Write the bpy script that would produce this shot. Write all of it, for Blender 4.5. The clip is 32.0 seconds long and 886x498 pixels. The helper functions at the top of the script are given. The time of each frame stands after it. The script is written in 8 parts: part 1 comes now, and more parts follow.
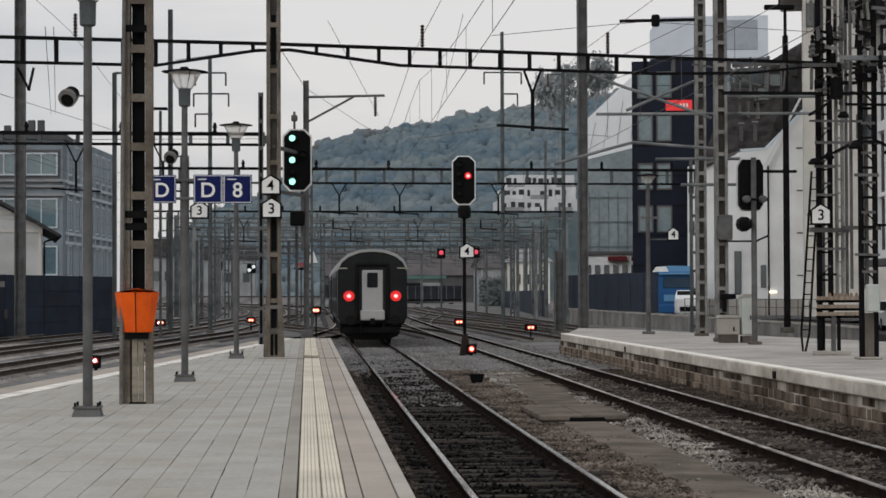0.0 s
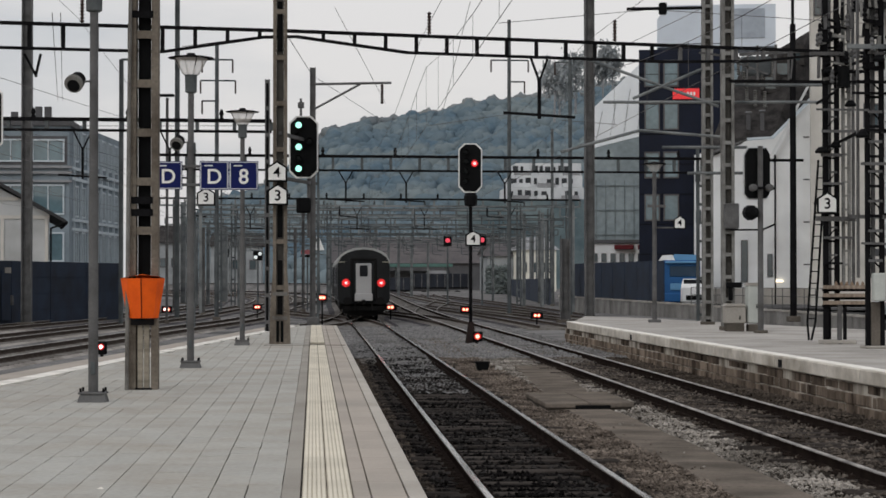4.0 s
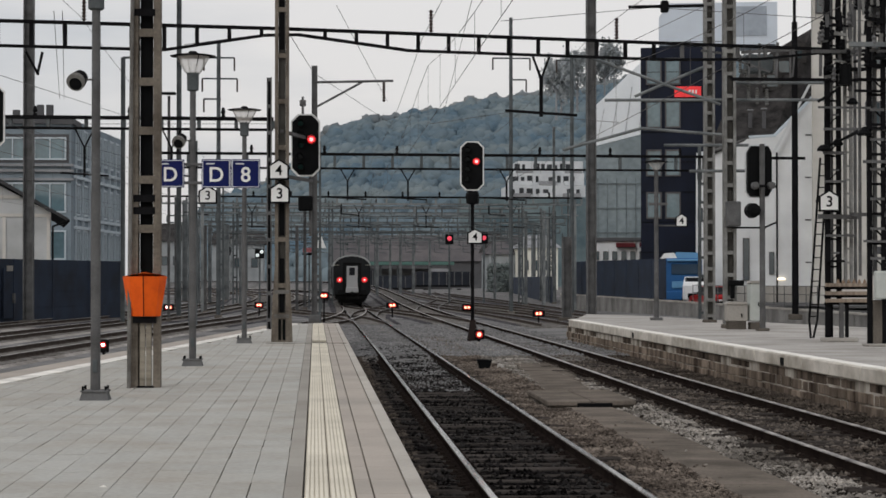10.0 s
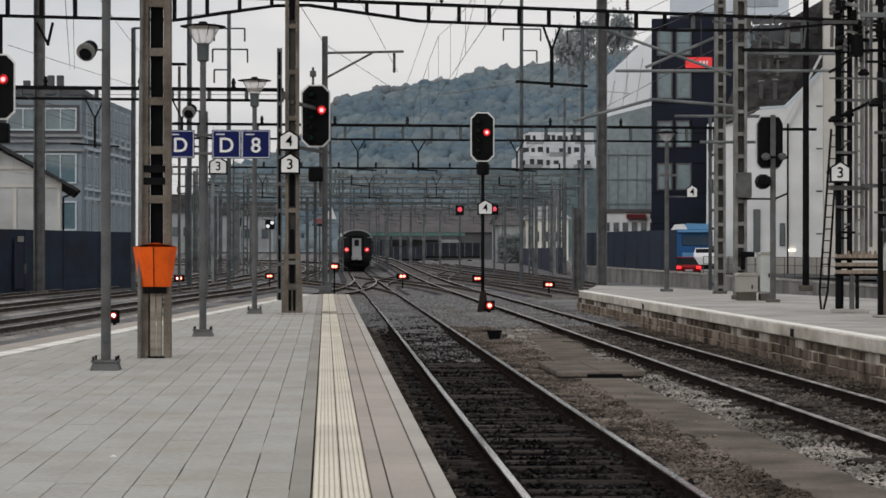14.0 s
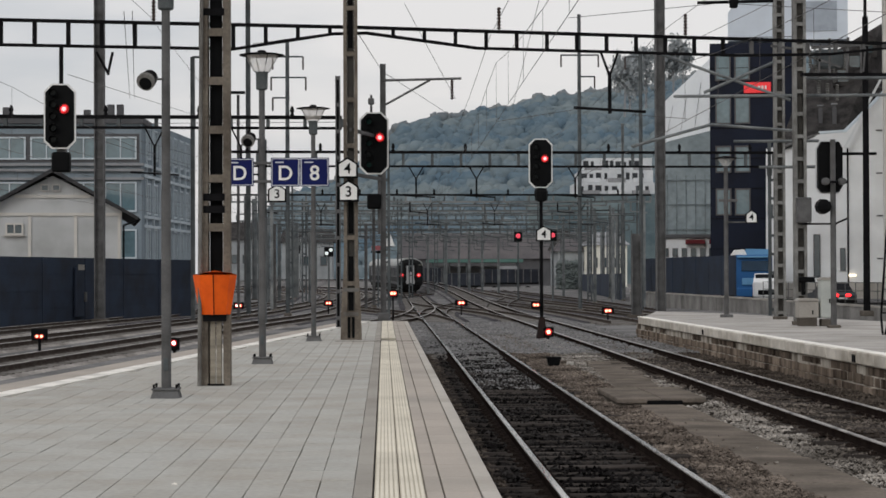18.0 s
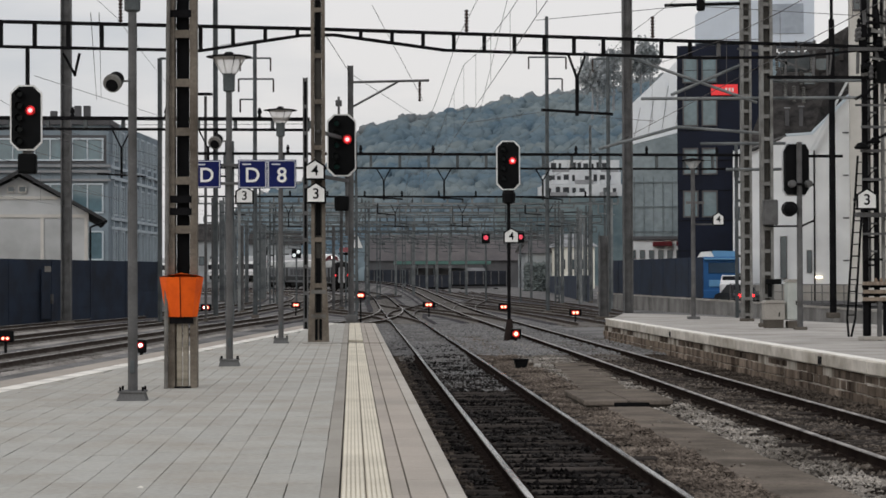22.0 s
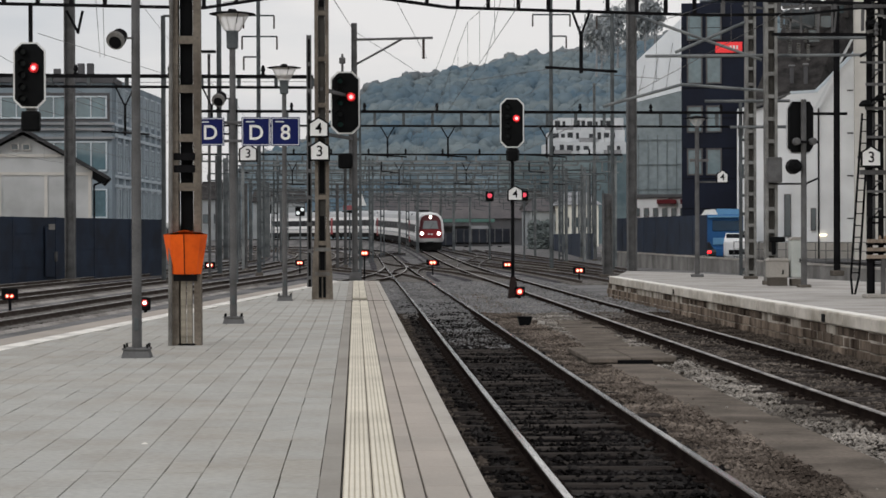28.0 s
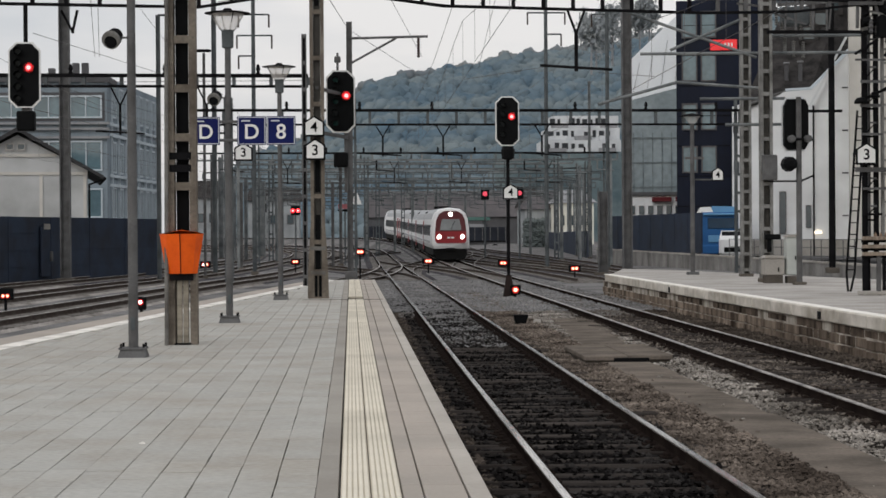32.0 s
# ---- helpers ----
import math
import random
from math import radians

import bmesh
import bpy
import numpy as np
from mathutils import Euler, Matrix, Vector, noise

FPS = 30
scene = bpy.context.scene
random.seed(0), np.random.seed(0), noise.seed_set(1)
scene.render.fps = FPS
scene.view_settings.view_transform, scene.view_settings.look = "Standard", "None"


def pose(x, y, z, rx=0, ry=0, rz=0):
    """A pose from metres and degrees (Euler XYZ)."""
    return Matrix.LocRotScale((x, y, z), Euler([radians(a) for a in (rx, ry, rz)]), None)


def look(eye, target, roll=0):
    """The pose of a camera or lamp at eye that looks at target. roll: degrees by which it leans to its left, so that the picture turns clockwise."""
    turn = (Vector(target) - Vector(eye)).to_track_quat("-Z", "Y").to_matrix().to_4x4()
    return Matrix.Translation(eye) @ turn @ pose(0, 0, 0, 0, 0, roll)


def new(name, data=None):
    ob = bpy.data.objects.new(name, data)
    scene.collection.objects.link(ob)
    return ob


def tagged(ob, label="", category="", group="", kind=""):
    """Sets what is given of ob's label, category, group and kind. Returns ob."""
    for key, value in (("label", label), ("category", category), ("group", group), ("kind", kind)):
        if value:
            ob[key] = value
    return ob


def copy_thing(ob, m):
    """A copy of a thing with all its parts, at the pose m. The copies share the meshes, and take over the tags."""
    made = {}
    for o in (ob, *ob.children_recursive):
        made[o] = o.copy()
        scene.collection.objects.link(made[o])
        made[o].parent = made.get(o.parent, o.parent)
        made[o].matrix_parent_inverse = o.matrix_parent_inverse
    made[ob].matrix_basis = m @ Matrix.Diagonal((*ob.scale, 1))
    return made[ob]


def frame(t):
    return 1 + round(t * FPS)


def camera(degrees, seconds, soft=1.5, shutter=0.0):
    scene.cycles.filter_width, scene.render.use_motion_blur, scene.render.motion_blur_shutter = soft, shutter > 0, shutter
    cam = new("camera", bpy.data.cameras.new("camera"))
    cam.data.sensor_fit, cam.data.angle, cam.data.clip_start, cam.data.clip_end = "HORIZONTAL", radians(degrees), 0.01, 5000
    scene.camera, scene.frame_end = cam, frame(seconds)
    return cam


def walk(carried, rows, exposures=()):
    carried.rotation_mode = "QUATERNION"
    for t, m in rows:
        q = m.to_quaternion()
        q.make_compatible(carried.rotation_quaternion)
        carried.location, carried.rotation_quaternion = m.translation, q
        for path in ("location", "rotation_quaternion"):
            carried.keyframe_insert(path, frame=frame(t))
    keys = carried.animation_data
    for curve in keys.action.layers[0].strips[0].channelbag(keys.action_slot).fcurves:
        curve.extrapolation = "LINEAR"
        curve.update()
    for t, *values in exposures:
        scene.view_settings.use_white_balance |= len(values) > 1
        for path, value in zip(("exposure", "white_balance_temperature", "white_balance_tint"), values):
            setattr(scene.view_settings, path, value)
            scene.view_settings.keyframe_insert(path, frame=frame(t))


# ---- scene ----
cam = camera(25.0, 32.0, 1.6)
PATH = [
    (0.0, -0.006, -0.006, 2.062, 91.267, 0.226, -3.896),
    (0.5, 0.000, -0.005, 2.051, 91.335, 0.285, -3.823),
    (1.0, -0.006, 0.000, 2.054, 91.479, 0.084, -3.671),
    (1.5, -0.000, -0.008, 2.053, 91.538, 0.160, -3.554),
    (2.0, 0.002, -0.012, 2.053, 91.615, -0.018, -3.737),
    (2.5, 0.003, -0.005, 2.052, 91.603, -0.147, -3.535),
    (3.0, 0.001, -0.011, 2.048, 91.432, -0.175, -3.466),
    (3.5, 0.002, 0.001, 2.049, 91.097, -0.026, -3.670),
    (5.5, 0.009, 0.000, 2.050, 90.716, 0.194, -3.647),
    (6.0, 0.010, 0.006, 2.041, 90.485, 0.390, -3.593),
    (6.5, 0.002, 0.000, 2.054, 90.455, 0.168, -3.590),
    (7.0, 0.004, 0.006, 2.049, 90.348, 0.088, -3.640),
    (7.5, 0.004, -0.000, 2.055, 90.237, 0.197, -3.577),
    (8.0, 0.006, 0.003, 2.048, 90.230, 0.224, -3.594),
    (8.5, 0.005, 0.003, 2.044, 90.430, 0.058, -3.369),
    (9.0, 0.000, 0.000, 2.050, 90.551, 0.000, -3.592),
    (9.5, -0.010, -0.005, 2.045, 90.778, 0.010, -3.451),
    (10.0, -0.001, -0.003, 2.050, 90.864, 0.032, -3.665),
    (10.5, -0.002, -0.004, 2.050, 90.418, 0.504, -4.714),
    (11.0, -0.007, 0.001, 2.054, 90.426, 0.277, -4.368),
    (11.5, -0.002, -0.012, 2.049, 90.573, 0.134, -3.946),
    (12.0, -0.001, 0.002, 2.043, 90.576, 0.087, -3.550),
    (12.5, 0.003, -0.002, 2.049, 90.504, -0.000, -3.417),
    (13.0, 0.001, -0.006, 2.049, 90.323, -0.108, -3.373),
    (13.5, -0.009, 0.004, 2.041, 90.209, -0.115, -3.372),
    (14.0, 0.004, -0.001, 2.045, 90.036, -0.023, -3.367),
    (14.5, -0.006, 0.006, 2.044, 90.088, -0.212, -3.194),
    (16.5, 0.003, -0.004, 2.039, 90.453, -0.089, -2.457),
    (17.0, -0.001, -0.002, 2.056, 90.575, 0.078, -2.054),
    (17.5, 0.005, -0.001, 2.051, 90.475, 0.177, -1.892),
    (18.0, -0.002, 0.002, 2.050, 90.799, 0.214, -1.692),
    (18.5, 0.005, -0.001, 2.053, 90.667, 0.186, -1.942),
    (19.0, 0.001, -0.000, 2.053, 91.000, 0.284, -2.104),
    (19.5, 0.007, 0.002, 2.054, 90.864, 0.326, -1.799),
    (20.0, 0.004, 0.002, 2.048, 90.447, 0.449, -2.130),
    (20.5, 0.008, 0.004, 2.053, 90.372, 0.360, -2.129),
    (21.0, 0.003, 0.005, 2.060, 90.481, 0.292, -2.513),
    (21.5, 0.010, 0.004, 2.057, 90.443, 0.265, -2.500),
    (22.0, 0.006, 0.002, 2.058, 90.845, 0.199, -2.615),
    (22.5, 0.009, 0.003, 2.048, 90.691, 0.394, -2.895),
    (23.0, 0.004, 0.008, 2.063, 90.297, 0.329, -2.442),
    (23.5, 0.006, -0.003, 2.048, 90.190, 0.107, -3.151),
    (24.0, 0.008, 0.006, 2.051, 89.860, 0.154, -3.007),
    (24.5, 0.001, 0.005, 2.052, 90.102, -0.016, -3.051),
    (26.5, -0.008, -0.005, 2.048, 89.812, 0.103, -2.995),
    (27.0, 0.001, -0.001, 2.051, 89.789, 0.037, -2.764),
    (27.5, 0.001, -0.000, 2.046, 89.761, 0.010, -2.591),
    (28.0, 0.007, 0.004, 2.050, 89.641, 0.199, -2.505),
    (28.5, -0.000, -0.002, 2.054, 89.451, 0.351, -2.378),
    (29.0, -0.000, -0.002, 2.054, 89.302, 0.352, -2.403),
    (29.5, 0.008, -0.001, 2.045, 89.258, 0.223, -2.546),
    (30.0, -0.002, -0.001, 2.056, 89.401, 0.219, -2.548),
    (30.5, -0.013, -0.004, 2.049, 89.652, 0.386, -2.553),
    (31.0, -0.002, 0.001, 2.050, 89.816, 0.579, -2.561),
    (31.5, 0.000, -0.004, 2.061, 89.870, 0.436, -2.600),
    (32.0, -0.004, -0.004, 2.053, 89.594, 0.383, -2.640),
]
EXPOSURES = [(0, -0.15), (4, -0.14), (9, -0.12), (19, -0.07), (26, -0.05), (32, -0.01)]
walk(cam, [(t, pose(x, y, z, rx, ry, rz)) for t, x, y, z, rx, ry, rz in PATH], EXPOSURES)

# world: an overcast evening sky, softly brighter overhead
world = bpy.data.worlds.new("overcast_sky")
scene.world = world
world.use_nodes = True
wn, wl = world.node_tree.nodes, world.node_tree.links
wn.clear()
w_out, w_bg = wn.new("ShaderNodeOutputWorld"), wn.new("ShaderNodeBackground")
w_sky = wn.new("ShaderNodeTexSky")
w_sky.sky_type, w_sky.sun_disc = "NISHITA", False
w_sky.sun_elevation, w_sky.sun_rotation = radians(14), radians(215)
w_sky.air_density, w_sky.dust_density = 1.0, 3.0
w_scale = wn.new("ShaderNodeVectorMath")
w_scale.operation = "SCALE"
w_scale.inputs["Scale"].default_value = 0.10
w_cloud = wn.new("ShaderNodeTexNoise")
w_cloud.inputs["Scale"].default_value, w_cloud.inputs["Detail"].default_value = 4.5, 6
w_map = wn.new("ShaderNodeMapping")
w_map.inputs["Scale"].default_value = (1, 1, 4)
w_co = wn.new("ShaderNodeTexCoord")
w_ramp = wn.new("ShaderNodeValToRGB")
w_ramp.color_ramp.elements[0].position, w_ramp.color_ramp.elements[0].color = 0.36, (0.685, 0.70, 0.735, 1)
w_ramp.color_ramp.elements[1].position, w_ramp.color_ramp.elements[1].color = 0.60, (0.905, 0.880, 0.878, 1)
w_mix = wn.new("ShaderNodeMix")
w_mix.data_type = "RGBA"
w_mix.inputs["Factor"].default_value = 0.86
wl.new(w_co.outputs["Generated"], w_map.inputs["Vector"])
wl.new(w_map.outputs["Vector"], w_cloud.inputs["Vector"])
wl.new(w_cloud.outputs["Fac"], w_ramp.inputs["Fac"])
wl.new(w_sky.outputs["Color"], w_scale.inputs[0])
wl.new(w_scale.outputs["Vector"], w_mix.inputs["A"])
wl.new(w_ramp.outputs["Color"], w_mix.inputs["B"])
w_sep, w_up, w_lift = wn.new("ShaderNodeSeparateXYZ"), wn.new("ShaderNodeMapRange"), wn.new("ShaderNodeVectorMath")
w_lift.operation = "SCALE"
w_up.inputs["From Min"].default_value, w_up.inputs["From Max"].default_value = 0.0, 0.9
w_up.inputs["To Min"].default_value, w_up.inputs["To Max"].default_value = 0.93, 1.20
wl.new(w_co.outputs["Generated"], w_sep.inputs[0])
wl.new(w_sep.outputs["Z"], w_up.inputs["Value"])
wl.new(w_mix.outputs["Result"], w_lift.inputs[0])
wl.new(w_up.outputs["Result"], w_lift.inputs["Scale"])
wl.new(w_lift.outputs["Vector"], w_bg.inputs["Color"])
w_bg.inputs["Strength"].default_value = 1.03
wl.new(w_bg.outputs["Background"], w_out.inputs["Surface"])

sun = new("sun", bpy.data.lights.new("sun", "SUN"))
sun.data.energy, sun.data.angle, sun.data.color = 0.68, radians(25), (0.94, 0.97, 1.0)
sun.matrix_basis = look((0, 0, 50), (18, 30, 30))


# ---- materials ----
def mat(name, col, rough=0.7, metal=0.0, var=0.25, scale=1.2, fine=40.0, bump=0.15, col2=None, piece=0.0, stretch=(1, 1, 1), spec=0.12, place=False):
    """A worn surface: a base colour with large stains, fine grain and relief; piece: how much each piece differs; place: stains run on from piece to piece."""
    m = bpy.data.materials.new(name)
    m.use_nodes = True
    n, l = m.node_tree.nodes, m.node_tree.links
    b = n["Principled BSDF"]
    b.inputs["Roughness"].default_value, b.inputs["Metallic"].default_value = rough, metal
    b.inputs["Specular IOR Level"].default_value = spec
    co, mp = n.new("ShaderNodeTexCoord"), n.new("ShaderNodeMapping")
    mp.inputs["Scale"].default_value = stretch
    if place:
        l.new(n.new("ShaderNodeNewGeometry").outputs["Position"], mp.inputs["Vector"])
    else:
        l.new(co.outputs["Object"], mp.inputs["Vector"])
    big, small = n.new("ShaderNodeTexNoise"), n.new("ShaderNodeTexNoise")
    big.inputs["Scale"].default_value, big.inputs["Detail"].default_value = scale, 4
    small.inputs["Scale"].default_value, small.inputs["Detail"].default_value = fine, 3
    for node in (big, small):
        l.new(mp.outputs["Vector"], node.inputs["Vector"])
    c2 = col2 or tuple(c * (1 - 1.6 * var) for c in col)
    ramp = n.new("ShaderNodeValToRGB")
    ramp.color_ramp.elements[0].position, ramp.color_ramp.elements[0].color = 0.32, (*c2, 1)
    ramp.color_ramp.elements[1].position, ramp.color_ramp.elements[1].color = 0.62, (*col, 1)
    l.new(big.outputs["Fac"], ramp.inputs["Fac"])
    hsv = n.new("ShaderNodeHueSaturation")
    l.new(ramp.outputs["Color"], hsv.inputs["Color"])
    rng = n.new("ShaderNodeMapRange")
    rng.inputs["To Min"].default_value, rng.inputs["To Max"].default_value = 1 - var, 1 + var
    l.new(small.outputs["Fac"], rng.inputs["Value"])
    last = rng.outputs["Result"]
    if piece:
        info, geo, pr = n.new("ShaderNodeObjectInfo"), n.new("ShaderNodeNewGeometry"), n.new("ShaderNodeMapRange")
        add = n.new("ShaderNodeMath")
        add.operation = "ADD"
        l.new(info.outputs["Random"], add.inputs[0])
        l.new(geo.outputs["Random Per Island"], add.inputs[1])
        pr.inputs["From Max"].default_value = 2.0
        pr.inputs["To Min"].default_value, pr.inputs["To Max"].default_value = 1 - piece, 1 + piece
        l.new(add.outputs[0], pr.inputs["Value"])
        mul = n.new("ShaderNodeMath")
        mul.operation = "MULTIPLY"
        l.new(pr.outputs["Result"], mul.inputs[0])
        l.new(last, mul.inputs[1])
        last = mul.outputs[0]
    l.new(last, hsv.inputs["Value"])
    l.new(hsv.outputs["Color"], b.inputs["Base Color"])
    if bump:
        bp = n.new("ShaderNodeBump")
        bp.inputs["Strength"].default_value, bp.inputs["Distance"].default_value = bump, 0.02
        l.new(small.outputs["Fac"], bp.inputs["Height"])
        l.new(bp.outputs["Normal"], b.inputs["Normal"])
    return m


def glow(name, col, strength):
    m = bpy.data.materials.new(name)
    m.use_nodes = True
    b = m.node_tree.nodes["Principled BSDF"]
    b.inputs["Base Color"].default_value = (*col, 1)
    b.inputs["Emission Color"].default_value = (*col, 1)
    b.inputs["Emission Strength"].default_value = strength
    return m


def glass(name, col=(0.1, 0.13, 0.15), rough=0.08):
    """A window pane that mirrors the sky over a dim room."""
    m = mat(name, col, rough, 0.0, 0.2, 0.5, 3.0, 0.02, spec=1.0)
    return m


M_PAVER = mat("concrete_paver", (0.398, 0.392, 0.364), 0.9, 0, 0.2, 1.1, 18, 0.25, (0.35, 0.33, 0.292), 0.09, spec=0.05, place=True)
M_FILLER = mat("brown_filler_paver", (0.345, 0.325, 0.29), 0.9, 0, 0.12, 0.6, 35, 0.2, (0.28, 0.26, 0.23), 0.08, spec=0.05, place=True)
M_EDGE = mat("edge_paver", (0.405, 0.360, 0.316), 0.9, 0, 0.10, 0.6, 35, 0.15, (0.32, 0.295, 0.26), 0.06, spec=0.05, place=True)
M_EDGEPALE = mat("pale_edge_paver", (0.45, 0.42, 0.378), 0.9, 0, 0.12, 0.6, 30, 0.15, (0.35, 0.322, 0.285), 0.06, spec=0.05, place=True)
M_JOINT = mat("paver_joint", (0.17, 0.163, 0.148), 0.95, 0, 0.5, 0.7, 5, 0.2, (0.33, 0.32, 0.29), spec=0.0)
# plate ground, darker than the ribs on it
M_TACTLOW = mat("darker_tactile_ground", (0.57, 0.52, 0.43), 0.85, 0, 0.15, 0.9, 40, 0.1, (0.46, 0.42, 0.345), 0.06, spec=0.03, place=True)
M_TACT = mat("tactile_strip", (0.72, 0.672, 0.562), 0.8, 0, 0.12, 0.9, 40, 0.1, (0.60, 0.555, 0.46), 0.06, spec=0.05, place=True)
M_WHITE_LINE = mat("worn_white_line", (0.80, 0.77, 0.71), 0.8, 0, 0.12, 1.5, 40, 0.1, (0.50, 0.48, 0.44))
M_CONC = mat("platform_concrete", (0.40, 0.38, 0.35), 0.9, 0, 0.18, 0.5, 20, 0.3, (0.26, 0.245, 0.22))
M_CONC2 = mat("weathered_concrete", (0.135, 0.12, 0.104), 0.9, 0, 0.3, 0.9, 22, 0.4, (0.075, 0.067, 0.058), 0.1, spec=0.0, place=True)
M_TROUGH = mat("brown_trough_concrete", (0.172, 0.147, 0.125), 0.9, 0, 0.3, 1.3, 20, 0.4, (0.10, 0.088, 0.075), 0.15, spec=0.0, place=True)
M_PLAT2 = mat("pale_platform_concrete", (0.43, 0.408, 0.38), 0.9, 0, 0.2, 0.6, 9, 0.2, (0.31, 0.293, 0.27), spec=0.03, place=True)
M_COPING = mat("stained_coping", (0.59, 0.555, 0.50), 0.9, 0, 0.2, 1.5, 6, 0.3, (0.33, 0.30, 0.255), 0.08, (1, 0.5, 0.7), spec=0.0, place=True)
M_WALLSTONE = mat("stained_stone", (0.205, 0.166, 0.133), 0.95, 0, 0.4, 2.4, 9, 0.5, (0.042, 0.032, 0.026), 0.55, (1, 0.75, 0.3), spec=0.0, place=True)
M_WALLPALE = mat("limy_joint", (0.46, 0.425, 0.375), 0.95, 0, 0.4, 2.0, 14, 0.4, (0.14, 0.12, 0.10), 0, (1, 1, 0.3), spec=0.0, place=True)
# stone darkened by colour for the shadow under the coping
M_WALLSHADE = mat("coping_shade_stone", (0.145, 0.116, 0.094), 0.95, 0, 0.4, 2.5, 18, 0.4, (0.02, 0.016, 0.013), 0, (1, 1, 0.3), spec=0.0, place=True)
M_BALLAST = mat("ballast", (0.205, 0.20, 0.197), 0.95, 0, 0.5, 0.22, 9, 0.8, (0.10, 0.098, 0.098), spec=0.0)
M_YARDBED = mat("brown_yard_bed", (0.33, 0.31, 0.288), 0.95, 0, 0.5, 0.5, 7, 0.7, (0.17, 0.155, 0.142), spec=0.0)
M_FARBED = mat("dark_throat_bed", (0.088, 0.084, 0.088), 0.95, 0, 0.45, 0.3, 6, 0.6, (0.050, 0.047, 0.052), spec=0.0)
M_NEARBED = mat("brown_gravel_bed", (0.055, 0.046, 0.039), 0.95, 0, 0.6, 1.2, 26, 0.9, (0.028, 0.024, 0.021), spec=0.0)
M_MIDBED = mat("grey_brown_gravel", (0.115, 0.108, 0.10), 0.95, 0, 0.5, 0.8, 22, 0.8, (0.06, 0.056, 0.052), spec=0.0)
M_TRACKBED_MID = mat("mid_dark_trackbed", (0.055, 0.052, 0.050), 0.95, 0, 0.5, 0.8, 18, 0.6, (0.028, 0.026, 0.025), spec=0.0)
M_STONE_GREY = mat("mid_grey_ballast_stone", (0.215, 0.213, 0.213), 0.95, 0, 0.2, 0.6, 30, 0.3, (0.135, 0.132, 0.13), 0.6, spec=0.0)
M_STONE = mat("ballast_stone", (0.165, 0.138, 0.116), 0.95, 0, 0.2, 0.8, 30, 0.3, (0.045, 0.036, 0.030), 0.95, spec=0.0)
M_STONE_BROWN = mat("dirty_brown_stone", (0.095, 0.079, 0.066), 0.95, 0, 0.3, 0.8, 30, 0.3, (0.03, 0.025, 0.021), 0.7, spec=0.0)
M_STONE_PALE = mat("grey_ballast_stone", (0.26, 0.24, 0.215), 0.95, 0, 0.2, 0.6, 30, 0.3, (0.07, 0.062, 0.054), 0.95, spec=0.0)
M_STONE_RUST = mat("rusty_ballast_stone", (0.155, 0.134, 0.116), 0.95, 0, 0.3, 0.7, 30, 0.3, (0.045, 0.036, 0.030), 0.8, spec=0.0)
M_STONE_DARK = mat("oily_ballast_stone", (0.055, 0.051, 0.049), 0.9, 0, 0.3, 0.7, 30, 0.3, (0.013, 0.012, 0.012), 0.95, spec=0.0)
M_TRACKBED = mat("oily_trackbed", (0.011, 0.010, 0.010), 0.95, 0, 0.5, 0.6, 18, 0.6, (0.009, 0.008, 0.008), spec=0.0)
M_SLEEPER = mat("tarred_wood_sleeper", (0.060, 0.053, 0.048), 0.9, 0, 0.4, 3, 30, 0.4, (0.018, 0.015, 0.014), 0.6, (0.4, 4, 4), spec=0.0)
# paler base colour for the sleepers of the farther tracks
M_SLEEPER_FAR = mat("pale_sleeper", (0.20, 0.19, 0.178), 0.9, 0, 0.25, 3, 30, 0.3, (0.11, 0.102, 0.095), 0.4, spec=0.0)
M_RAILTOP = mat("polished_rail", (0.72, 0.675, 0.64), 0.14, 0.85, 0.1, 2, 30, 0.05, spec=0.6)
M_RAILDULL = mat("dull_rail", (0.46, 0.43, 0.40), 0.4, 0.5, 0.15, 2, 30, 0.05, (0.10, 0.09, 0.085))
M_RAILSIDE = mat("rusty_rail", (0.026, 0.020, 0.017), 0.9, 0.0, 0.3, 3, 40, 0.3, (0.016, 0.012, 0.011), spec=0.0)
M_RAILFAR = mat("dull_throat_rail_head", (0.20, 0.187, 0.178), 0.6, 0.2, 0.15, 2, 30, 0.05, (0.09, 0.083, 0.08))
M_RAILYARD = mat("pale_rusty_rail", (0.085, 0.073, 0.066), 0.9, 0.0, 0.3, 3, 40, 0.3, (0.055, 0.044, 0.037), spec=0.0)
M_STEEL = mat("grey_painted_steel", (0.125, 0.125, 0.126), 0.65, 0.0, 0.25, 2.0, 30, 0.15, (0.070, 0.069, 0.068), spec=0.08)
M_OLDSTEEL = mat("weathered_gantry_steel", (0.185, 0.182, 0.172), 0.8, 0.0, 0.35, 2.2, 26, 0.25, (0.095, 0.088, 0.080), spec=0.06)
M_LEG = mat("stained_mast_steel", (0.188, 0.164, 0.136), 0.8, 0.0, 0.4, 2.0, 24, 0.25, (0.085, 0.071, 0.058), spec=0.05)
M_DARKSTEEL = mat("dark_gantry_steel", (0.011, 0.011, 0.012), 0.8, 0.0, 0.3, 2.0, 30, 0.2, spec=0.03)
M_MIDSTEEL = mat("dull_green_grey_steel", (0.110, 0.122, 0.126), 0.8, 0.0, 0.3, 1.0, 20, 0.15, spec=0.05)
# colour of the pale near tubes; on far steel it stands in for haze
M_PALESTEEL = mat("pale_grey_steel", (0.21, 0.222, 0.222), 0.75, 0.0, 0.3, 1.0, 20, 0.15, (0.09, 0.10, 0.105), spec=0.06)
M_PALEMAST = mat("pale_weathered_mast", (0.235, 0.235, 0.225), 0.8, 0.0, 0.35, 2.2, 26, 0.25, (0.115, 0.112, 0.105), spec=0.06)
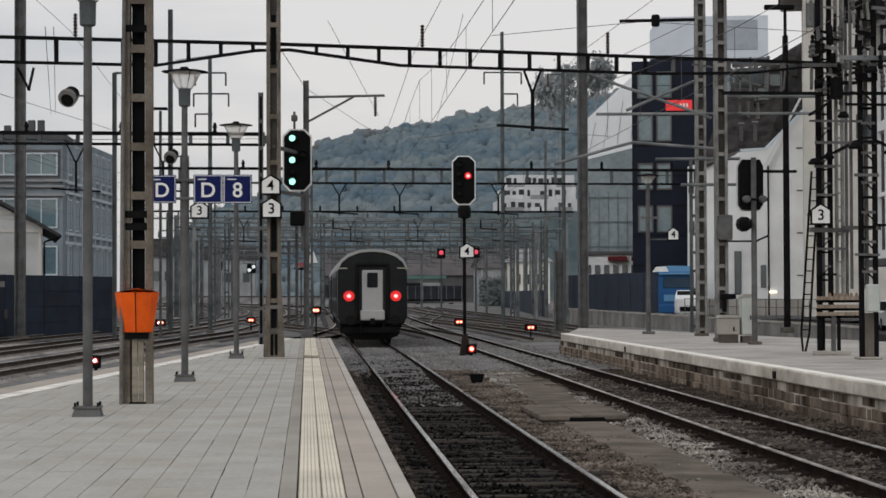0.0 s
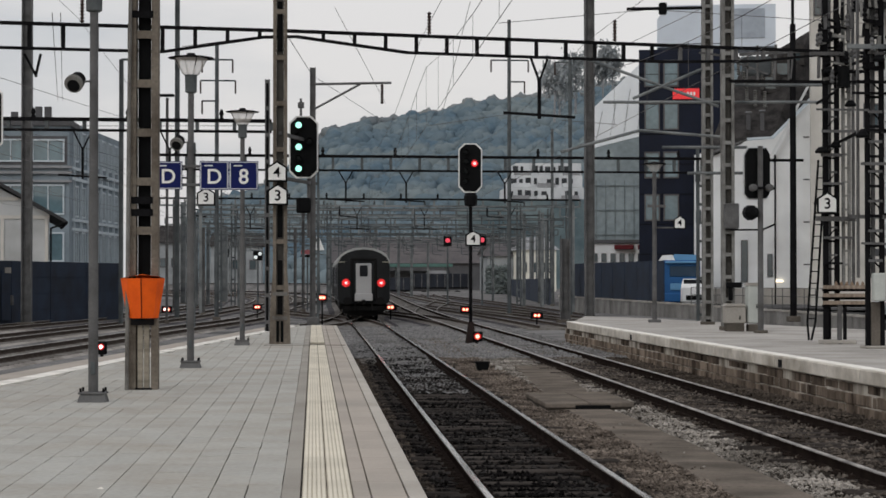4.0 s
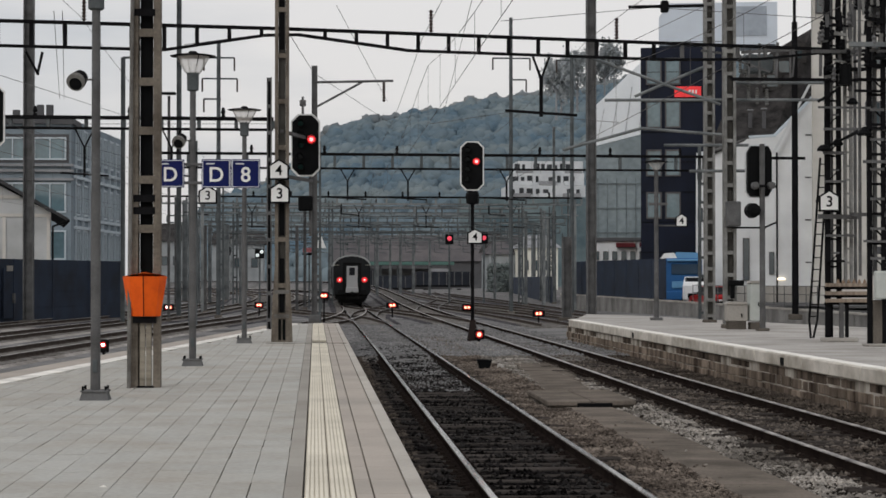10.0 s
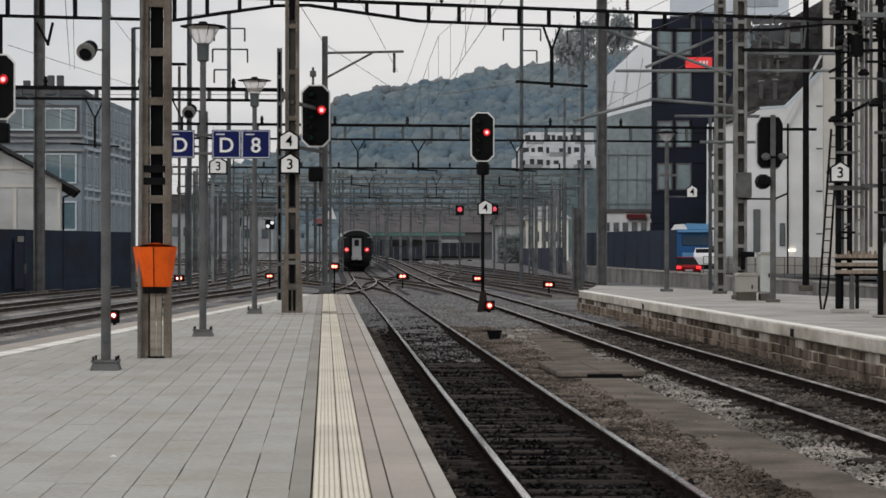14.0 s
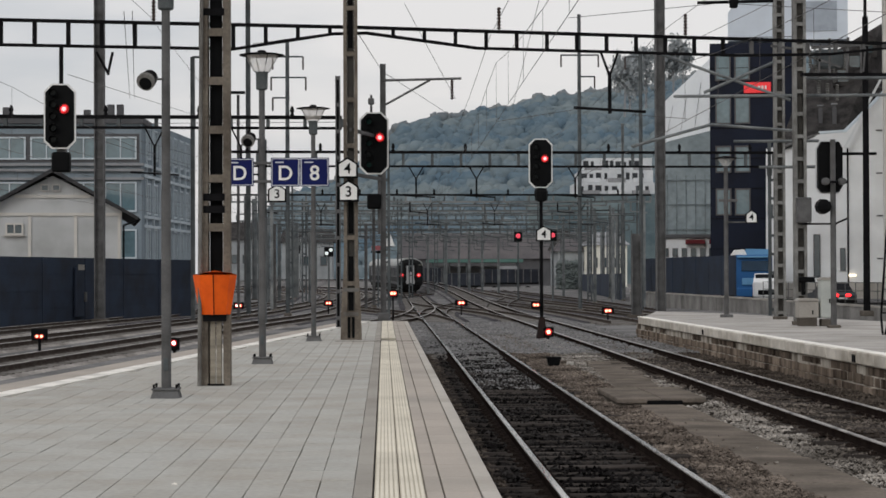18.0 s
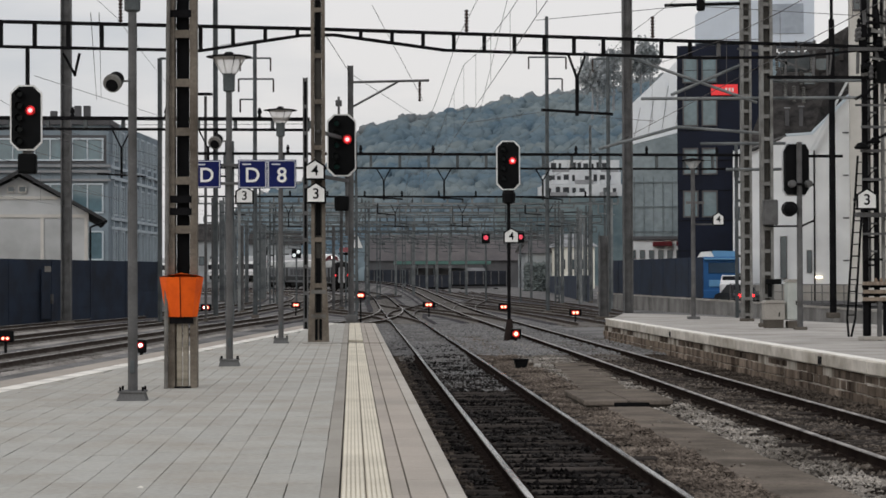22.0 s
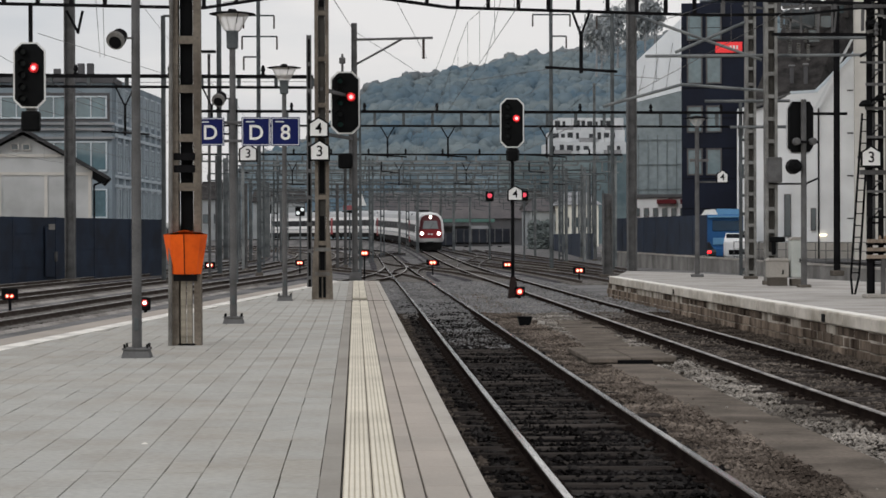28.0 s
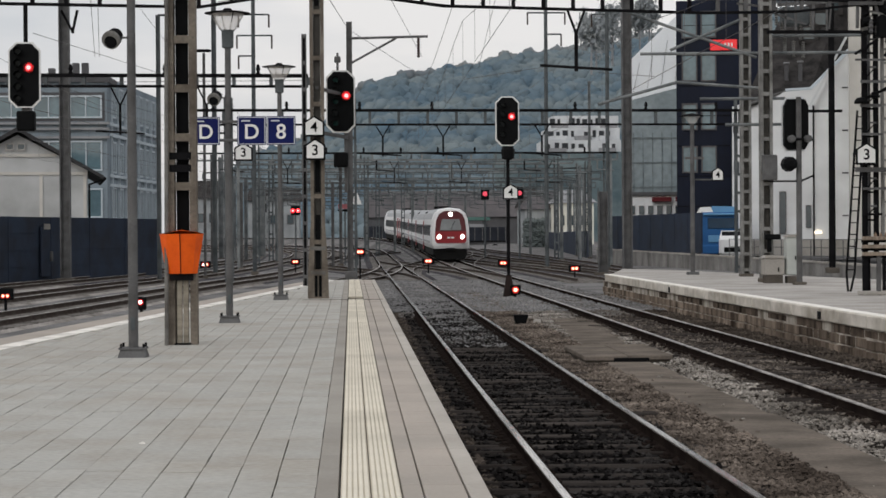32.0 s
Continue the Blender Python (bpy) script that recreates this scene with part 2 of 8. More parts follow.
M_BLACK = mat("black_enamel", (0.007, 0.0075, 0.008), 0.6, 0, 0.2, 3, 30, 0.1, spec=0.05)
M_LENS_OFF = mat("unlit_lens", (0.018, 0.022, 0.022), 0.2, 0, 0.2, 3, 30, 0.02)
M_LENS_GREEN = mat("unlit_green_lens", (0.012, 0.05, 0.042), 0.2, 0, 0.2, 3, 30, 0.02)
M_CABINET = mat("pale_green_grey_paint", (0.46, 0.485, 0.46), 0.6, 0, 0.1, 1.5, 20, 0.05)
M_WHITE = mat("white_enamel", (0.78, 0.78, 0.76), 0.5, 0, 0.06, 2, 30, 0.03)
M_BLUE = mat("blue_enamel", (0.007, 0.012, 0.085), 0.35, 0, 0.1, 2, 30, 0.02)
M_ORANGE = mat("orange_plastic", (0.83, 0.122, 0.012), 0.5, 0, 0.08, 4, 30, 0.05, (0.68, 0.092, 0.012))
M_CERAMIC = mat("brown_insulator", (0.05, 0.035, 0.03), 0.35, 0, 0.1, 5, 30, 0.02)
M_WIRE = mat("copper_wire_dark", (0.11, 0.105, 0.105), 0.6, 0.4, 0.1, 1, 10, 0)
M_LAMPGLASS = mat("milky_lamp_glass", (0.88, 0.84, 0.80), 0.3, 0, 0.05, 3, 20, 0.0)
lg_n, lg_l = M_LAMPGLASS.node_tree.nodes, M_LAMPGLASS.node_tree.links
lg_mix, lg_clear = lg_n.new("ShaderNodeMixShader"), lg_n.new("ShaderNodeBsdfTransparent")
lg_mix.inputs[0].default_value = 0.66
lg_l.new(lg_n["Principled BSDF"].outputs[0], lg_mix.inputs[1])
lg_l.new(lg_clear.outputs[0], lg_mix.inputs[2])
lg_l.new(lg_mix.outputs[0], lg_n["Material Output"].inputs["Surface"])
M_RED = glow("red_signal_light", (1.0, 0.022, 0.035), 1.9)
# stacked discs of falling emission imitate a red lamp's glow
M_REDCORE = glow("red_glow_core", (1.0, 0.36, 0.35), 2.2)
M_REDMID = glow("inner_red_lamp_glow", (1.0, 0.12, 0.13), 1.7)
M_RED_SOFT = glow("red_tail_light", (1.0, 0.018, 0.022), 4.0)
M_GREEN = glow("green_signal_light", (0.42, 1.0, 0.78), 1.5)
M_WARM = glow("warm_white_lamp", (1.0, 0.50, 0.30), 3.2)
# dim emission stands in for the halo round a lamp
M_HALO = glow("dim_red_halo", (1.0, 0.03, 0.03), 0.09)
M_HEAD = glow("headlight", (1.0, 0.90, 0.84), 5.0)
M_REDDOT = glow("faint_red_glow", (0.78, 0.07, 0.11), 0.75)


# ---- mesh builder ----
class MB:
    """Collects vertices and faces of one mesh."""

    def __init__(self):
        self.v, self.f = [], []

    def add(self, verts, faces):
        k = len(self.v)
        self.v += [tuple(p) for p in verts]
        self.f += [tuple(i + k for i in q) for q in faces]
        return self

    def box(self, cx, cy, cz, sx, sy, sz, c=0.0, m=None):
        """A box by centre and size; c bevels its upright edges and rims."""
        hx, hy, hz = sx / 2, sy / 2, sz / 2
        if c <= 0:
            v = [(x, y, z) for z in (-hz, hz) for x, y in ((-hx, -hy), (hx, -hy), (hx, hy), (-hx, hy))]
            f = [(3, 2, 1, 0), (4, 5, 6, 7), (0, 1, 5, 4), (1, 2, 6, 5), (2, 3, 7, 6), (3, 0, 4, 7)]
        else:
            def ring(z, i):
                a, b = hx - i, hy - i
                return [(-a + c, -b, z), (a - c, -b, z), (a, -b + c, z), (a, b - c, z), (a - c, b, z), (-a + c, b, z), (-a, b - c, z), (-a, -b + c, z)]
            v = ring(-hz, c * 0.7) + ring(-hz + c, 0) + ring(hz - c, 0) + ring(hz, c * 0.7)
            f = [tuple(range(7, -1, -1)), tuple(range(24, 32))]
            for r in range(3):
                for i in range(8):
                    j = (i + 1) % 8
                    f.append((8 * r + i, 8 * r + j, 8 * r + 8 + j, 8 * r + 8 + i))
        if m is not None:
            v = [m @ Vector(p) for p in v]
        return self.add([(p[0] + cx, p[1] + cy, p[2] + cz) for p in v], f)

    def bar(self, p0, p1, w, h=None):
        """A bar of section w x h between two points."""
        p0, p1, h = Vector(p0), Vector(p1), h or w
        d = p1 - p0
        d.normalize()
        up = Vector((0, 0, 1)) if abs(d.z) < 0.95 else Vector((0, 1, 0))
        s = d.cross(up).normalized()
        u = s.cross(d)
        o = [s * -w / 2 + u * -h / 2, s * w / 2 + u * -h / 2, s * w / 2 + u * h / 2, s * -w / 2 + u * h / 2]
        return self.add([p0 + q for q in o] + [p1 + q for q in o], [(0, 1, 2, 3), (7, 6, 5, 4), (0, 4, 5, 1), (1, 5, 6, 2), (2, 6, 7, 3), (3, 7, 4, 0)])

    def rod(self, p0, p1, r, r2=None, n=8):
        """A round rod or cone between two points."""
        p0, p1, r2 = Vector(p0), Vector(p1), r if r2 is None else r2
        d = (p1 - p0).normalized()
        up = Vector((0, 0, 1)) if abs(d.z) < 0.95 else Vector((0, 1, 0))
        s = d.cross(up).normalized()
        u = s.cross(d)
        a = [2 * math.pi * i / n for i in range(n)]
        v = [p0 + (s * math.cos(t) + u * math.sin(t)) * r for t in a] + [p1 + (s * math.cos(t) + u * math.sin(t)) * r2 for t in a]
        f = [(i, i + n, (i + 1) % n + n, (i + 1) % n) for i in range(n)] + [tuple(range(n)), tuple(range(2 * n - 1, n - 1, -1))]
        return self.add(v, f)

    def prism(self, poly, y0, y1):
        """A polygon in x, z drawn out from y0 to y1."""
        n = len(poly)
        v = [(x, y0, z) for x, z in poly] + [(x, y1, z) for x, z in poly]
        return self.add(v, [tuple(range(n)), tuple(range(2 * n - 1, n - 1, -1))] + [(i, i + n, (i + 1) % n + n, (i + 1) % n) for i in range(n)])

    def slab(self, poly, z0, z1):
        """A polygon in x, y between two heights."""
        n = len(poly)
        v = [(x, y, z0) for x, y in poly] + [(x, y, z1) for x, y in poly]
        return self.add(v, [tuple(range(n - 1, -1, -1)), tuple(range(n, 2 * n))] + [(i, (i + 1) % n, (i + 1) % n + n, i + n) for i in range(n)])

    def sweep(self, prof, path, lift=None):
        """A closed profile (across, z) along a path of x, y points; lift: the rise of the ground at y."""
        n, k = len(prof), len(path)
        v, f = [], []
        for i, p in enumerate(path):
            a, b = path[max(i - 1, 0)], path[min(i + 1, k - 1)]
            dx, dy = b[0] - a[0], b[1] - a[1]
            q = math.hypot(dx, dy)
            for s, z in prof:
                v.append((p[0] + s * dy / q, p[1] - s * dx / q, z + (lift(p[1]) if lift else 0)))
        for i in range(k - 1):
            for j in range(n):
                m = (j + 1) % n
                f.append((i * n + j, i * n + m, (i + 1) * n + m, (i + 1) * n + j))
        f += [tuple(range(n - 1, -1, -1)), tuple(range((k - 1) * n, k * n))]
        return self.add(v, f)

    def tube(self, path, r, n=4):
        """A thin wire through points, as one unbroken tube."""
        v, f = [], []
        for i, p in enumerate(path):
            d = (Vector(path[min(i + 1, len(path) - 1)]) - Vector(path[max(i - 1, 0)])).normalized()
            s = d.cross(Vector((0, 0, 1)) if abs(d.z) < 0.95 else Vector((0, 1, 0))).normalized()
            u = s.cross(d)
            v += [Vector(p) + (s * math.cos(6.2832 * k / n) + u * math.sin(6.2832 * k / n)) * r for k in range(n)]
        for i in range(len(path) - 1):
            f += [(i * n + k, i * n + (k + 1) % n, (i + 1) * n + (k + 1) % n, (i + 1) * n + k) for k in range(n)]
        return self.add(v, f)

    def lathe(self, prof, c=(0, 0, 0), n=16, axis="z"):
        """A turned body; prof: (radius, along the axis)."""
        v, f = [], []
        for r, z in prof:
            for i in range(n):
                t = 2 * math.pi * i / n
                p = (r * math.cos(t), r * math.sin(t), z) if axis == "z" else (r * math.cos(t), z, r * math.sin(t))
                v.append((p[0] + c[0], p[1] + c[1], p[2] + c[2]))
        for k in range(len(prof) - 1):
            for i in range(n):
                j = (i + 1) % n
                f.append((k * n + i, k * n + j, k * n + n + j, k * n + n + i))
        f += [tuple(range(n - 1, -1, -1)), tuple(range((len(prof) - 1) * n, len(prof) * n))]
        return self.add(v, f)

    def mesh(self, name, material, smooth=False):
        me = bpy.data.meshes.new(name)
        me.from_pydata(self.v, [], self.f)
        me.materials.append(material)
        bm = bmesh.new()
        bm.from_mesh(me)
        bmesh.ops.recalc_face_normals(bm, faces=bm.faces)
        bm.to_mesh(me)
        bm.free()
        if smooth:
            me.shade_smooth()
        me.update()
        return me


def part(name, mb, material, parent=None, label="", at=None, smooth=False):
    """One mesh object under a thing or a part."""
    ob = new(name, mb.mesh(name, material, smooth))
    if parent is not None:
        ob.parent = parent
    if at is not None:
        ob.matrix_basis = at if isinstance(at, Matrix) else Matrix.Translation(at)
    return tagged(ob, label)


def thing(name, at, label, category, group="", kind="", rz=0):
    ob = new(name)
    ob.empty_display_size = 0.2
    ob.matrix_basis = pose(*at, 0, 0, rz)
    return tagged(ob, label, category, group, kind)


def structure(name, mb, material, label, category):
    return tagged(part(name, mb, material), label, category, "", "structure")


def letter(text, size, material, parent, at):
    """A character of the built-in font, standing upright and facing the platform."""
    cu = bpy.data.curves.new("letter", "FONT")
    cu.body, cu.size, cu.extrude, cu.offset = text, size, 0.002, 0.012 * size
    cu.align_x, cu.align_y = "CENTER", "CENTER"
    cu.materials.append(material)
    ob = new("letter", cu)
    ob.parent, ob.matrix_basis = parent, pose(*at, 90, 0, 0)
    return ob


RAIL = 0.7475  # half the distance between the rail heads' middles


def curve(points, step=4.0):
    """A smooth way through x, y points, in even steps."""
    pts = [Vector(p) for p in points]
    pts = [pts[0] * 2 - pts[1]] + pts + [pts[-1] * 2 - pts[-2]]
    out = []
    for i in range(1, len(pts) - 2):
        a, b, c, d = pts[i - 1:i + 3]
        n = max(2, int((c - b).length / step))
        for k in range(n):
            t = k / n
            out.append(0.5 * (2 * b + (c - a) * t + (2 * a - 5 * b + 4 * c - d) * t * t + (3 * b - a - 3 * c + d) * t ** 3))
    out.append(pts[-2])
    return [(p.x, p.y) for p in out]


# ---- ground and tracks ----
GROUND = -0.22


def rise(y):
    """The yard climbs gently towards the far curve."""
    return min(0.7, 0.000024 * max(0.0, y - 110) ** 2)


def bank(y):
    """The arriving track climbs higher, on a low embankment."""
    return min(1.75, 0.00006 * max(0.0, y - 110) ** 2)


steps = [-300, 0] + list(range(110, 290, 9)) + [300, 420, 4500]
gv = [(x, y, GROUND + rise(y)) for y in steps for x in (-3000, -300, 300, 3000)]
gf = [(k, k + 1, k + 5, k + 4) for r in range(len(steps) - 1) for k in range(4 * r, 4 * r + 3)]
structure("ground", MB().add(gv, gf), M_BALLAST, "grey-brown gravel ground of the station yard", "ground")

WAY_A = curve([(2.36, -25), (2.42, 18), (2.56, 58), (2.66, 97), (2.80, 150), (2.92, 190), (2.95, 208), (2.75, 225), (2.05, 241), (0.6, 253.5), (-2.4, 266), (-6.0, 278), (-9.8, 290), (-14, 303), (-19, 317), (-26, 333), (-40, 355), (-80, 400), (-130, 440)])
WAY_B = curve([(6.75, -25), (6.80, 20), (6.98, 60), (7.12, 100), (7.46, 150), (7.68, 186), (7.68, 206), (7.5, 226), (6.95, 246), (5.5, 264), (2.3, 280), (-3.4, 296), (-13.0, 315), (-27, 338), (-48, 367), (-95, 412), (-190, 480)])


def left_way(off, far):
    """A track beside the tapering edge of the near platform, bending into the throat."""
    y = lambda d: -7.97 - off + 0.0896 * d
    return curve([(y(-25), -25), (y(30), 30), (y(60), 60), (y(90), 90), (y(115) + 0.2, 115), *far])


WAYS = [
    WAY_A,
    WAY_B,
    curve([(-11.86, -25), (-6.93, 30), (-4.24, 60), (-1.45, 87), (0.62, 99), (1.95, 115), (2.68, 135), (2.85, 160)]),
    left_way(6.05, [(-2.3, 150), (-1.2, 190), (-2.5, 230), (-9, 262), (-22, 280), (-60, 300)]),
    left_way(10.5, [(-6.2, 150), (-5.0, 190), (-7, 230), (-16, 262), (-40, 285)]),
    left_way(14.9, [(-10.4, 150), (-9.6, 190), (-14, 235), (-40, 270)]),
    curve([(11.2, 92), (11.0, 115), (10.2, 140), (8.8, 165), (7.6, 190)]),
    curve([(15.0, 84), (14.9, 115), (14.2, 140), (12.6, 175), (11.6, 230), (11.0, 300)]),
    curve([(2.66, 97), (1.9, 112), (-0.6, 128), (-3.1, 146), (-4.2, 160)]),
    curve([(7.1, 100), (6.4, 118), (4.6, 136), (3.2, 152), (2.8, 166)]),
    curve([(2.7, 112), (3.4, 128), (5.2, 146), (6.9, 164), (7.4, 180)]),
    curve([(7.2, 128), (8.6, 150), (11.2, 178), (13.2, 205), (14.2, 250)]),
    curve([(12.9, 100), (12.1, 122), (9.9, 150), (7.9, 178), (7.4, 196)]),
    curve([(16.2, 120), (16.8, 150), (16.4, 190), (14.8, 240)]),
    curve([(-2.2, 172), (0.4, 190), (3.2, 208), (5.6, 226), (5.4, 246)]),
]
bed, bed_right, bed_far = MB(), MB(), MB()
for way, near in zip(WAYS[:2], (bed, bed_right)):
    bed_far.sweep([(-1.4, GROUND - 0.05), (1.4, GROUND - 0.05), (1.2, -0.168), (-1.2, -0.168)], [p for p in way if 45 < p[1] < 67])
    near.sweep([(-1.45, GROUND - 0.05), (1.45, GROUND - 0.05), (1.25, -0.165), (-1.25, -0.165)], [p for p in way if p[1] < 47])
for k, way in enumerate(WAYS[2:]):
    for name, ya, yb, m, dz, lab in (("yard_bed", -20, 96, M_YARDBED, 0.0, "brown gravel bed under a yard track"), ("throat_bed", 92, 300, M_FARBED, 0.006, "dark dirty gravel bed under the throat tracks")):
        pts = [p for p in way if ya < p[1] < yb]
        if len(pts) > 2:
            z = -0.175 + dz + 0.003 * k
            structure(name, MB().sweep([(-1.75, GROUND - 0.1), (1.75, GROUND - 0.1), (1.35, z), (-1.35, z)], pts, rise), m, lab, "trackbed")
for k, way in enumerate(WAYS[:2]):
    pts = [p for p in way if 100 < p[1] < 330]
    structure("throat_bed", MB().sweep([(-2.0, GROUND - 0.1), (2.0, GROUND - 0.1), (1.5, -0.164 - 0.003 * k), (-1.5, -0.164 - 0.003 * k)], pts, bank if k else rise), M_FARBED, "dark dirty gravel bed under the throat tracks", "trackbed")
structure("embankment", MB().sweep([(-3.2, GROUND - 0.9), (3.2, GROUND - 0.9), (1.7, GROUND + 0.03), (-1.7, GROUND + 0.03)], [p for p in WAY_B if p[1] > 112], bank), M_BALLAST, "low gravel embankment under the curved track", "embankment")
near_bed = MB().slab([(0.7, -20), (9.3, -20), (9.3, 58), (8.0, 64), (5.0, 56), (3.6, 50), (1.6, 47), (0.7, 46)], GROUND - 0.05, GROUND + 0.012)
structure("middle_gravel", MB().slab([(0.9, 44), (9.2, 44), (9.2, 69), (6.5, 76), (4.0, 70), (0.9, 66)], GROUND - 0.06, GROUND + 0.006), M_MIDBED, "grey-brown gravel between the tracks", "ground")
structure("trackbed_far", bed_far, M_TRACKBED_MID, "less dark track bed farther down the line", "trackbed")
structure("near_gravel", near_bed, M_NEARBED, "dark brown gravel beneath the near tracks", "ground")
structure("trackbed", bed_right, M_NEARBED, "brown gravel bed of the track by the second platform", "trackbed")
structure("trackbed", bed, M_TRACKBED, "dark oily track bed between the rails", "trackbed")

HEAD = [(-0.037, -0.012), (0.037, -0.012), (0.033, 0.0015), (-0.033, 0.0015)]
WEB = [(-0.07, -0.155), (0.07, -0.155), (0.07, -0.140), (0.012, -0.120), (0.012, -0.042), (0.036, -0.034), (0.036, -0.008), (0.028, -0.001), (-0.028, -0.001), (-0.036, -0.008), (-0.036, -0.034), (-0.012, -0.042), (-0.012, -0.120), (-0.07, -0.140)]


def shifted(prof, s):
    return [(a + s, z) for a, z in prof]


for i, way in enumerate(WAYS):
    rail = thing("track", (0, 0, 0), "pair of polished steel rails on rusty webs", "rail track", "tracks of the yard", "structure")
    for s in (-RAIL, RAIL):
        foot = part("rail", MB().sweep(shifted(WEB, s), way, bank if i == 1 else rise), M_RAILSIDE if i < 2 else M_RAILYARD, rail, "rusty rail web and foot")
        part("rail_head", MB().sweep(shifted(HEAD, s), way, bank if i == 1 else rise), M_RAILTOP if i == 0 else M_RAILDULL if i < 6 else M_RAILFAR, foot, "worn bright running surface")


def along(way, dist):
    """Points and headings every dist metres along a way."""
    out, rest = [], 0.0
    for (x0, y0), (x1, y1) in zip(way, way[1:]):
        q = math.hypot(x1 - x0, y1 - y0)
        s = rest
        while s < q:
            t = s / q
            out.append((x0 + (x1 - x0) * t, y0 + (y1 - y0) * t, math.atan2(x0 - x1, y1 - y0)))
            s += dist
        rest = s - q
    return out


# sleepers: those near the viewer are pieces of their own
sleeper = MB().box(0, 0, -0.205, 2.5, 0.24, 0.14, 0.02).mesh("sleeper", M_SLEEPER)
plate_mb = MB()
for s in (-RAIL, RAIL):
    plate_mb.box(s, 0, -0.132, 0.34, 0.16, 0.02, 0.004).box(s - 0.11, 0, -0.115, 0.06, 0.09, 0.05, 0.01).box(s + 0.11, 0, -0.115, 0.06, 0.09, 0.05, 0.01)
chair = plate_mb.mesh("rail_chair", M_RAILSIDE)
rest_sleepers = MB()
track_a = [o for o in scene.objects if o.name.startswith("track") and o.type == "EMPTY"]
near = 0
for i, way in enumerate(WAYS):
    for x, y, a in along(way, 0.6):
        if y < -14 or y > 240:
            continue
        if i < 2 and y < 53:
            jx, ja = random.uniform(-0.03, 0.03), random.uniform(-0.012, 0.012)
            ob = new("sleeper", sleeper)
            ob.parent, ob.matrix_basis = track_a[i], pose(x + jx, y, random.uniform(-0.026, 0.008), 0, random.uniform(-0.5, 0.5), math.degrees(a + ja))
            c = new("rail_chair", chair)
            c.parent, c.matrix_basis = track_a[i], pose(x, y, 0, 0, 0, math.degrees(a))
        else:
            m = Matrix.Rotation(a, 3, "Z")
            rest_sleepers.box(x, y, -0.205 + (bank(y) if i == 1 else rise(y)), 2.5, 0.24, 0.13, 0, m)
tagged(part("far_sleepers", rest_sleepers, M_SLEEPER_FAR), "paler wooden sleepers of the farther tracks", "sleepers", "", "stuff")

# loose ballast stones, as real stones where the viewer stands near
SHARD = [(1, 0, 0), (0, 1, 0), (-1, 0, 0), (0, -1, 0), (0, 0, 1), (0, 0, -1)]
SHARD_F = [(0, 1, 4), (1, 2, 4), (2, 3, 4), (3, 0, 4), (1, 0, 5), (2, 1, 5), (3, 2, 5), (0, 3, 5)]


def stones(name, count, place, size, material, label, seed=4, flat=0.75):
    """Many loose broken stones in one mesh; place(): x, y, z of one stone."""
    base, faces = np.array(SHARD, float), np.array(SHARD_F)
    rng = np.random.default_rng(seed)
    xyz = place(rng, count)
    k = len(xyz)
    r = rng.uniform(size[0], size[1], (k, 1, 1)) * rng.uniform(0.6, 1.35, (k, 1, 3))
    v = (base[None] + rng.uniform(-0.38, 0.38, (k, 6, 3))) * r
    v[..., 2] *= flat
    ang = rng.uniform(0, 6.28, k)
    c, s = np.cos(ang)[:, None], np.sin(ang)[:, None]
    v = np.stack([v[..., 0] * c - v[..., 1] * s, v[..., 0] * s + v[..., 1] * c, v[..., 2]], -1) + xyz[:, None, :]
    f = faces[None] + 6 * np.arange(k)[:, None, None]
    me = bpy.data.meshes.new(name)
    me.from_pydata(v.reshape(-1, 3).tolist(), [], f.reshape(-1, 3).tolist())
    me.materials.append(material)
    return tagged(new(name, me), label, "gravel", "", "stuff")


def spread(xa, xb, z0, dz, near, far):
    """Places scattered over a strip between the tracks, denser near the viewer."""
    def place(rng, n):
        d = np.where(rng.random(n) < (0.12 if near < 30 else 0.0), -13 + (near + 13) * rng.random(n), near + (far - near) * rng.random(n) ** 1.5)
        x = rng.uniform(xa, xb, n) + (d - 14) * 0.004
        on_lid = (((x > 4.31) & (x < 5.09) & (d < 34.2)) | ((np.abs(x - 4.9 - 0.062 * (d - 38.1)) < 0.46) & (d > 37.6) & (d < 51.5))) & (rng.random(n) < 0.994)
        on_slab = (x > 3.95) & (x < 5.55) & (d > 33.9) & (d < 37.6)
        z = z0 + dz * np.abs(np.sin(d * 1.7) * np.sin(x * 3.1)) + rng.uniform(0, 0.03, n)
        return np.stack([x, d, z], -1)[~(on_lid | on_slab)]
    return place


def in_track(rng, n, first=True):
    d = np.where(rng.random(n) < 0.16, -13 + 27 * rng.random(n), 14 + 52 * rng.random(n) ** 1.55)
    x = (rng.uniform(1.25, 3.42, n) if first else rng.uniform(5.75, 8.0, n)) + (d - 14) * 0.004
    z = -0.150 + 0.028 * np.sin(d * 2.3 + x) * np.sin(x * 4.0 + d * 0.7) + rng.uniform(-0.012, 0.015, n)
    off = np.minimum(np.abs(np.abs(x - (d - 14) * 0.004 - 2.4) - RAIL), np.abs(np.abs(x - (d - 14) * 0.004 - 6.8) - RAIL))
    over = (np.abs((d + 25.0) % 0.6 - 0.3) > 0.18) & (rng.random(n) < 0.8)
    return np.stack([x, d, z], -1)[~over & ((off > 0.13) | (rng.random(n) < 0.15))]


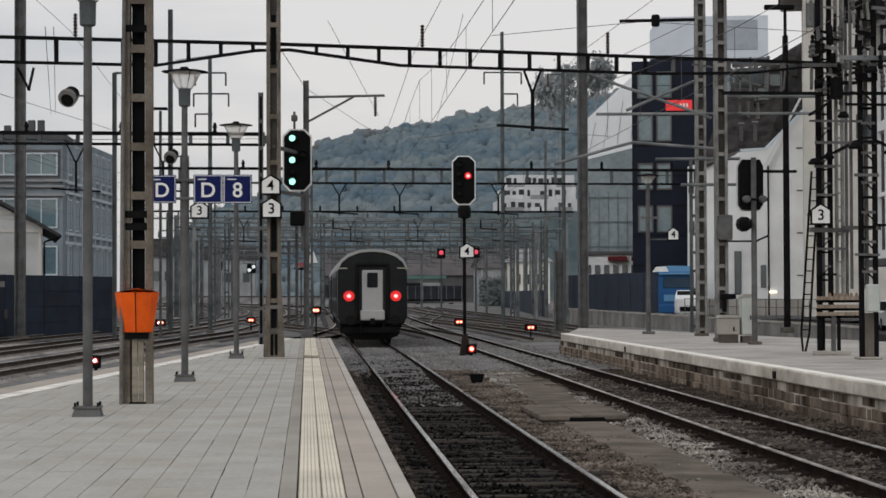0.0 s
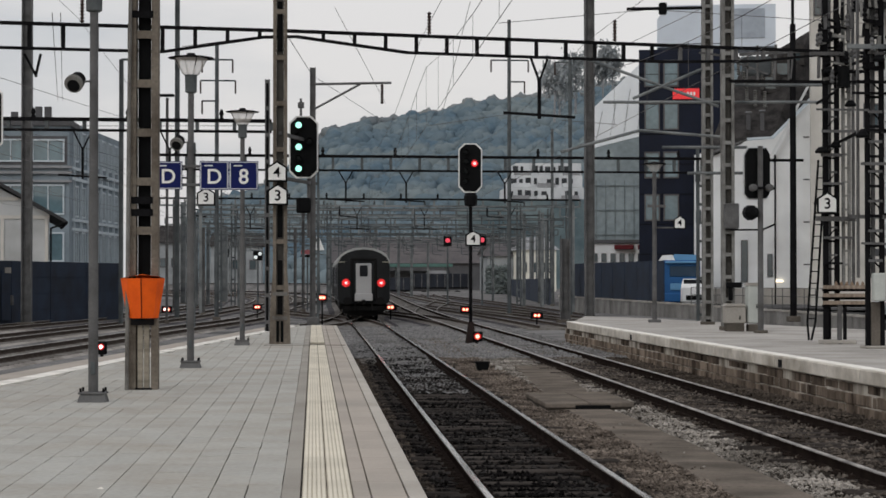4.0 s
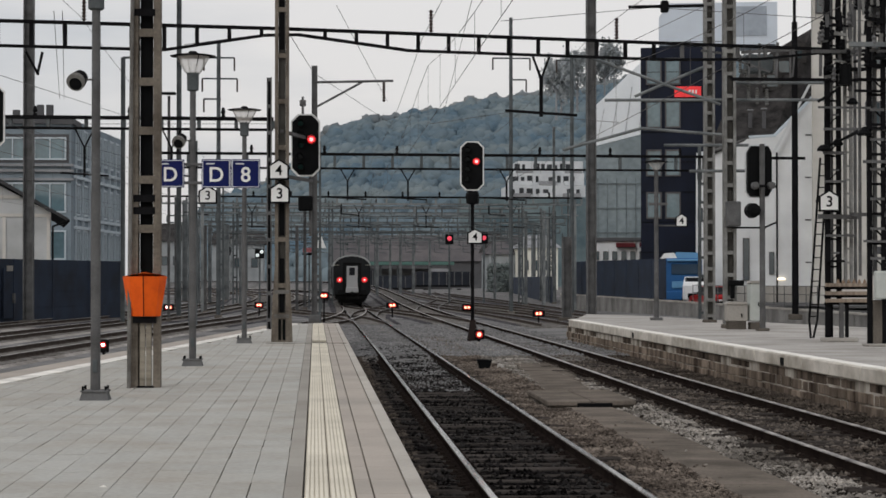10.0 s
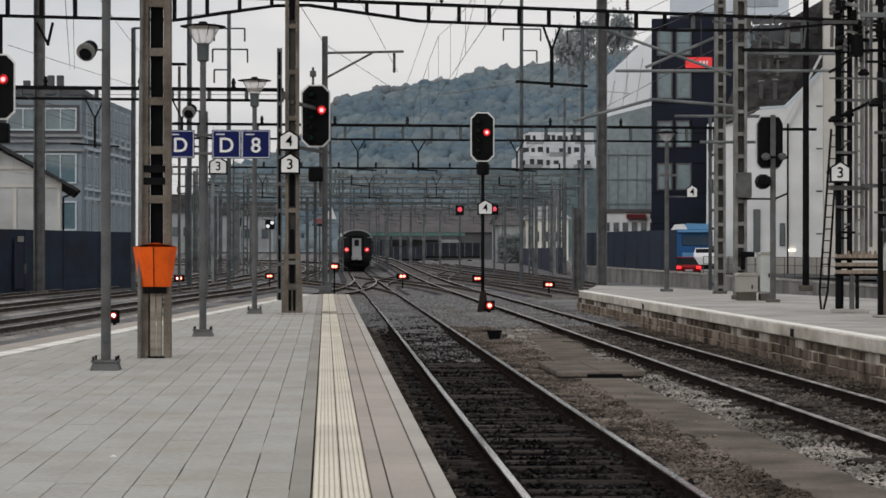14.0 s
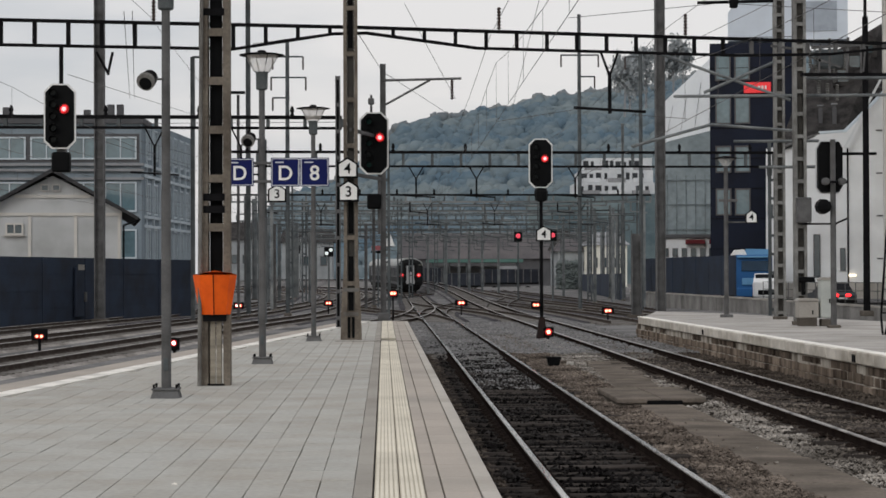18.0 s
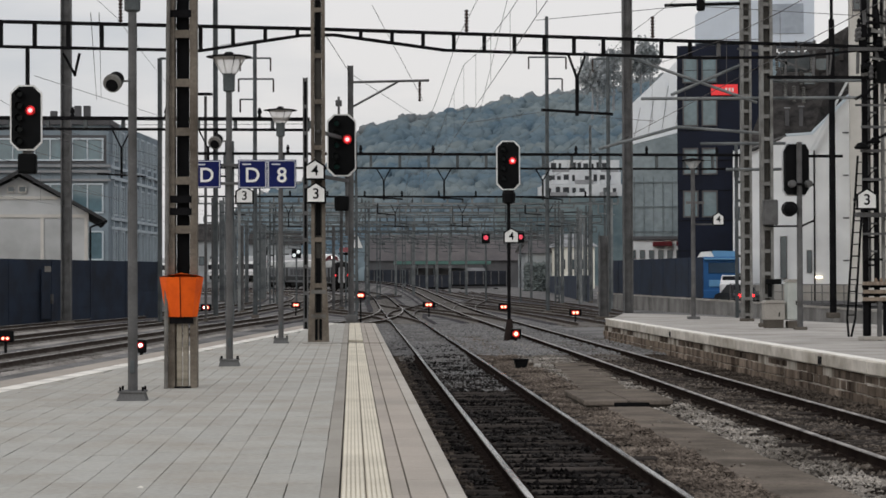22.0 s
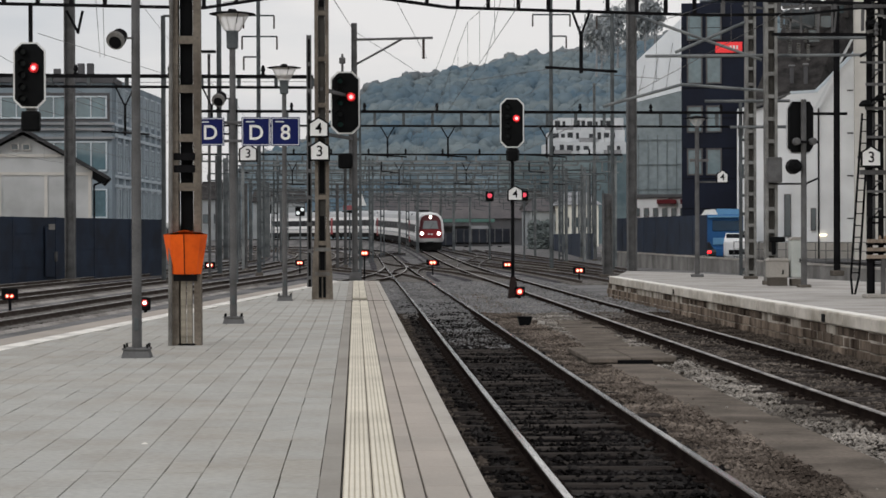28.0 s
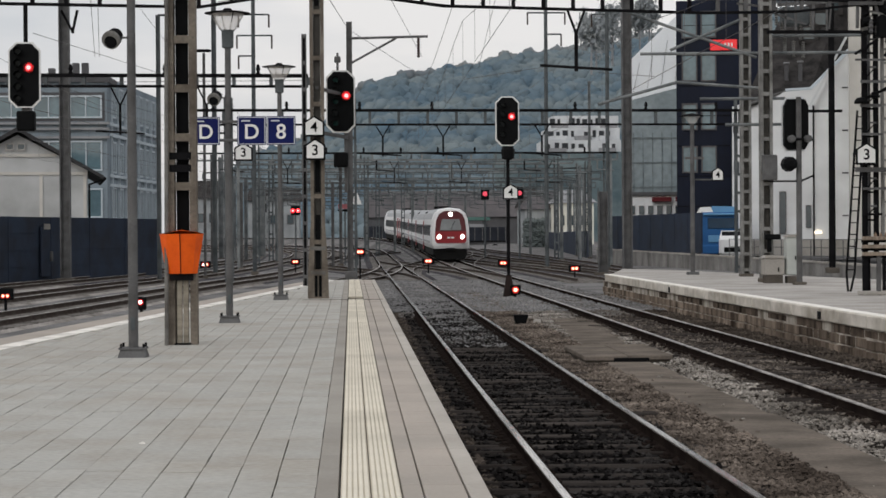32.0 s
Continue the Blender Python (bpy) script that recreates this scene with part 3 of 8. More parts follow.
stones("ballast_stones", 34000, spread(3.3, 4.5, GROUND + 0.03, 0.05, 14, 76), (0.014, 0.036), M_STONE, "loose brown ballast stones between the tracks")
stones("pale_ballast_stones", 24000, spread(4.42, 5.75, GROUND + 0.02, 0.05, 14, 76), (0.014, 0.038), M_STONE_PALE, "loose pale grey ballast stones beside the cable trough", 5)
stones("grey_ballast_stones", 26000, spread(0.85, 8.9, -0.168, 0.03, 57, 96), (0.025, 0.05), M_STONE_GREY, "grey ballast stones round the tracks", 9)
stones("track_ballast_stones", 18000, in_track, (0.022, 0.042), M_STONE_DARK, "dark oily ballast stones round the sleepers", 6)
stones("track_ballast_stones", 18000, lambda rng, n: in_track(rng, n, False), (0.022, 0.042), M_STONE_RUST, "brown ballast stones round the sleepers", 16)
stones("grey_ballast_stones", 5000, lambda rng, n: (lambda d: np.stack([rng.uniform(1.72, 3.08, n) + (d - 14) * 0.004, d, rng.uniform(-0.152, -0.136, n)], -1))(65 - 26 * rng.random(n) ** 1.5), (0.016, 0.030), M_STONE_GREY, "grey ballast stones between the rails", 19)
stones("edge_ballast_stones", 8000, spread(0.80, 1.25, GROUND + 0.02, 0.04, 14, 72), (0.016, 0.034), M_STONE_BROWN, "brown ballast stones along the platform edge", 7)
stones("wall_ballast_stones", 9000, spread(8.0, 8.95, GROUND + 0.02, 0.05, 20, 76), (0.02, 0.045), M_STONE_BROWN, "brown ballast stones along the platform wall", 8)

# cable trough with its concrete lids, and a wider manhole cover
trough = thing("cable_trough", (4.70, 0, GROUND), "weathered concrete cable trough between the tracks", "cable trough", "", "structure")
for k in range(21):
    part("trough_lid", MB().box(0.012 * math.sin(k * 2.1), 13.6 + k, 0.03 + 0.006 * math.sin(k * 5), 0.82 + 0.02 * math.sin(k * 3.3), 0.985, 0.09, 0.012), M_TROUGH, trough)
for k in range(14):
    part("trough_lid", MB().box(0.20 + 0.062 * k + 0.03 * math.sin(k * 2.7), 38.1 + k * 1.0, 0.035 + 0.008 * math.sin(k * 4), 1.05 + 0.05 * math.sin(k * 3.1), 0.98, 0.09, 0.012), M_TROUGH, trough)
cover = thing("manhole_cover", (4.75, 35.82, GROUND), "flat concrete cover slab of a cable pit", "manhole cover")
for k, (x, w) in enumerate(((-0.39, 0.75), (0.38, 0.77))):
    part("slab", MB().box(x, 0, 0.13 + 0.008 * k, w, 3.36, 0.09, 0.018), M_TROUGH, cover)
part("rim", MB().box(0, 0.02, 0.04, 1.46, 3.26, 0.10), M_CONC2, cover)
# no hole is cut: a black block paints the dark of the pit
part("opening", MB().box(0.05, -1.665, 0.075, 0.61, 0.08, 0.13, 0.01), M_BLACK, cover, "black block for the pit's dark open end")
pit = thing("point_box", (4.16, 49.1, GROUND), "small black track box on the gravel", "track box")
part("box", MB().add([(-0.11, -0.12, 0), (0.11, -0.12, 0), (0.11, 0.12, 0), (-0.11, 0.12, 0), (-0.17, -0.15, 0.26), (0.17, -0.15, 0.26), (0.17, 0.15, 0.26), (-0.17, 0.15, 0.26)], [(3, 2, 1, 0), (4, 5, 6, 7), (0, 1, 5, 4), (1, 2, 6, 5), (2, 3, 7, 6), (3, 0, 4, 7)]), M_BLACK, pit)
part("lid", MB().box(0, 0, 0.275, 0.37, 0.33, 0.03, 0.008), M_DARKSTEEL, pit)
post = thing("marker_stone", (4.56, 49.05, GROUND), "small rounded white concrete marker stone", "marker")
part("stone", MB().lathe([(0.10, 0), (0.11, 0.08), (0.085, 0.15), (0.03, 0.175)], (0, 0, 0), 12), M_CONC, post)
# dark frame with a black strip between the rails
slot = thing("drain_slot", (7.12, 59.1, -0.16), "dark slot between the rails", "drain")
part("frame", MB().box(0, 0, 0.015, 0.70, 0.30, 0.03, 0.006), M_DARKSTEEL, slot)
part("gap", MB().box(0, -0.04, 0.033, 0.56, 0.12, 0.008), M_BLACK, slot, "black slot")

# ---- platforms ----
P1 = 0.55
P1_END = 68.3
P1_BODY = [(-14.5, -60), (0.78, -60), (0.80, P1_END - 0.02), (-1.2, P1_END - 0.02)]
structure("platform_near", MB().slab(P1_BODY, GROUND - 0.1, P1 - 0.055), M_JOINT, "concrete body of the island platform", "platform")
kerb = thing("platform_kerb", (0, 0, 0), "concrete edge wall of the island platform", "platform edge", "", "structure")
for k in range(44):
    part("kerb_stone", MB().box(0.74, -8.9 + k * 1.75, P1 - 0.18, 0.14, 1.735, 0.30, 0.012), M_EDGE, kerb)

LEFT = lambda y: -8.30 + 0.1036 * y  # the tapering edge beside the yard tracks
near_paving = thing("platform_paving", (0, 0, 0), "pale grey concrete pavers in long straight rows", "paving", "", "structure")
far_paving, edge_rest = MB(), MB()
COLS = [(-0.2205 - 0.25 * k, 0.2445) for k in range(46)]
paver_meshes = {}


def paver(x, y0, y1, w, material, store, zoff=0.0, key=""):
    """A paver between y0 and y1; the nearest ones are objects of their own."""
    h = 0.055
    if store is None:
        name = (round(w, 3), round(y1 - y0, 3), key)
        if name not in paver_meshes:
            paver_meshes[name] = MB().box(0, 0, 0, w, y1 - y0, h, 0.003).mesh("paver", material)
        ob = new("paver", paver_meshes[name])
        ob.parent, ob.matrix_basis = near_paving, Matrix.Translation((x, (y0 + y1) / 2, P1 - h / 2 + zoff))
    else:
        store.box(x, (y0 + y1) / 2, P1 - h / 2 + zoff, w, y1 - y0, h, 0.003)


# the narrow filler row beside the tactile strip
filler = MB()
for k in range(103):
    y = -13.5 + k * 0.8
    if y + 0.8 > P1_END:
        break
    filler.box(-0.154, y + 0.4, P1 - 0.0275, 0.130, 0.798, 0.055, 0.003)
tagged(part("filler_pavers", filler, M_FILLER, near_paving, "brownish narrow filler pavers"), "", "", "", "stuff")
for ci, (xr, w) in enumerate(COLS):
    x = xr - 0.125
    y = -13.5 + random.uniform(0, 0.6)
    while y + 0.9 < P1_END:
        length = random.choice((0.6, 0.75, 0.9))
        if LEFT(y) + 0.80 < x - 0.1:
            store = None if (y < 27 and x > -2.6 and 9.5 < y) else far_paving
            paver(x + random.uniform(-0.003, 0.003), y + 0.008, y + length - 0.008, w, M_PAVER, store, random.uniform(-0.002, 0.002))
        y += length
tagged(part("far_pavers", far_paving, M_PAVER, near_paving), "", "", "", "stuff")
# warm grey rows between the strip and the edge
edge_pale = MB()
for xa, w in ((0.347, 0.118), (0.538, 0.245), (0.735, 0.125)):
    y = -14.0
    while y + 1.0 < P1_END:
        (edge_pale if xa > 0.7 else edge_rest).box(xa, y + 0.5, P1 - 0.0275, w, 0.994, 0.055, 0.006)
        y += 1.0
tagged(part("edge_pavers", edge_rest, M_EDGE, near_paving, "warm grey edge pavers"), "", "", "", "stuff")
tagged(part("rim_pavers", edge_pale, M_EDGEPALE, near_paving, "paler pavers on the platform's rim"), "", "", "", "stuff")
# white ribbed tactile strip: two plates side by side
strip = thing("tactile_strip", (0, 0, 0), "cream-white ribbed tactile guiding strip on the paving", "tactile strip", "", "structure")
y = -13.0
while y < P1_END - 0.7:
    y1 = min(y + 2.0, P1_END - 0.3)
    if not 46.2 < y < 47.2:
        for x in (0.013, 0.193):
            mb = MB().box(x, (y + y1) / 2, P1 - 0.02, 0.174, y1 - y - 0.004, 0.046, 0.004)
            plate = part("tactile_plate", mb, M_TACTLOW, strip, "darker ground between the ribs")
            ribs = MB()
            for q in (-0.066, -0.033, 0.0, 0.033, 0.066):
                ribs.box(x + q, (y + y1) / 2, P1 + 0.006, 0.024, y1 - y - 0.004, 0.010, 0.002)
            part("ribs", ribs, M_TACT, plate, "cream raised ribs")
    y = y1
litter = thing("paper_scrap", (-1.53, 14.59, P1), "small crumpled white scrap of paper on the paving", "litter")
part("paper", MB().add([(-0.024, -0.02, 0.002), (0.026, -0.014, 0.0), (0.02, 0.024, 0.004), (-0.02, 0.02, 0.001), (0.004, -0.004, 0.016)], [(0, 1, 4), (1, 2, 4), (2, 3, 4), (3, 0, 4), (3, 2, 1, 0)]), M_WHITE_LINE, litter)
structure("platform_cross_gutter", MB().box(-0.2, 46.9, P1 - 0.02, 1.9, 0.28, 0.05, 0.01), M_CONC2, "grey gutter slab across the platform", "gutter")
# the yard edge: a white line and a beige kerb
border = thing("yard_edge", (0, 0, 0), "platform edge towards the yard with a white line", "platform edge", "", "structure")
for k in range(41):
    ya, yb = -14 + 2 * k, -14 + 2 * k + 1.99
    part("line_slab", MB().slab([(LEFT(ya) + 0.48, ya), (LEFT(ya) + 0.80, ya), (LEFT(yb) + 0.80, yb), (LEFT(yb) + 0.48, yb)], P1 - 0.06, P1 + 0.002), M_WHITE_LINE, border, "worn white line")
    part("edge_slab", MB().slab([(LEFT(ya) - 0.06, ya), (LEFT(ya) + 0.477, ya), (LEFT(yb) + 0.477, yb), (LEFT(yb) - 0.06, yb)], P1 - 0.2, P1), M_EDGE, border)

P2, P2_X, P2_END = 0.60, 9.0, 71.5
P2_BODY = [(P2_X + 0.3, -60), (P2_X + 0.3, P2_END - 0.3), (11.2, 82), (12.6, 79), (15.7, 62.4), (19.5, 45), (30, 0), (30, -60)]
structure("platform_far", MB().slab(P2_BODY, GROUND - 0.1, P2), M_PLAT2, "worn concrete surface of the second platform", "platform")
wall2 = thing("platform_wall", (0, 0, 0), "dark stained brick wall under the second platform's edge", "platform wall", "", "structure")
part("backing", MB().box(P2_X + 0.158, (P2_END - 60) / 2, 0.06, 0.2, P2_END + 60, 0.62), M_WALLPALE, wall2)
stone_far, bed_far = MB(), MB()
# the top course is darker: the coping's shade is painted into its stones
for r, (z, h) in enumerate(((-0.13, 0.20), (0.075, 0.19), (0.265, 0.17))):
    y = 16 + 0.23 * r
    while y < P2_END - 0.4:
        w = random.uniform(0.7, 1.9) if r == 2 else random.uniform(0.28, 0.95)
        deep = random.uniform(-0.03, 0.03) - (0.05 if r == 2 else 0.0)
        size = (0.16 + deep, w - random.uniform(0.02, 0.06) - (0.0 if r == 2 else random.choice((0.0, 0.02, 0.08))), h - random.uniform(0.0, 0.03))
        if y < 44:
            part("stone", MB().box(0, 0, 0, *size, 0.012), M_WALLSHADE if r == 2 else M_WALLSTONE, wall2, "", (P2_X + 0.11, y + w / 2, z + random.uniform(-0.012, 0.012)))
        else:
            (bed_far if r == 2 else stone_far).box(P2_X + 0.11, y + w / 2, z, *size, 0.012)
        y += w
tagged(part("far_bed_stones", bed_far, M_WALLSHADE, wall2), "", "", "", "stuff")
tagged(part("far_stones", stone_far, M_WALLSTONE, wall2), "", "", "", "stuff")
for k in range(42):
    part("coping", MB().box(P2_X + 0.15 + random.uniform(-0.006, 0.006), -10 + k * 2 - 0.5, P2 - 0.12, 0.34, 1.955, 0.24, 0.02), M_COPING, wall2, "pale stained concrete coping beam") if -10 + k * 2 + 0.5 < P2_END else None
# flat black plates stand in for the shaded holes of the drains
for yy in (38.03, 56.13):
    part("drain_opening", MB().box(P2_X - 0.021, yy, P2 - 0.14, 0.02, 0.26, 0.15), M_BLACK, wall2, "black plate for the dark drain opening in the coping")
line2 = MB()
for k in range(40):
    line2.box(P2_X + 0.16, 2 + k * 1.75, P2 + 0.006, 0.26, 1.74, 0.014)
structure("platform_line", line2, mat("bright_white_line", (0.86, 0.835, 0.78), 0.8, 0, 0.08, 1.5, 40, 0.1, (0.70, 0.675, 0.62)), "worn white safety line along the second platform", "line")


# ---- yard fences, walls and the street behind ----
M_FENCE = mat("anthracite_panel", (0.030, 0.041, 0.064), 0.65, 0.0, 0.2, 0.8, 20, 0.1, (0.026, 0.031, 0.042), 0.15, spec=0.08)
M_LOWWALL = mat("stained_retaining_wall", (0.25, 0.245, 0.235), 0.9, 0, 0.25, 0.9, 12, 0.3, (0.13, 0.125, 0.12), 0.12, (1, 1, 0.4), spec=0.0, place=True)
# blue-grey tint puts distance haze into the woods' base colours
M_WOOD = mat("haze_tinted_autumn_wood", (0.160, 0.192, 0.202), 0.95, 0, 0.15, 0.03, 0.16, 0, (0.090, 0.134, 0.170), 0.14, spec=0.0, place=True)
M_CREST = mat("haze_tinted_skyline_wood", (0.21, 0.225, 0.225), 0.95, 0, 0.15, 0.02, 0.22, 0, (0.125, 0.145, 0.16), 0.14, spec=0.0, place=True)
M_ASPHALT = mat("asphalt", (0.055, 0.055, 0.055), 0.9, 0, 0.2, 0.8, 40, 0.2)
M_FARWALL = mat("grey_far_render", (0.32, 0.34, 0.35), 0.9, 0, 0.12, 0.4, 5, 0.1, (0.22, 0.235, 0.245), spec=0.03)
M_CREAM = mat("cream_render", (0.49, 0.50, 0.50), 0.9, 0, 0.08, 0.4, 25, 0.15, (0.35, 0.356, 0.35), spec=0.03)
M_RENDER = mat("white_render", (0.75, 0.765, 0.77), 0.9, 0, 0.05, 0.35, 25, 0.1, (0.61, 0.62, 0.625), spec=0.03)
M_BLUEGREY = mat("blue_grey_facade", (0.225, 0.268, 0.300), 0.8, 0, 0.16, 0.4, 6, 0.05, (0.165, 0.20, 0.225), spec=0.05)
M_DARKGREY = mat("dark_grey_facade", (0.10, 0.10, 0.105), 0.8, 0, 0.15, 0.5, 10, 0.05)
M_NAVY = mat("dark_blue_cladding", (0.010, 0.014, 0.028), 0.45, 0, 0.2, 0.4, 8, 0.03, (0.008, 0.010, 0.018))
M_PALEBLUE = mat("pale_blue_metal", (0.60, 0.655, 0.72), 0.6, 0.1, 0.05, 0.5, 10, 0.03)
M_TILE = mat("brown_roof_tile", (0.052, 0.049, 0.048), 0.9, 0, 0.4, 1.2, 7, 0.5, (0.022, 0.021, 0.021), 0.2, spec=0.03)
M_REDTILE = mat("faded_roof", (0.128, 0.118, 0.120), 0.9, 0, 0.2, 0.3, 4, 0.2, (0.090, 0.086, 0.090), 0.1, spec=0.0)
M_SLATE = mat("pale_slate_roof", (0.27, 0.275, 0.285), 0.8, 0, 0.15, 0.5, 5, 0.1)
M_PANE = glass("window_pane", (0.05, 0.075, 0.085))
M_PANE_TEAL = glass("teal_pane", (0.11, 0.18, 0.21))
M_WINFRAME = mat("grey_window_frame", (0.50, 0.56, 0.60), 0.6, 0, 0.05, 1, 20, 0.02)
# room light is put into this pane's pale warm colour
M_PANE_WARM = mat("warm_lit_pane", (0.46, 0.42, 0.33), 0.5, 0, 0.1, 1, 10, 0.02)
M_FRAME = mat("white_window_frame", (0.62, 0.64, 0.65), 0.6, 0, 0.05, 1, 20, 0.02)
M_TIMBER = mat("grey_timber", (0.30, 0.27, 0.22), 0.85, 0, 0.25, 2, 25, 0.3, (0.18, 0.16, 0.13), 0.2, (1, 1, 6))


def window(parent, x, z, w, h, y=0.0, panes=2, pane=None, frame=None, sill=False):
    """A window in a front that faces -y: frame, panes and sill as parts."""
    fr = MB()
    b = min(0.12, w * 0.1)
    for q in (-1, 1):
        fr.box(x + q * (w / 2 - b / 2), y - 0.05, z, b, 0.12, h)
        fr.box(x, y - 0.05, z + q * (h / 2 - b / 2), w - 2 * b, 0.12, b)
    for k in range(1, panes):
        fr.box(x - w / 2 + k * w / panes, y - 0.05, z, b * 0.7, 0.11, h - 2 * b)
    f = part("window", fr, frame or M_WINFRAME, parent, "window frame")
    for k in range(panes):
        part("pane", MB().box(x - w / 2 + (k + 0.5) * w / panes, y - 0.01, z, w / panes - b, 0.03, h - 1.5 * b), pane or M_PANE, f)
    if sill:
        part("sill", MB().box(x, y - 0.1, z - h / 2 - 0.05, w + 0.2, 0.24, 0.08), M_CONC, f)
    return f


def fence(name, p0, p1, z0, z1, n, label, rows=3):
    """A solid panel fence between posts."""
    th = thing(name, (0, 0, 0), label, "fence", "", "structure")
    p0, p1 = Vector((*p0, 0)), Vector((*p1, 0))
    for k in range(n + 1):
        p = p0.lerp(p1, k / n)
        part("post", MB().box(p.x, p.y, (z0 + z1) / 2, 0.10, 0.10, z1 - z0 + 0.02, 0.01), M_FENCE, th)
    for k in range(n):
        a, b = p0.lerp(p1, k / n), p0.lerp(p1, (k + 1) / n)
        part("backing", MB().bar((a.x, a.y, (z0 + z1) / 2), (b.x, b.y, (z0 + z1) / 2), 0.02, z1 - z0 - 0.02), M_FENCE, th)
        for r in range(rows):
            za, zb = z0 + (z1 - z0) * r / rows, z0 + (z1 - z0) * (r + 1) / rows - 0.035
            part("panel", MB().bar((a.x, a.y, (za + zb) / 2), (b.x, b.y, (za + zb) / 2), 0.06, zb - za), M_FENCE, th)
    return th


# left yard: noise wall with its door
fence("noise_wall", (-20.53, 83), (-11.17, 116), GROUND, 3.09, 7, "anthracite panel wall along the yard tracks", 4)
door = thing("wall_door", (-15.42, 101.0, 0), "dark metal door in the panel wall", "door", rz=74.2)
part("leaf", MB().box(0, -0.12, 1.35, 1.1, 0.08, 2.5, 0.02), M_FENCE, door)
part("lock_box", MB().box(0.55, -0.2, 1.1, 0.22, 0.12, 0.5, 0.02), M_STEEL, door, "grey lock box")
part("door_sign", MB().box(0.1, -0.18, 2.6, 0.7, 0.03, 0.28), M_CONC, door, "pale sign plate")

# right yard: low wall and fence before the street
lw = thing("street_wall", (0, 0, 0), "low concrete retaining wall before the street", "wall", "", "structure")
w0, w1 = Vector((25.76, 90.05, 0)), Vector((18.92, 152.17, 0))
for k in range(24):
    a, b = w0.lerp(w1, k / 24), w0.lerp(w1, (k + 0.985) / 24)
    top = 0.36 + 0.5 * k / 23
    part("wall_block", MB().bar((a.x, a.y, top / 2 - 0.15), (b.x, b.y, top / 2 - 0.15), 0.3, top + 0.3), M_LOWWALL, lw)
    part("capstone", MB().bar((a.x, a.y, top + 0.05), (b.x, b.y, top + 0.05), 0.38, 0.10), M_CONC, lw)
f0 = w0.lerp(w1, 0.553)
fence("street_fence", (f0.x, f0.y), (w1.x, w1.y), 0.80, 3.35, 9, "anthracite panel fence on the low wall", 1)
fence("far_fence", (21.11, 175.88), (25.68, 264.19), GROUND, 2.3, 5, "grey-green panel fence farther down the line", 1)
# wire mesh railing on the wall before the white house
rail2 = thing("street_railing", (0, 0, 0), "thin grey steel railing on the low wall", "railing")
for k in range(15):
    p = w0.lerp(w1, 0.10 + 0.36 * k / 14)
    part("railing_post", MB().rod((p.x, p.y, 0.4), (p.x, p.y, 1.7), 0.025), M_STEEL, rail2)
a, b = w0.lerp(w1, 0.10), w0.lerp(w1, 0.46)
for z in (0.8, 1.25, 1.68):
    part("railing_bar", MB().rod((a.x, a.y, z), (b.x, b.y, z), 0.018), M_STEEL, rail2)
structure("street", MB().slab([(33.8, 20), (46, 20), (w0.x + 9, w0.y), (w1.x + 9, w1.y + 70), (w1.x + 0.3, w1.y), (w0.x + 0.3, w0.y)], -0.3, 0.12), M_ASPHALT, "grey asphalt street behind the low wall", "street")


# ---- buildings ----
# blue-grey office block with window bands, behind the noise wall
D1 = 150
bx0, bx1 = -30.12, -18.11
blk = thing("office_block", (bx0, D1, GROUND), "blue-grey office block with wide window bands", "building")
bw, bh = bx1 - bx0, 13.86
part("wall", MB().box(bw / 2, 8, bh / 2, bw, 16, bh), M_BLUEGREY, blk)
part("parapet", MB().box(bw / 2, 7.9, bh + 0.2, bw + 0.3, 16.4, 0.45), M_DARKGREY, blk)
for zc, hh in ((11.77, 1.7), (8.12, 2.25), (4.60, 2.2)):
    for k in range(5):
        window(blk, bw - 1.55 - k * 2.75, zc - GROUND, 2.4, hh, -0.02, 2, M_PANE_TEAL)
part("dark_band", MB().box(bw / 2, -0.005, 11.77 - GROUND, bw - 0.3, 0.03, 2.15), M_DARKGREY, blk, "dark band between the upper windows")
for zc in (10.12, 10.54, 9.48):
    part("ledge", MB().box(bw / 2, -0.12, zc - GROUND, bw + 0.4, 0.35, 0.18), M_SLATE, blk)
for x, h in ((bw - 4.4, 1.2), (bw - 2.6, 1.6), (bw - 1.9, 1.6), (1.5, 1.4)):
    part("roof_vent", MB().box(x, 2.5, bh + h / 2, 0.5, 0.5, h, 0.03), M_DARKGREY, blk)
# its long side, turned to the tracks and dressed with scaffolding net
sx0, sx1 = -18.35, -16.66
side = thing("office_wing", (sx0 + 0.1, 151.5, GROUND), "blue-grey wing with narrow upright windows", "building", rz=math.degrees(math.atan2(175 - 152, sx1 - sx0)))
sl = math.hypot(sx1 - sx0, 23)
sh = 14.28
part("wall", MB().box(sl / 2, 4, sh / 2, sl, 8, sh), M_BLUEGREY, side)
for zc in (12.32, 8.12, 4.62):
    for k in range(7):
        window(side, 2.2 + k * (sl - 3) / 7, zc - GROUND, 1.5, 2.4, -0.02, 2, M_PANE_TEAL)
for k in range(8):
    part("mullion", MB().box(1.1 + k * (sl - 3) / 7, -0.1, sh / 2 + 1, 0.14, 0.2, sh - 3), M_WINFRAME, side, "pale upright rib")
for z in (2.6, 6.2, 6.9, 10.0, 10.8):
    part("floor_band", MB().box(sl / 2, -0.09, z, sl - 0.4, 0.18, 0.22), M_WINFRAME, side, "pale floor band")

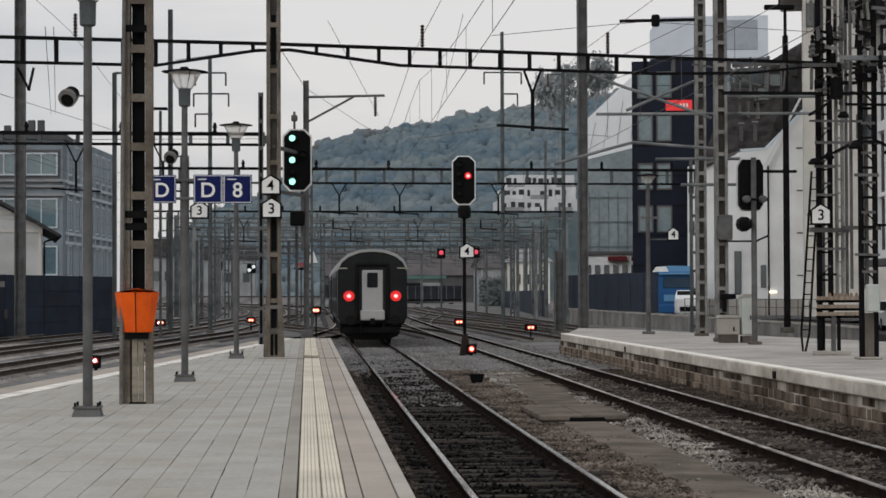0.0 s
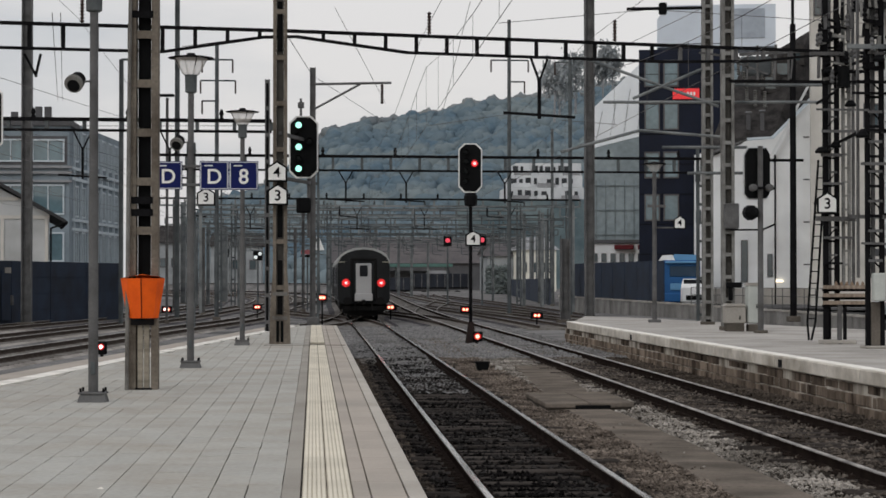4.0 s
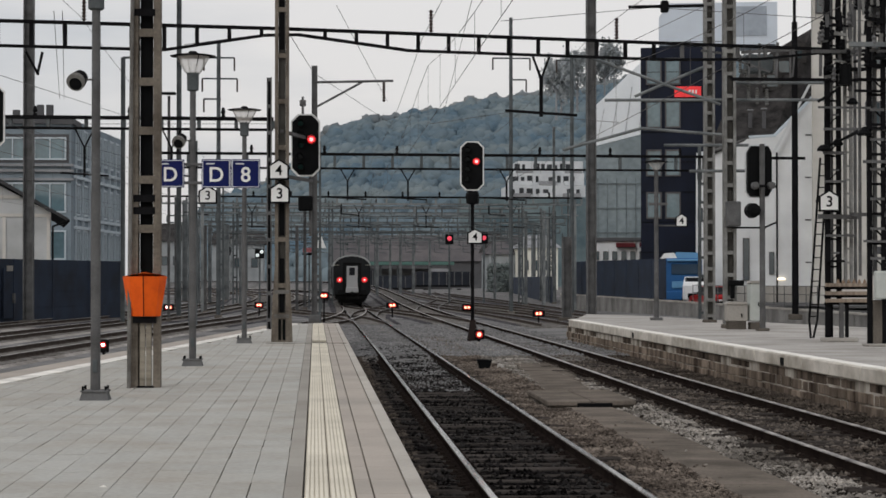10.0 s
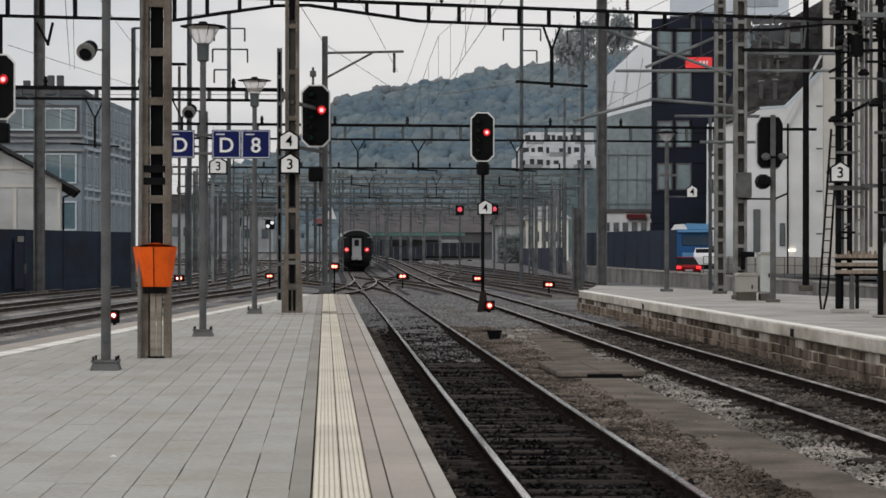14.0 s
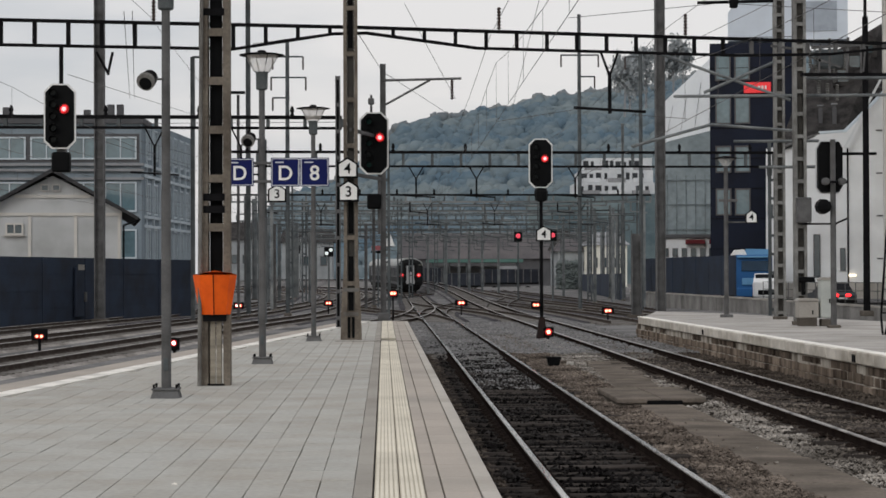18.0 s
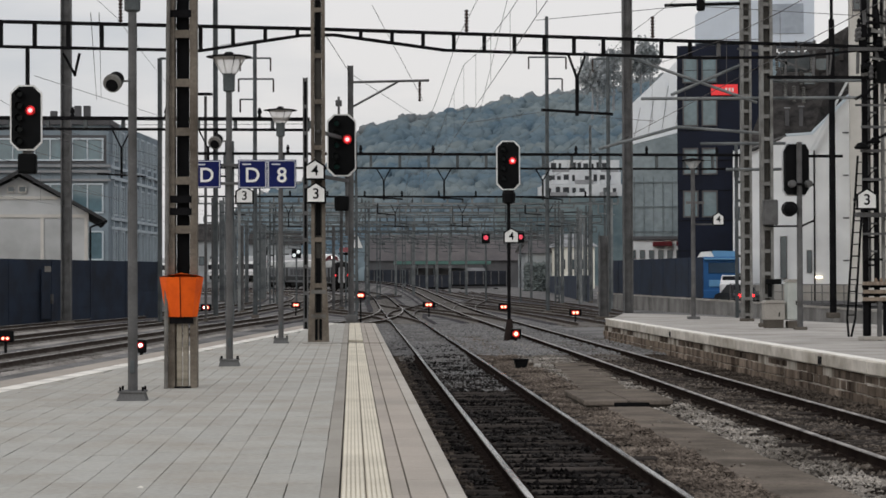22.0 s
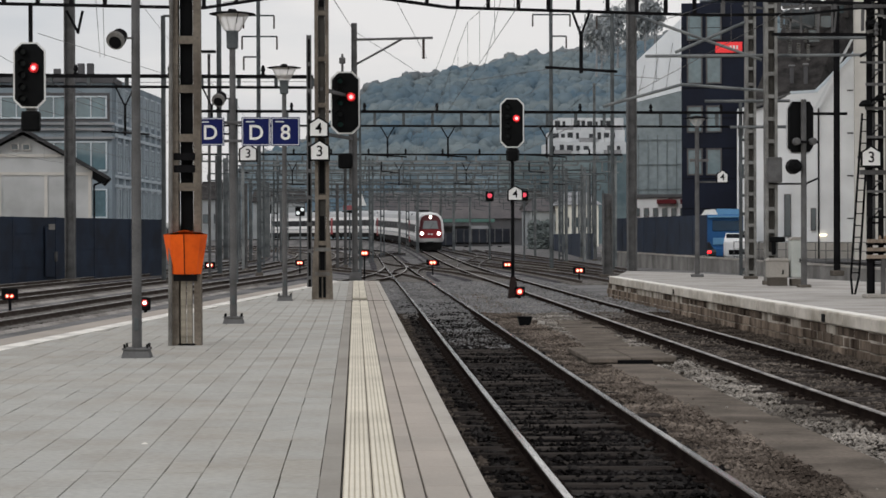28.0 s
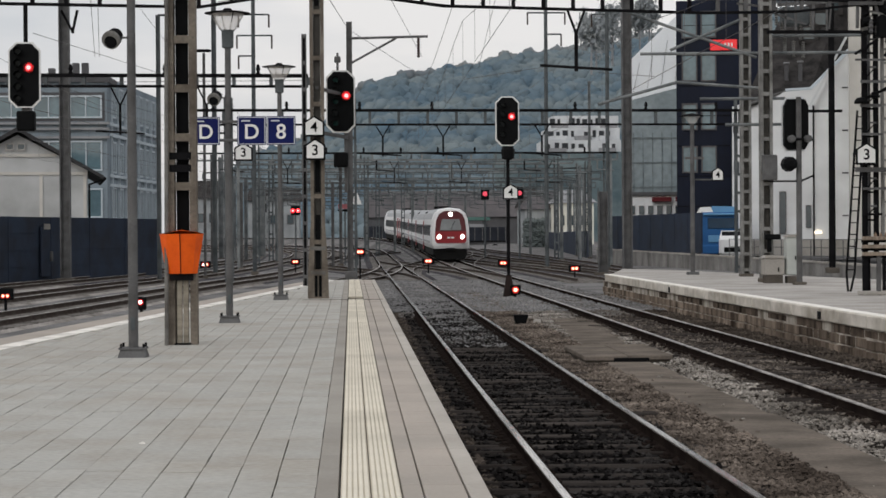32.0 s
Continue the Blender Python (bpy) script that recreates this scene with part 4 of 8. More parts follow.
# cream half-timbered house with a gable
hx = -24.93
house = thing("gabled_house", (hx, 125, GROUND), "cream house with pale timber bands and a dark gable roof", "house", rz=8.5)
hw = -16.38 - hx
he, hr = 6.26 - GROUND, 8.67 - GROUND
part("wall", MB().prism([(0, 0), (hw, 0), (hw, he), (hw / 2, hr - 0.2), (0, he)], 0, 12), M_CREAM, house)
M_DARKROOF = mat("dark_slate", (0.05, 0.05, 0.052), 0.85, 0, 0.2, 1, 12, 0.3)
for q in (-1, 1):
    xa, xb = hw / 2 + q * (hw / 2 + 1.05), hw / 2
    part("roof", MB().prism([(xa, he - 0.62), (xb, hr), (xb, hr + 0.26), (xa, he - 0.40)], -0.7, 12.4), M_DARKROOF, house, "dark roof slope")
M_BAND = mat("pale_timber", (0.56, 0.54, 0.50), 0.8, 0, 0.06, 1, 20, 0.1)
for z in (1.2, 6.05 - GROUND, 7.18 - GROUND):
    part("timber_band", MB().box(hw / 2, -0.03, z, hw if z < he else hw * 0.55, 0.1, 0.2), M_BAND, house)
for x in (-24.75, -22.07, -19.25, -17.86, -16.55):
    part("timber_post", MB().box(x - hx, -0.03, he / 2 - 0.1, 0.2, 0.1, he - 0.3), M_BAND, house)
for x in (-21.14, -20.45):
    window(house, x - hx, 7.71 - GROUND, 0.5, 0.42, -0.02, 1, None, M_BAND)
window(house, -23.00 - hx, 5.13 - GROUND, 1.1, 0.75, -0.02, 2, None, M_BAND, True)
part("gutter", MB().rod((hw + 1.05, -0.7, he - 0.55), (hw + 1.05, 12, he - 0.55), 0.1), M_DARKSTEEL, house)
part("downpipe", MB().rod((hw + 0.1, -0.08, 0), (hw + 0.1, -0.08, he - 0.9), 0.06).rod((hw + 0.1, -0.08, he - 0.9), (hw + 0.95, -0.5, he - 0.6), 0.06), M_DARKSTEEL, house)

# dark tall building with a red sign
DT = 165
tx0, tx1 = 27.09, 34.75
tw, thh = tx1 - tx0, 21.33 - GROUND
tower = thing("dark_tower", (tx0, DT, GROUND), "tall dark-blue clad building with large panes", "building", rz=-9.7)
part("wall", MB().box(tw / 2, 6, thh / 2, tw, 12, thh), M_NAVY, tower)
for zt, hh in ((19.34, 1.9), (15.76, 1.95), (11.71, 1.9), (8.17, 1.9)):
    for xx in (28.18, 29.75):
        window(tower, xx - tx0, zt - GROUND, 1.3, hh * 1.18, -0.02, 1, M_PANE_TEAL, M_DARKGREY)
for z in range(9):
    part("cladding_joint", MB().box(tw / 2, -0.02, 2 + z * 2.5, tw, 0.06, 0.05), M_BLACK, tower)
sgn = part("sign_board", MB().box(30.99 - tx0, -0.12, 17.61 - GROUND, 2.2, 0.2, 0.88, 0.02), glow("red_sign", (0.75, 0.03, 0.035), 0.30), tower, "red sign with a pale emblem")
for k, (q, w) in enumerate(((0.15, 0.16), (0.42, 0.16), (0.68, 0.14))):
    part("emblem_bar", MB().box(30.99 - tx0 + q, -0.235, 17.61 - GROUND, w, 0.02, 0.3), M_WHITE, sgn)
rx0, rx1 = 29.68, 39.81
roofbox = thing("roof_plant_room", (rx0, 171, 22.25), "pale blue metal plant room on the dark roof", "roof structure", rz=-9.7)
rh = 26.01 - 22.37
part("wall", MB().prism([(0, 0), (rx1 - rx0, 0), (rx1 - rx0, rh), (0.9, rh), (0, rh - 1.2)], 0, 5), M_PALEBLUE, roofbox)
part("louvre", MB().box((rx1 - rx0) * 0.76, -0.03, rh * 0.55, (rx1 - rx0) * 0.3, 0.08, rh * 0.7), mat("grey_louvre", (0.36, 0.40, 0.45), 0.6, 0.1, 0.1), roofbox)
# the lower glazed wing with a sloping pale roof beside it
gx0, gx1 = 26.17, 30.98
M_GLAZEBAR = mat("grey_glazing_bar", (0.19, 0.225, 0.24), 0.6)
wing = thing("glazed_wing", (gx0, 186, GROUND), "grey-green glazed wing with a steep pale roof", "building", rz=-8.6)
part("wall", MB().prism([(0, 0), (gx1 - gx0, 0), (gx1 - gx0, 15.9), (0, 14.7)], 0, 8), mat("grey_green_glass", (0.26, 0.31, 0.33), 0.3, 0, 0.3, 0.25, 2.0, 0.02, (0.17, 0.21, 0.225), spec=0.4), wing)
part("roof", MB().prism([(0, 18.50), (gx1 - gx0, 23.01), (gx1 - gx0, 15.95), (0, 14.75)], 0.2, 8), mat("pale_roof_sheet", (0.82, 0.855, 0.88), 0.6, 0, 0.05, 0.4, 6, 0.03), wing, "pale sheet roof")
for k in range(6):
    part("glazing_bar", MB().box(0.3 + k * (gx1 - gx0 - 0.4) / 5, -0.04, 6.2, 0.07, 0.1, 11), M_GLAZEBAR, wing)
for k in range(4):
    part("roof_seam", MB().bar((0.25 + k * 1.3, 0.17, 15.2 + 0.3 * k), (0.9 + k * 1.3, 0.17, 18.2 + k * 1.05), 0.04, 0.05), M_SLATE, wing, "thin seam of the roof sheet")
for k in range(5):
    part("floor_band", MB().box((gx1 - gx0) / 2, -0.05, 2 + k * 2.3, gx1 - gx0, 0.1, 0.12), M_GLAZEBAR, wing)

# white house by the street
DW = 150
wx0, wx1 = 28.82, 39.21
ww = wx1 - wx0
white = thing("white_house", (wx0, DW, 0.3), "tall white rendered house with a brown tiled roof", "house", rz=-10.8)
ze = 11.19 - 0.3
zr = 16.46 - 0.3
inv = white.matrix_basis.inverted()
eave = [inv @ Vector(p) for p in ((29.68, 149.50, 11.67), (32.80, 149.50, 12.79), (34.79, 149.50, 12.93), (39.23, 155.00, 16.50), (39.77, 158.00, 22.14), (34.12, 158.00, 18.83))]
under = [p - Vector((0, 0, 0.3)) for p in eave]
face = [inv @ Vector(p) for p in ((28.87, 150.00, 11.61), (32.91, 150.00, 12.66), (34.91, 150.00, 12.79), (37.97, 150.00, 15.82), (39.23, 150.00, 16.99))]
part("wall", MB().prism([(0, 0), (face[4].x, 0)] + [(p.x, p.z) for p in reversed(face)], 0, 12), M_RENDER, white)
part("roof", MB().add(eave + under, [(0, 1, 2, 5), (2, 3, 4, 5), (8, 7, 6, 11), (8, 11, 10, 9), (0, 6, 7, 1), (1, 7, 8, 2), (2, 8, 9, 3), (3, 9, 10, 4), (4, 10, 11, 5), (5, 11, 6, 0)]), M_TILE, white, "dark tiled roof slope")
part("eaves_gutter", MB().tube([eave[0] - Vector((0, 0.1, 0.1)), eave[1] - Vector((0, 0.1, 0.1)), eave[2] - Vector((0, 0.1, 0.1))], 0.12, 8), M_STEEL, white)
for x, z in ((ww * 0.40, ze + 2.3), (ww * 0.50, ze + 2.4)):
    stack = part("chimney", MB().box(x, 1.6, z + 0.2, 0.30, 0.36, 2.2, 0.02), M_DARKGREY, white)
    part("chimney_cap", MB().box(x, 1.6, z + 1.46, 0.46, 0.5, 0.1, 0.02), M_SLATE, stack)
for f, g in ((0.30, 0.62), (0.52, 0.70), (0.74, 0.78)):
    q = eave[2].lerp(eave[5], g).lerp(eave[3].lerp(eave[4], g), f)
    dm = part("dormer", MB().prism([(q.x - 0.75, q.z - 0.9), (q.x + 0.75, q.z - 0.9), (q.x + 0.75, q.z + 0.55), (q.x, q.z + 1.0), (q.x - 0.75, q.z + 0.55)], q.y - 1.6, q.y + 1.0), M_TILE, white, "grey dormer on the roof")
    part("dormer_window", MB().box(q.x, q.y - 1.62, q.z - 0.1, 0.8, 0.06, 0.9), M_PANE, dm)
part("verge_board", MB().tube([eave[1] - Vector((0, 0.15, 0.05)), eave[2] - Vector((0, 0.15, 0.05)), eave[3] - Vector((0, 0.15, 0.05))], 0.17, 6), M_WINFRAME, white, "pale verge board")
part("eaves_board", MB().bar((ww * 0.56, -0.75, ze + 0.35), (ww * 0.82, -0.75, zr + 0.2), 0.15, 0.18), M_FRAME, white)
for x, z, w, h in ((32.59 - wx0, 3.55 - 0.3, 0.5, 3.2), (34.50 - wx0, 3.25 - 0.3, 0.4, 1.7), (29.12 - wx0, 9.99 - 0.3, 0.4, 0.8), (29.16 - wx0, 6.99 - 0.3, 0.4, 0.9)):
    window(white, x, z, w, h, -0.02, 1, None, M_DARKGREY)
part("downpipe", MB().rod((ww * 0.585, -0.1, 0), (ww * 0.585, -0.1, ze + 0.4), 0.06), M_DARKSTEEL, white)
part("plinth", MB().box(ww / 2, -0.03, 0.6, ww, 0.12, 1.2), M_CONC, white)
part("shop_lamp", MB().box(35.20 - wx0, -0.12, 2.05 - 0.3, 0.55, 0.14, 0.14), glow("shop_lamp_light", (1.0, 0.86, 0.66), 2.0), white, "lit lamp over the entrance")
for k in range(5):
    part("wall_tie", MB().box(37.24 - wx0, -0.03, 3 + k * 3.2, 0.45, 0.05, 0.1), M_DARKGREY, white)

# office block across the street, its front along the tracks
office = thing("office_block", (31.9, 110, 0.12), "pale office block with tall windows between upright ribs", "building", rz=-95.7)
part("wall", MB().box(9, 6.3, 10.4, 18, 12, 13.4), M_RENDER, office)
part("ground_floor", MB().box(9, 7.2, 1.75, 18, 10.2, 3.9), M_DARKGREY, office, "dark recessed ground floor")
part("canopy", MB().box(9, 0.9, 3.52, 18.2, 3.0, 0.40, 0.03), M_DARKGREY, office, "dark projecting canopy")
part("roof", MB().box(9, 5.6, 17.25, 19, 14.4, 0.35, 0.04), M_DARKGREY, office, "dark overhanging flat roof")
for z, h in ((4.0, 0.45), (7.3, 0.22), (11.1, 0.55), (14.6, 0.4), (16.9, 0.4)):
    part("floor_band", MB().box(9, 0.16, z, 18, 0.40, h, 0.01), M_RENDER, office, "pale floor band")
for k in range(8):
    part("rib", MB().box(0.25 + 2.5 * k, 0.12, 10.4, 0.5, 0.34, 13.3, 0.01), M_RENDER, office, "pale upright rib")
    if k < 7:
        for z, h in ((5.7, 2.9), (9.1, 3.3), (12.85, 2.9), (15.75, 1.7)):
            window(office, 1.5 + 2.5 * k, z, 1.98, h, 0.26, 2, M_PANE, M_DARKGREY)
        # one pane is painted as if lit from inside
        part("shop_window", MB().box(1.5 + 2.5 * k, 2.06, 1.75, 2.1, 0.06, 2.7, 0.01), M_PANE_WARM if k == 3 else M_PANE, office, "tall shop window")
    part("column", MB().box(0.25 + 2.5 * k, 0.6, 1.7, 0.28, 0.28, 3.3, 0.02), M_DARKGREY, office, "slim dark column")

# large pale house behind the right portal
lx0 = 34.56
big = thing("pale_corner_house", (lx0, 140, 0.3), "pale rendered corner house with overhanging eaves", "house", rz=-13.7)
inv = big.matrix_basis.inverted()
xa = (inv @ Vector((35.32, 140.00, 21.14))).x
zt = (inv @ Vector((35.33, 140.00, 23.65))).z
part("wall", MB().box(xa + 7, 6, zt / 2, 14, 12, zt), mat("cream_grey_render", (0.56, 0.54, 0.50), 0.9, 0, 0.1, 0.5, 20, 0.1, (0.44, 0.425, 0.39), spec=0.03), big)
part("soffit", MB().box(xa + 6, 5.3, zt + 0.07, 15.2, 12.6, 0.14), M_CONC, big, "pale eaves soffit")
part("roof", MB().prism([(xa - 1.75, zt + 0.14), (xa + 14.2, zt + 0.14), (xa + 9, zt + 3.4), (xa + 5, zt + 3.4)], -1.15, 11), M_TILE, big, "dark overhanging roof")
for x, z in ((xa + 0.75, zt - 1.9), (xa + 4.2, zt - 1.9), (xa + 4.2, zt - 5.9), (xa + 4.2, zt - 9.9), (xa + 7.2, zt - 5.9)):
    window(big, x, z, 1.1, 1.7, -0.02, 2, None, M_DARKGREY)

# far buildings behind the throat
def far_house(name, x0, x1, e, r, d, wall, roof, label, n=4, hip=False):
    """A pitched-roof building by its corners, eaves and ridge heights."""
    w = x1 - x0
    th = thing(name, (x0, d, GROUND), label, "building")
    part("wall", MB().box(w / 2, 6, e / 2, w, 12, e), wall, th)
    i = w * 0.22 if hip else 0.0
    mb = MB().add([(-0.5, -0.6, e), (w + 0.5, -0.6, e), (w + 0.5, 12.6, e), (-0.5, 12.6, e), (i, 6, r), (w - i, 6, r)], [(0, 1, 5, 4), (2, 3, 4, 5), (1, 2, 5), (3, 0, 4), (3, 2, 1, 0)])
    part("roof", mb, roof, th, "pitched roof")
    h = min(1.5, e * 0.35)
    for k in range(n):
        window(th, (k + 0.5) * w / n, e * 0.62, min(1.1, w / n * 0.5), h, -0.02, 1, None, M_DARKGREY)
    return th


M_YELLOW = mat("pale_yellow_render", (0.70, 0.69, 0.61), 0.9, 0, 0.06, 0.4, 10, 0.05)
far_house("long_goods_shed", 2.72, 36.49, 5.36, 10.04, 345, M_DARKGREY, M_REDTILE, "long goods shed with a faded reddish roof", 0)
far_house("yellow_house", 31.13, 36.61, 6.99, 9.04, 300, M_YELLOW, M_SLATE, "pale yellow house with a grey hipped roof", 4, True)
far_house("small_grey_house", 27.04, 32.34, 6.18, 8.21, 310, M_FARWALL, M_REDTILE, "small grey house with a dark roof", 3, True)
far_house("turret_house", 27.73, 31.10, 6.59, 9.95, 320, M_FARWALL, M_TILE, "house with a pointed dark roof", 2, True)
hall = thing("low_hall", (23.85, 172, GROUND), "low white hall with dark windows and red awnings", "building", rz=-9)
hall_w, hall_h = 30.57 - 23.85, 5.33 - GROUND
part("wall", MB().box(hall_w / 2, 4, hall_h / 2, hall_w, 8, hall_h), M_RENDER, hall)
part("roof", MB().box(hall_w / 2, 4, hall_h + 0.15, hall_w + 0.5, 8.6, 0.3, 0.03), M_DARKGREY, hall, "flat dark roof edge")
M_AWNING = mat("dark_red_awning", (0.12, 0.022, 0.026), 0.8, 0, 0.15)
for k in range(8):
    window(hall, 0.5 + k * (hall_w - 1) / 7.3, hall_h - 1.25, 0.45, 0.75, -0.02, 1, None, M_DARKGREY)
for k in range(2):
    part("awning", MB().box(hall_w * (0.45 + 0.3 * k), -0.35, hall_h - 0.35, hall_w * 0.25, 0.6, 0.38, 0.03), M_AWNING, hall, "dark red awning")
far_house("station_shed", -16.35, -8.28, 7.90, 10.15, 320, M_FARWALL, M_TILE, "cream railway shed with dark roof", 3)
far_house("left_far_house", -25.53, -20.09, 8.54, 11.60, 330, M_FARWALL, M_TILE, "pale house beyond the yard", 3)
canopy = thing("green_canopy", (8.13, 310, 0), "long platform canopy with greenish edge panels", "canopy")
part("roof", MB().box(6, 3, 4.51, 15, 6, 0.5, 0.05), mat("green_panel", (0.09, 0.17, 0.15), 0.6, 0, 0.1), canopy)
part("back_wall", MB().box(6, 5, 1.9, 15, 0.3, 3.6), M_DARKGREY, canopy)
for k in range(6):
    part("post", MB().rod((k * 2.6 - 0.5, 1, GROUND), (k * 2.6 - 0.5, 1, 4.51), 0.1), M_MIDSTEEL, canopy)
M_UNDERSIDE = mat("black_wagon_frame", (0.016, 0.016, 0.017), 0.9, 0, 0.2)
M_WAGON = mat("dark_wagon_paint", (0.030, 0.034, 0.044), 0.8, 0, 0.2, 0.5, 8, 0.1, (0.018, 0.020, 0.026), 0.3)


def parked_wagon(x, y, length, z0, z1, label, cover=False):
    """A four-wheeled goods wagon standing side-on in the throat."""
    th = thing("goods_wagon", (x, y, GROUND), label, "wagon", "wagons parked in the throat")
    part("body", MB().box(length / 2, 0, (z0 + z1) / 2 - GROUND, length, 2.6, z1 - z0, 0.05), M_WAGON, th)
    part("underframe", MB().box(length / 2, 0, z0 - GROUND - 0.12, length - 0.3, 2.2, 0.24), M_UNDERSIDE, th)
    for k in range(int(length / 1.1) + 1):
        part("side_post", MB().box(0.15 + k * (length - 0.3) / int(length / 1.1), -1.33, (z0 + z1) / 2 - GROUND, 0.12, 0.08, z1 - z0 - 0.06), M_STEEL, th)
    for q in (0.2, 0.8):
        part("wheelset", MB().rod((length * q, -0.85, 0.45), (length * q, 0.85, 0.45), 0.45, 0.45, 14), M_UNDERSIDE, th)
    if cover:
        # pale block added on the wagon in place of a white van's roof
        part("cover", MB().prism([(length * 0.25, z1 - GROUND), (length * 0.62, z1 - GROUND), (length * 0.58, z1 - GROUND + 0.45), (length * 0.29, z1 - GROUND + 0.45)], -1.2, 1.2), M_SLATE, th, "pale block standing for a van roof")
    return th


parked_wagon(1.85, 290, 6.6, 0.95, 3.35, "dark blue-grey goods wagon parked before the canopy")
parked_wagon(8.42, 285, 5.6, 0.80, 2.55, "low dark goods wagon parked before the canopy")
parked_wagon(14.50, 292, 8.2, 1.15, 3.15, "dark goods wagon with a pale block on top", True)
hedge = stones("hedge", 2600, lambda rng, n: np.stack([rng.uniform(22.92, 25.54, n), rng.uniform(262, 264, n), GROUND + 4.1 * rng.random(n)], -1), (0.14, 0.34), mat("grey_green_hedge", (0.14, 0.16, 0.155), 0.95, 0, 0.3, 0.8, 6, 0, (0.095, 0.11, 0.11), spec=0.0), "grey-green hedge at the edge of the tracks", 14, 1.0)
hedge["category"] = "hedge"
M_PANE_DIM = mat("dim_pane", (0.045, 0.05, 0.055), 0.4, 0, 0.2, 0.5, 3, 0.02)
# white terraces on the slope
M_FLATS = mat("greyed_white_render", (0.60, 0.62, 0.63), 0.9, 0, 0.12, 0.3, 3, 0.05, (0.46, 0.48, 0.50), spec=0.03)
terr = thing("terraced_flats", (40.82, 420, 0), "white terraced flats on the wooded slope", "building")
tz0, tz1 = 19.28, 27.37
tl = 57.27 - 40.82
part("base", MB().box(tl / 2, 8, tz0 / 2, tl, 16, tz0), M_WOOD, terr)
for k in range(3):
    za = tz0 + k * (tz1 - tz0) / 3
    part("storey", MB().box(tl / 2 + k * 0.6, 9 + k * 2, za + 1.3, tl - 1.2 * k, 16, 2.6), M_FLATS, terr)
    for j in range(9):
        if (j * 5 + k * 3) % 7 == 2:
            continue
        w, h = 0.6 + 0.9 * ((j * 7 + k * 4) % 5) / 5, 0.9 + 0.8 * ((j * 3 + k * 5) % 4) / 4
        window(terr, 1.1 + 0.6 * k + j * (tl - 1.5 * k - 1) / 9, za + 1.35, w, h, 0.98 + 2 * k, 1, M_PANE_DIM, M_DARKGREY)
    for j in range(3):
        part("balcony_rail", MB().box(tl * (0.18 + 0.32 * j) + k * 0.4, 0.35 + 2 * k, za + 0.45, tl * 0.22, 1.1, 0.9), M_FLATS if (j + k) % 2 else M_SLATE, terr)

# wooded hill
RIDGE = [(-66.10, 14.69), (-54.79, 28.12), (-44.72, 36.75), (-23.28, 43.40), (-5.57, 56.16), (7.10, 68.93), (22.34, 74.09), (35.07, 73.90), (45.27, 77.78), (58.03, 78.36), (70.82, 83.03), (86.20, 84.39), (99.03, 85.24), (111.90, 86.0), (127.36, 89.5), (145.44, 95.0), (176.55, 101.0), (241.78, 106.0), (294.39, 104.54)]  # the hill's skyline, 900 m away
ROWS_H, COLS_H = 9, 67


def ridge(x):
    for (a, za), (b, zb) in zip(RIDGE, RIDGE[1:]):
        if x <= b:
            return za + (zb - za) * (x - a) / (b - a)
    return RIDGE[-1][1]


def hill_point(r, c):
    """A place on the slope: r from the foot (0) to the skyline, c along it."""
    x = RIDGE[0][0] + c * (RIDGE[-1][0] - RIDGE[0][0]) / (COLS_H - 1)
    d = 430 + r * (900 - 430) / (ROWS_H - 1)
    return x * d / 900, d, GROUND - 1 + (ridge(x) + 1) * (r / (ROWS_H - 1)) ** 0.85


hill_v = [Vector(hill_point(r, c)) + Vector((0, 0, 1.5 * math.sin(c * 1.3 + r))) for r in range(ROWS_H) for c in range(COLS_H)]
hill_f = [(k, k + 1, k + COLS_H + 1, k + COLS_H) for r in range(ROWS_H - 1) for k in range(r * COLS_H, r * COLS_H + COLS_H - 1)]
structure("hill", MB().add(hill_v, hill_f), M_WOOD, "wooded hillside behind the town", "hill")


def wood_places(rng, n):
    up = rng.uniform(0.25, ROWS_H - 1, n)
    p = np.array([hill_point(r, c) for r, c in zip(up, rng.uniform(0, COLS_H - 1, n))])
    p[:, 2] += rng.uniform(-1.6, 1.0, n) - 3.0 * (up > ROWS_H - 1.7)
    return p


def crest_places(rng, n):
    """Uneven crowns along the skyline."""
    p = np.array([hill_point(r, q) for r, q in zip(rng.uniform(ROWS_H - 1.12, ROWS_H - 1, n), rng.uniform(0, COLS_H - 1, n))])
    p[:, 2] += 1.5 * np.sin(p[:, 0] * 0.31) * np.sin(p[:, 0] * 0.113) + rng.uniform(-4.6, -0.2, n)
    return p


def crowns(name, count, place, size, material, label, seed):
    """Many lumpy rounded tree crowns in one mesh."""
    bm = bmesh.new()
    bmesh.ops.create_icosphere(bm, subdivisions=2, radius=1.0)
    base = np.array([v.co[:] for v in bm.verts])
    faces = np.array([[v.index for v in f.verts] for f in bm.faces])
    bm.free()
    rng = np.random.default_rng(seed)
    xyz = place(rng, count)
    n = len(base)
    v = base[None] * rng.uniform(0.72, 1.22, (count, n, 1)) * rng.uniform(size[0], size[1], (count, 1, 1)) * rng.uniform(0.75, 1.25, (count, 1, 3)) + xyz[:, None, :]
    f = faces[None] + n * np.arange(count)[:, None, None]
    me = bpy.data.meshes.new(name)
    me.from_pydata(v.reshape(-1, 3).tolist(), [], f.reshape(-1, 3).tolist())
    me.materials.append(material)
    me.shade_smooth()
    return tagged(new(name, me), label, "woods", "", "stuff")


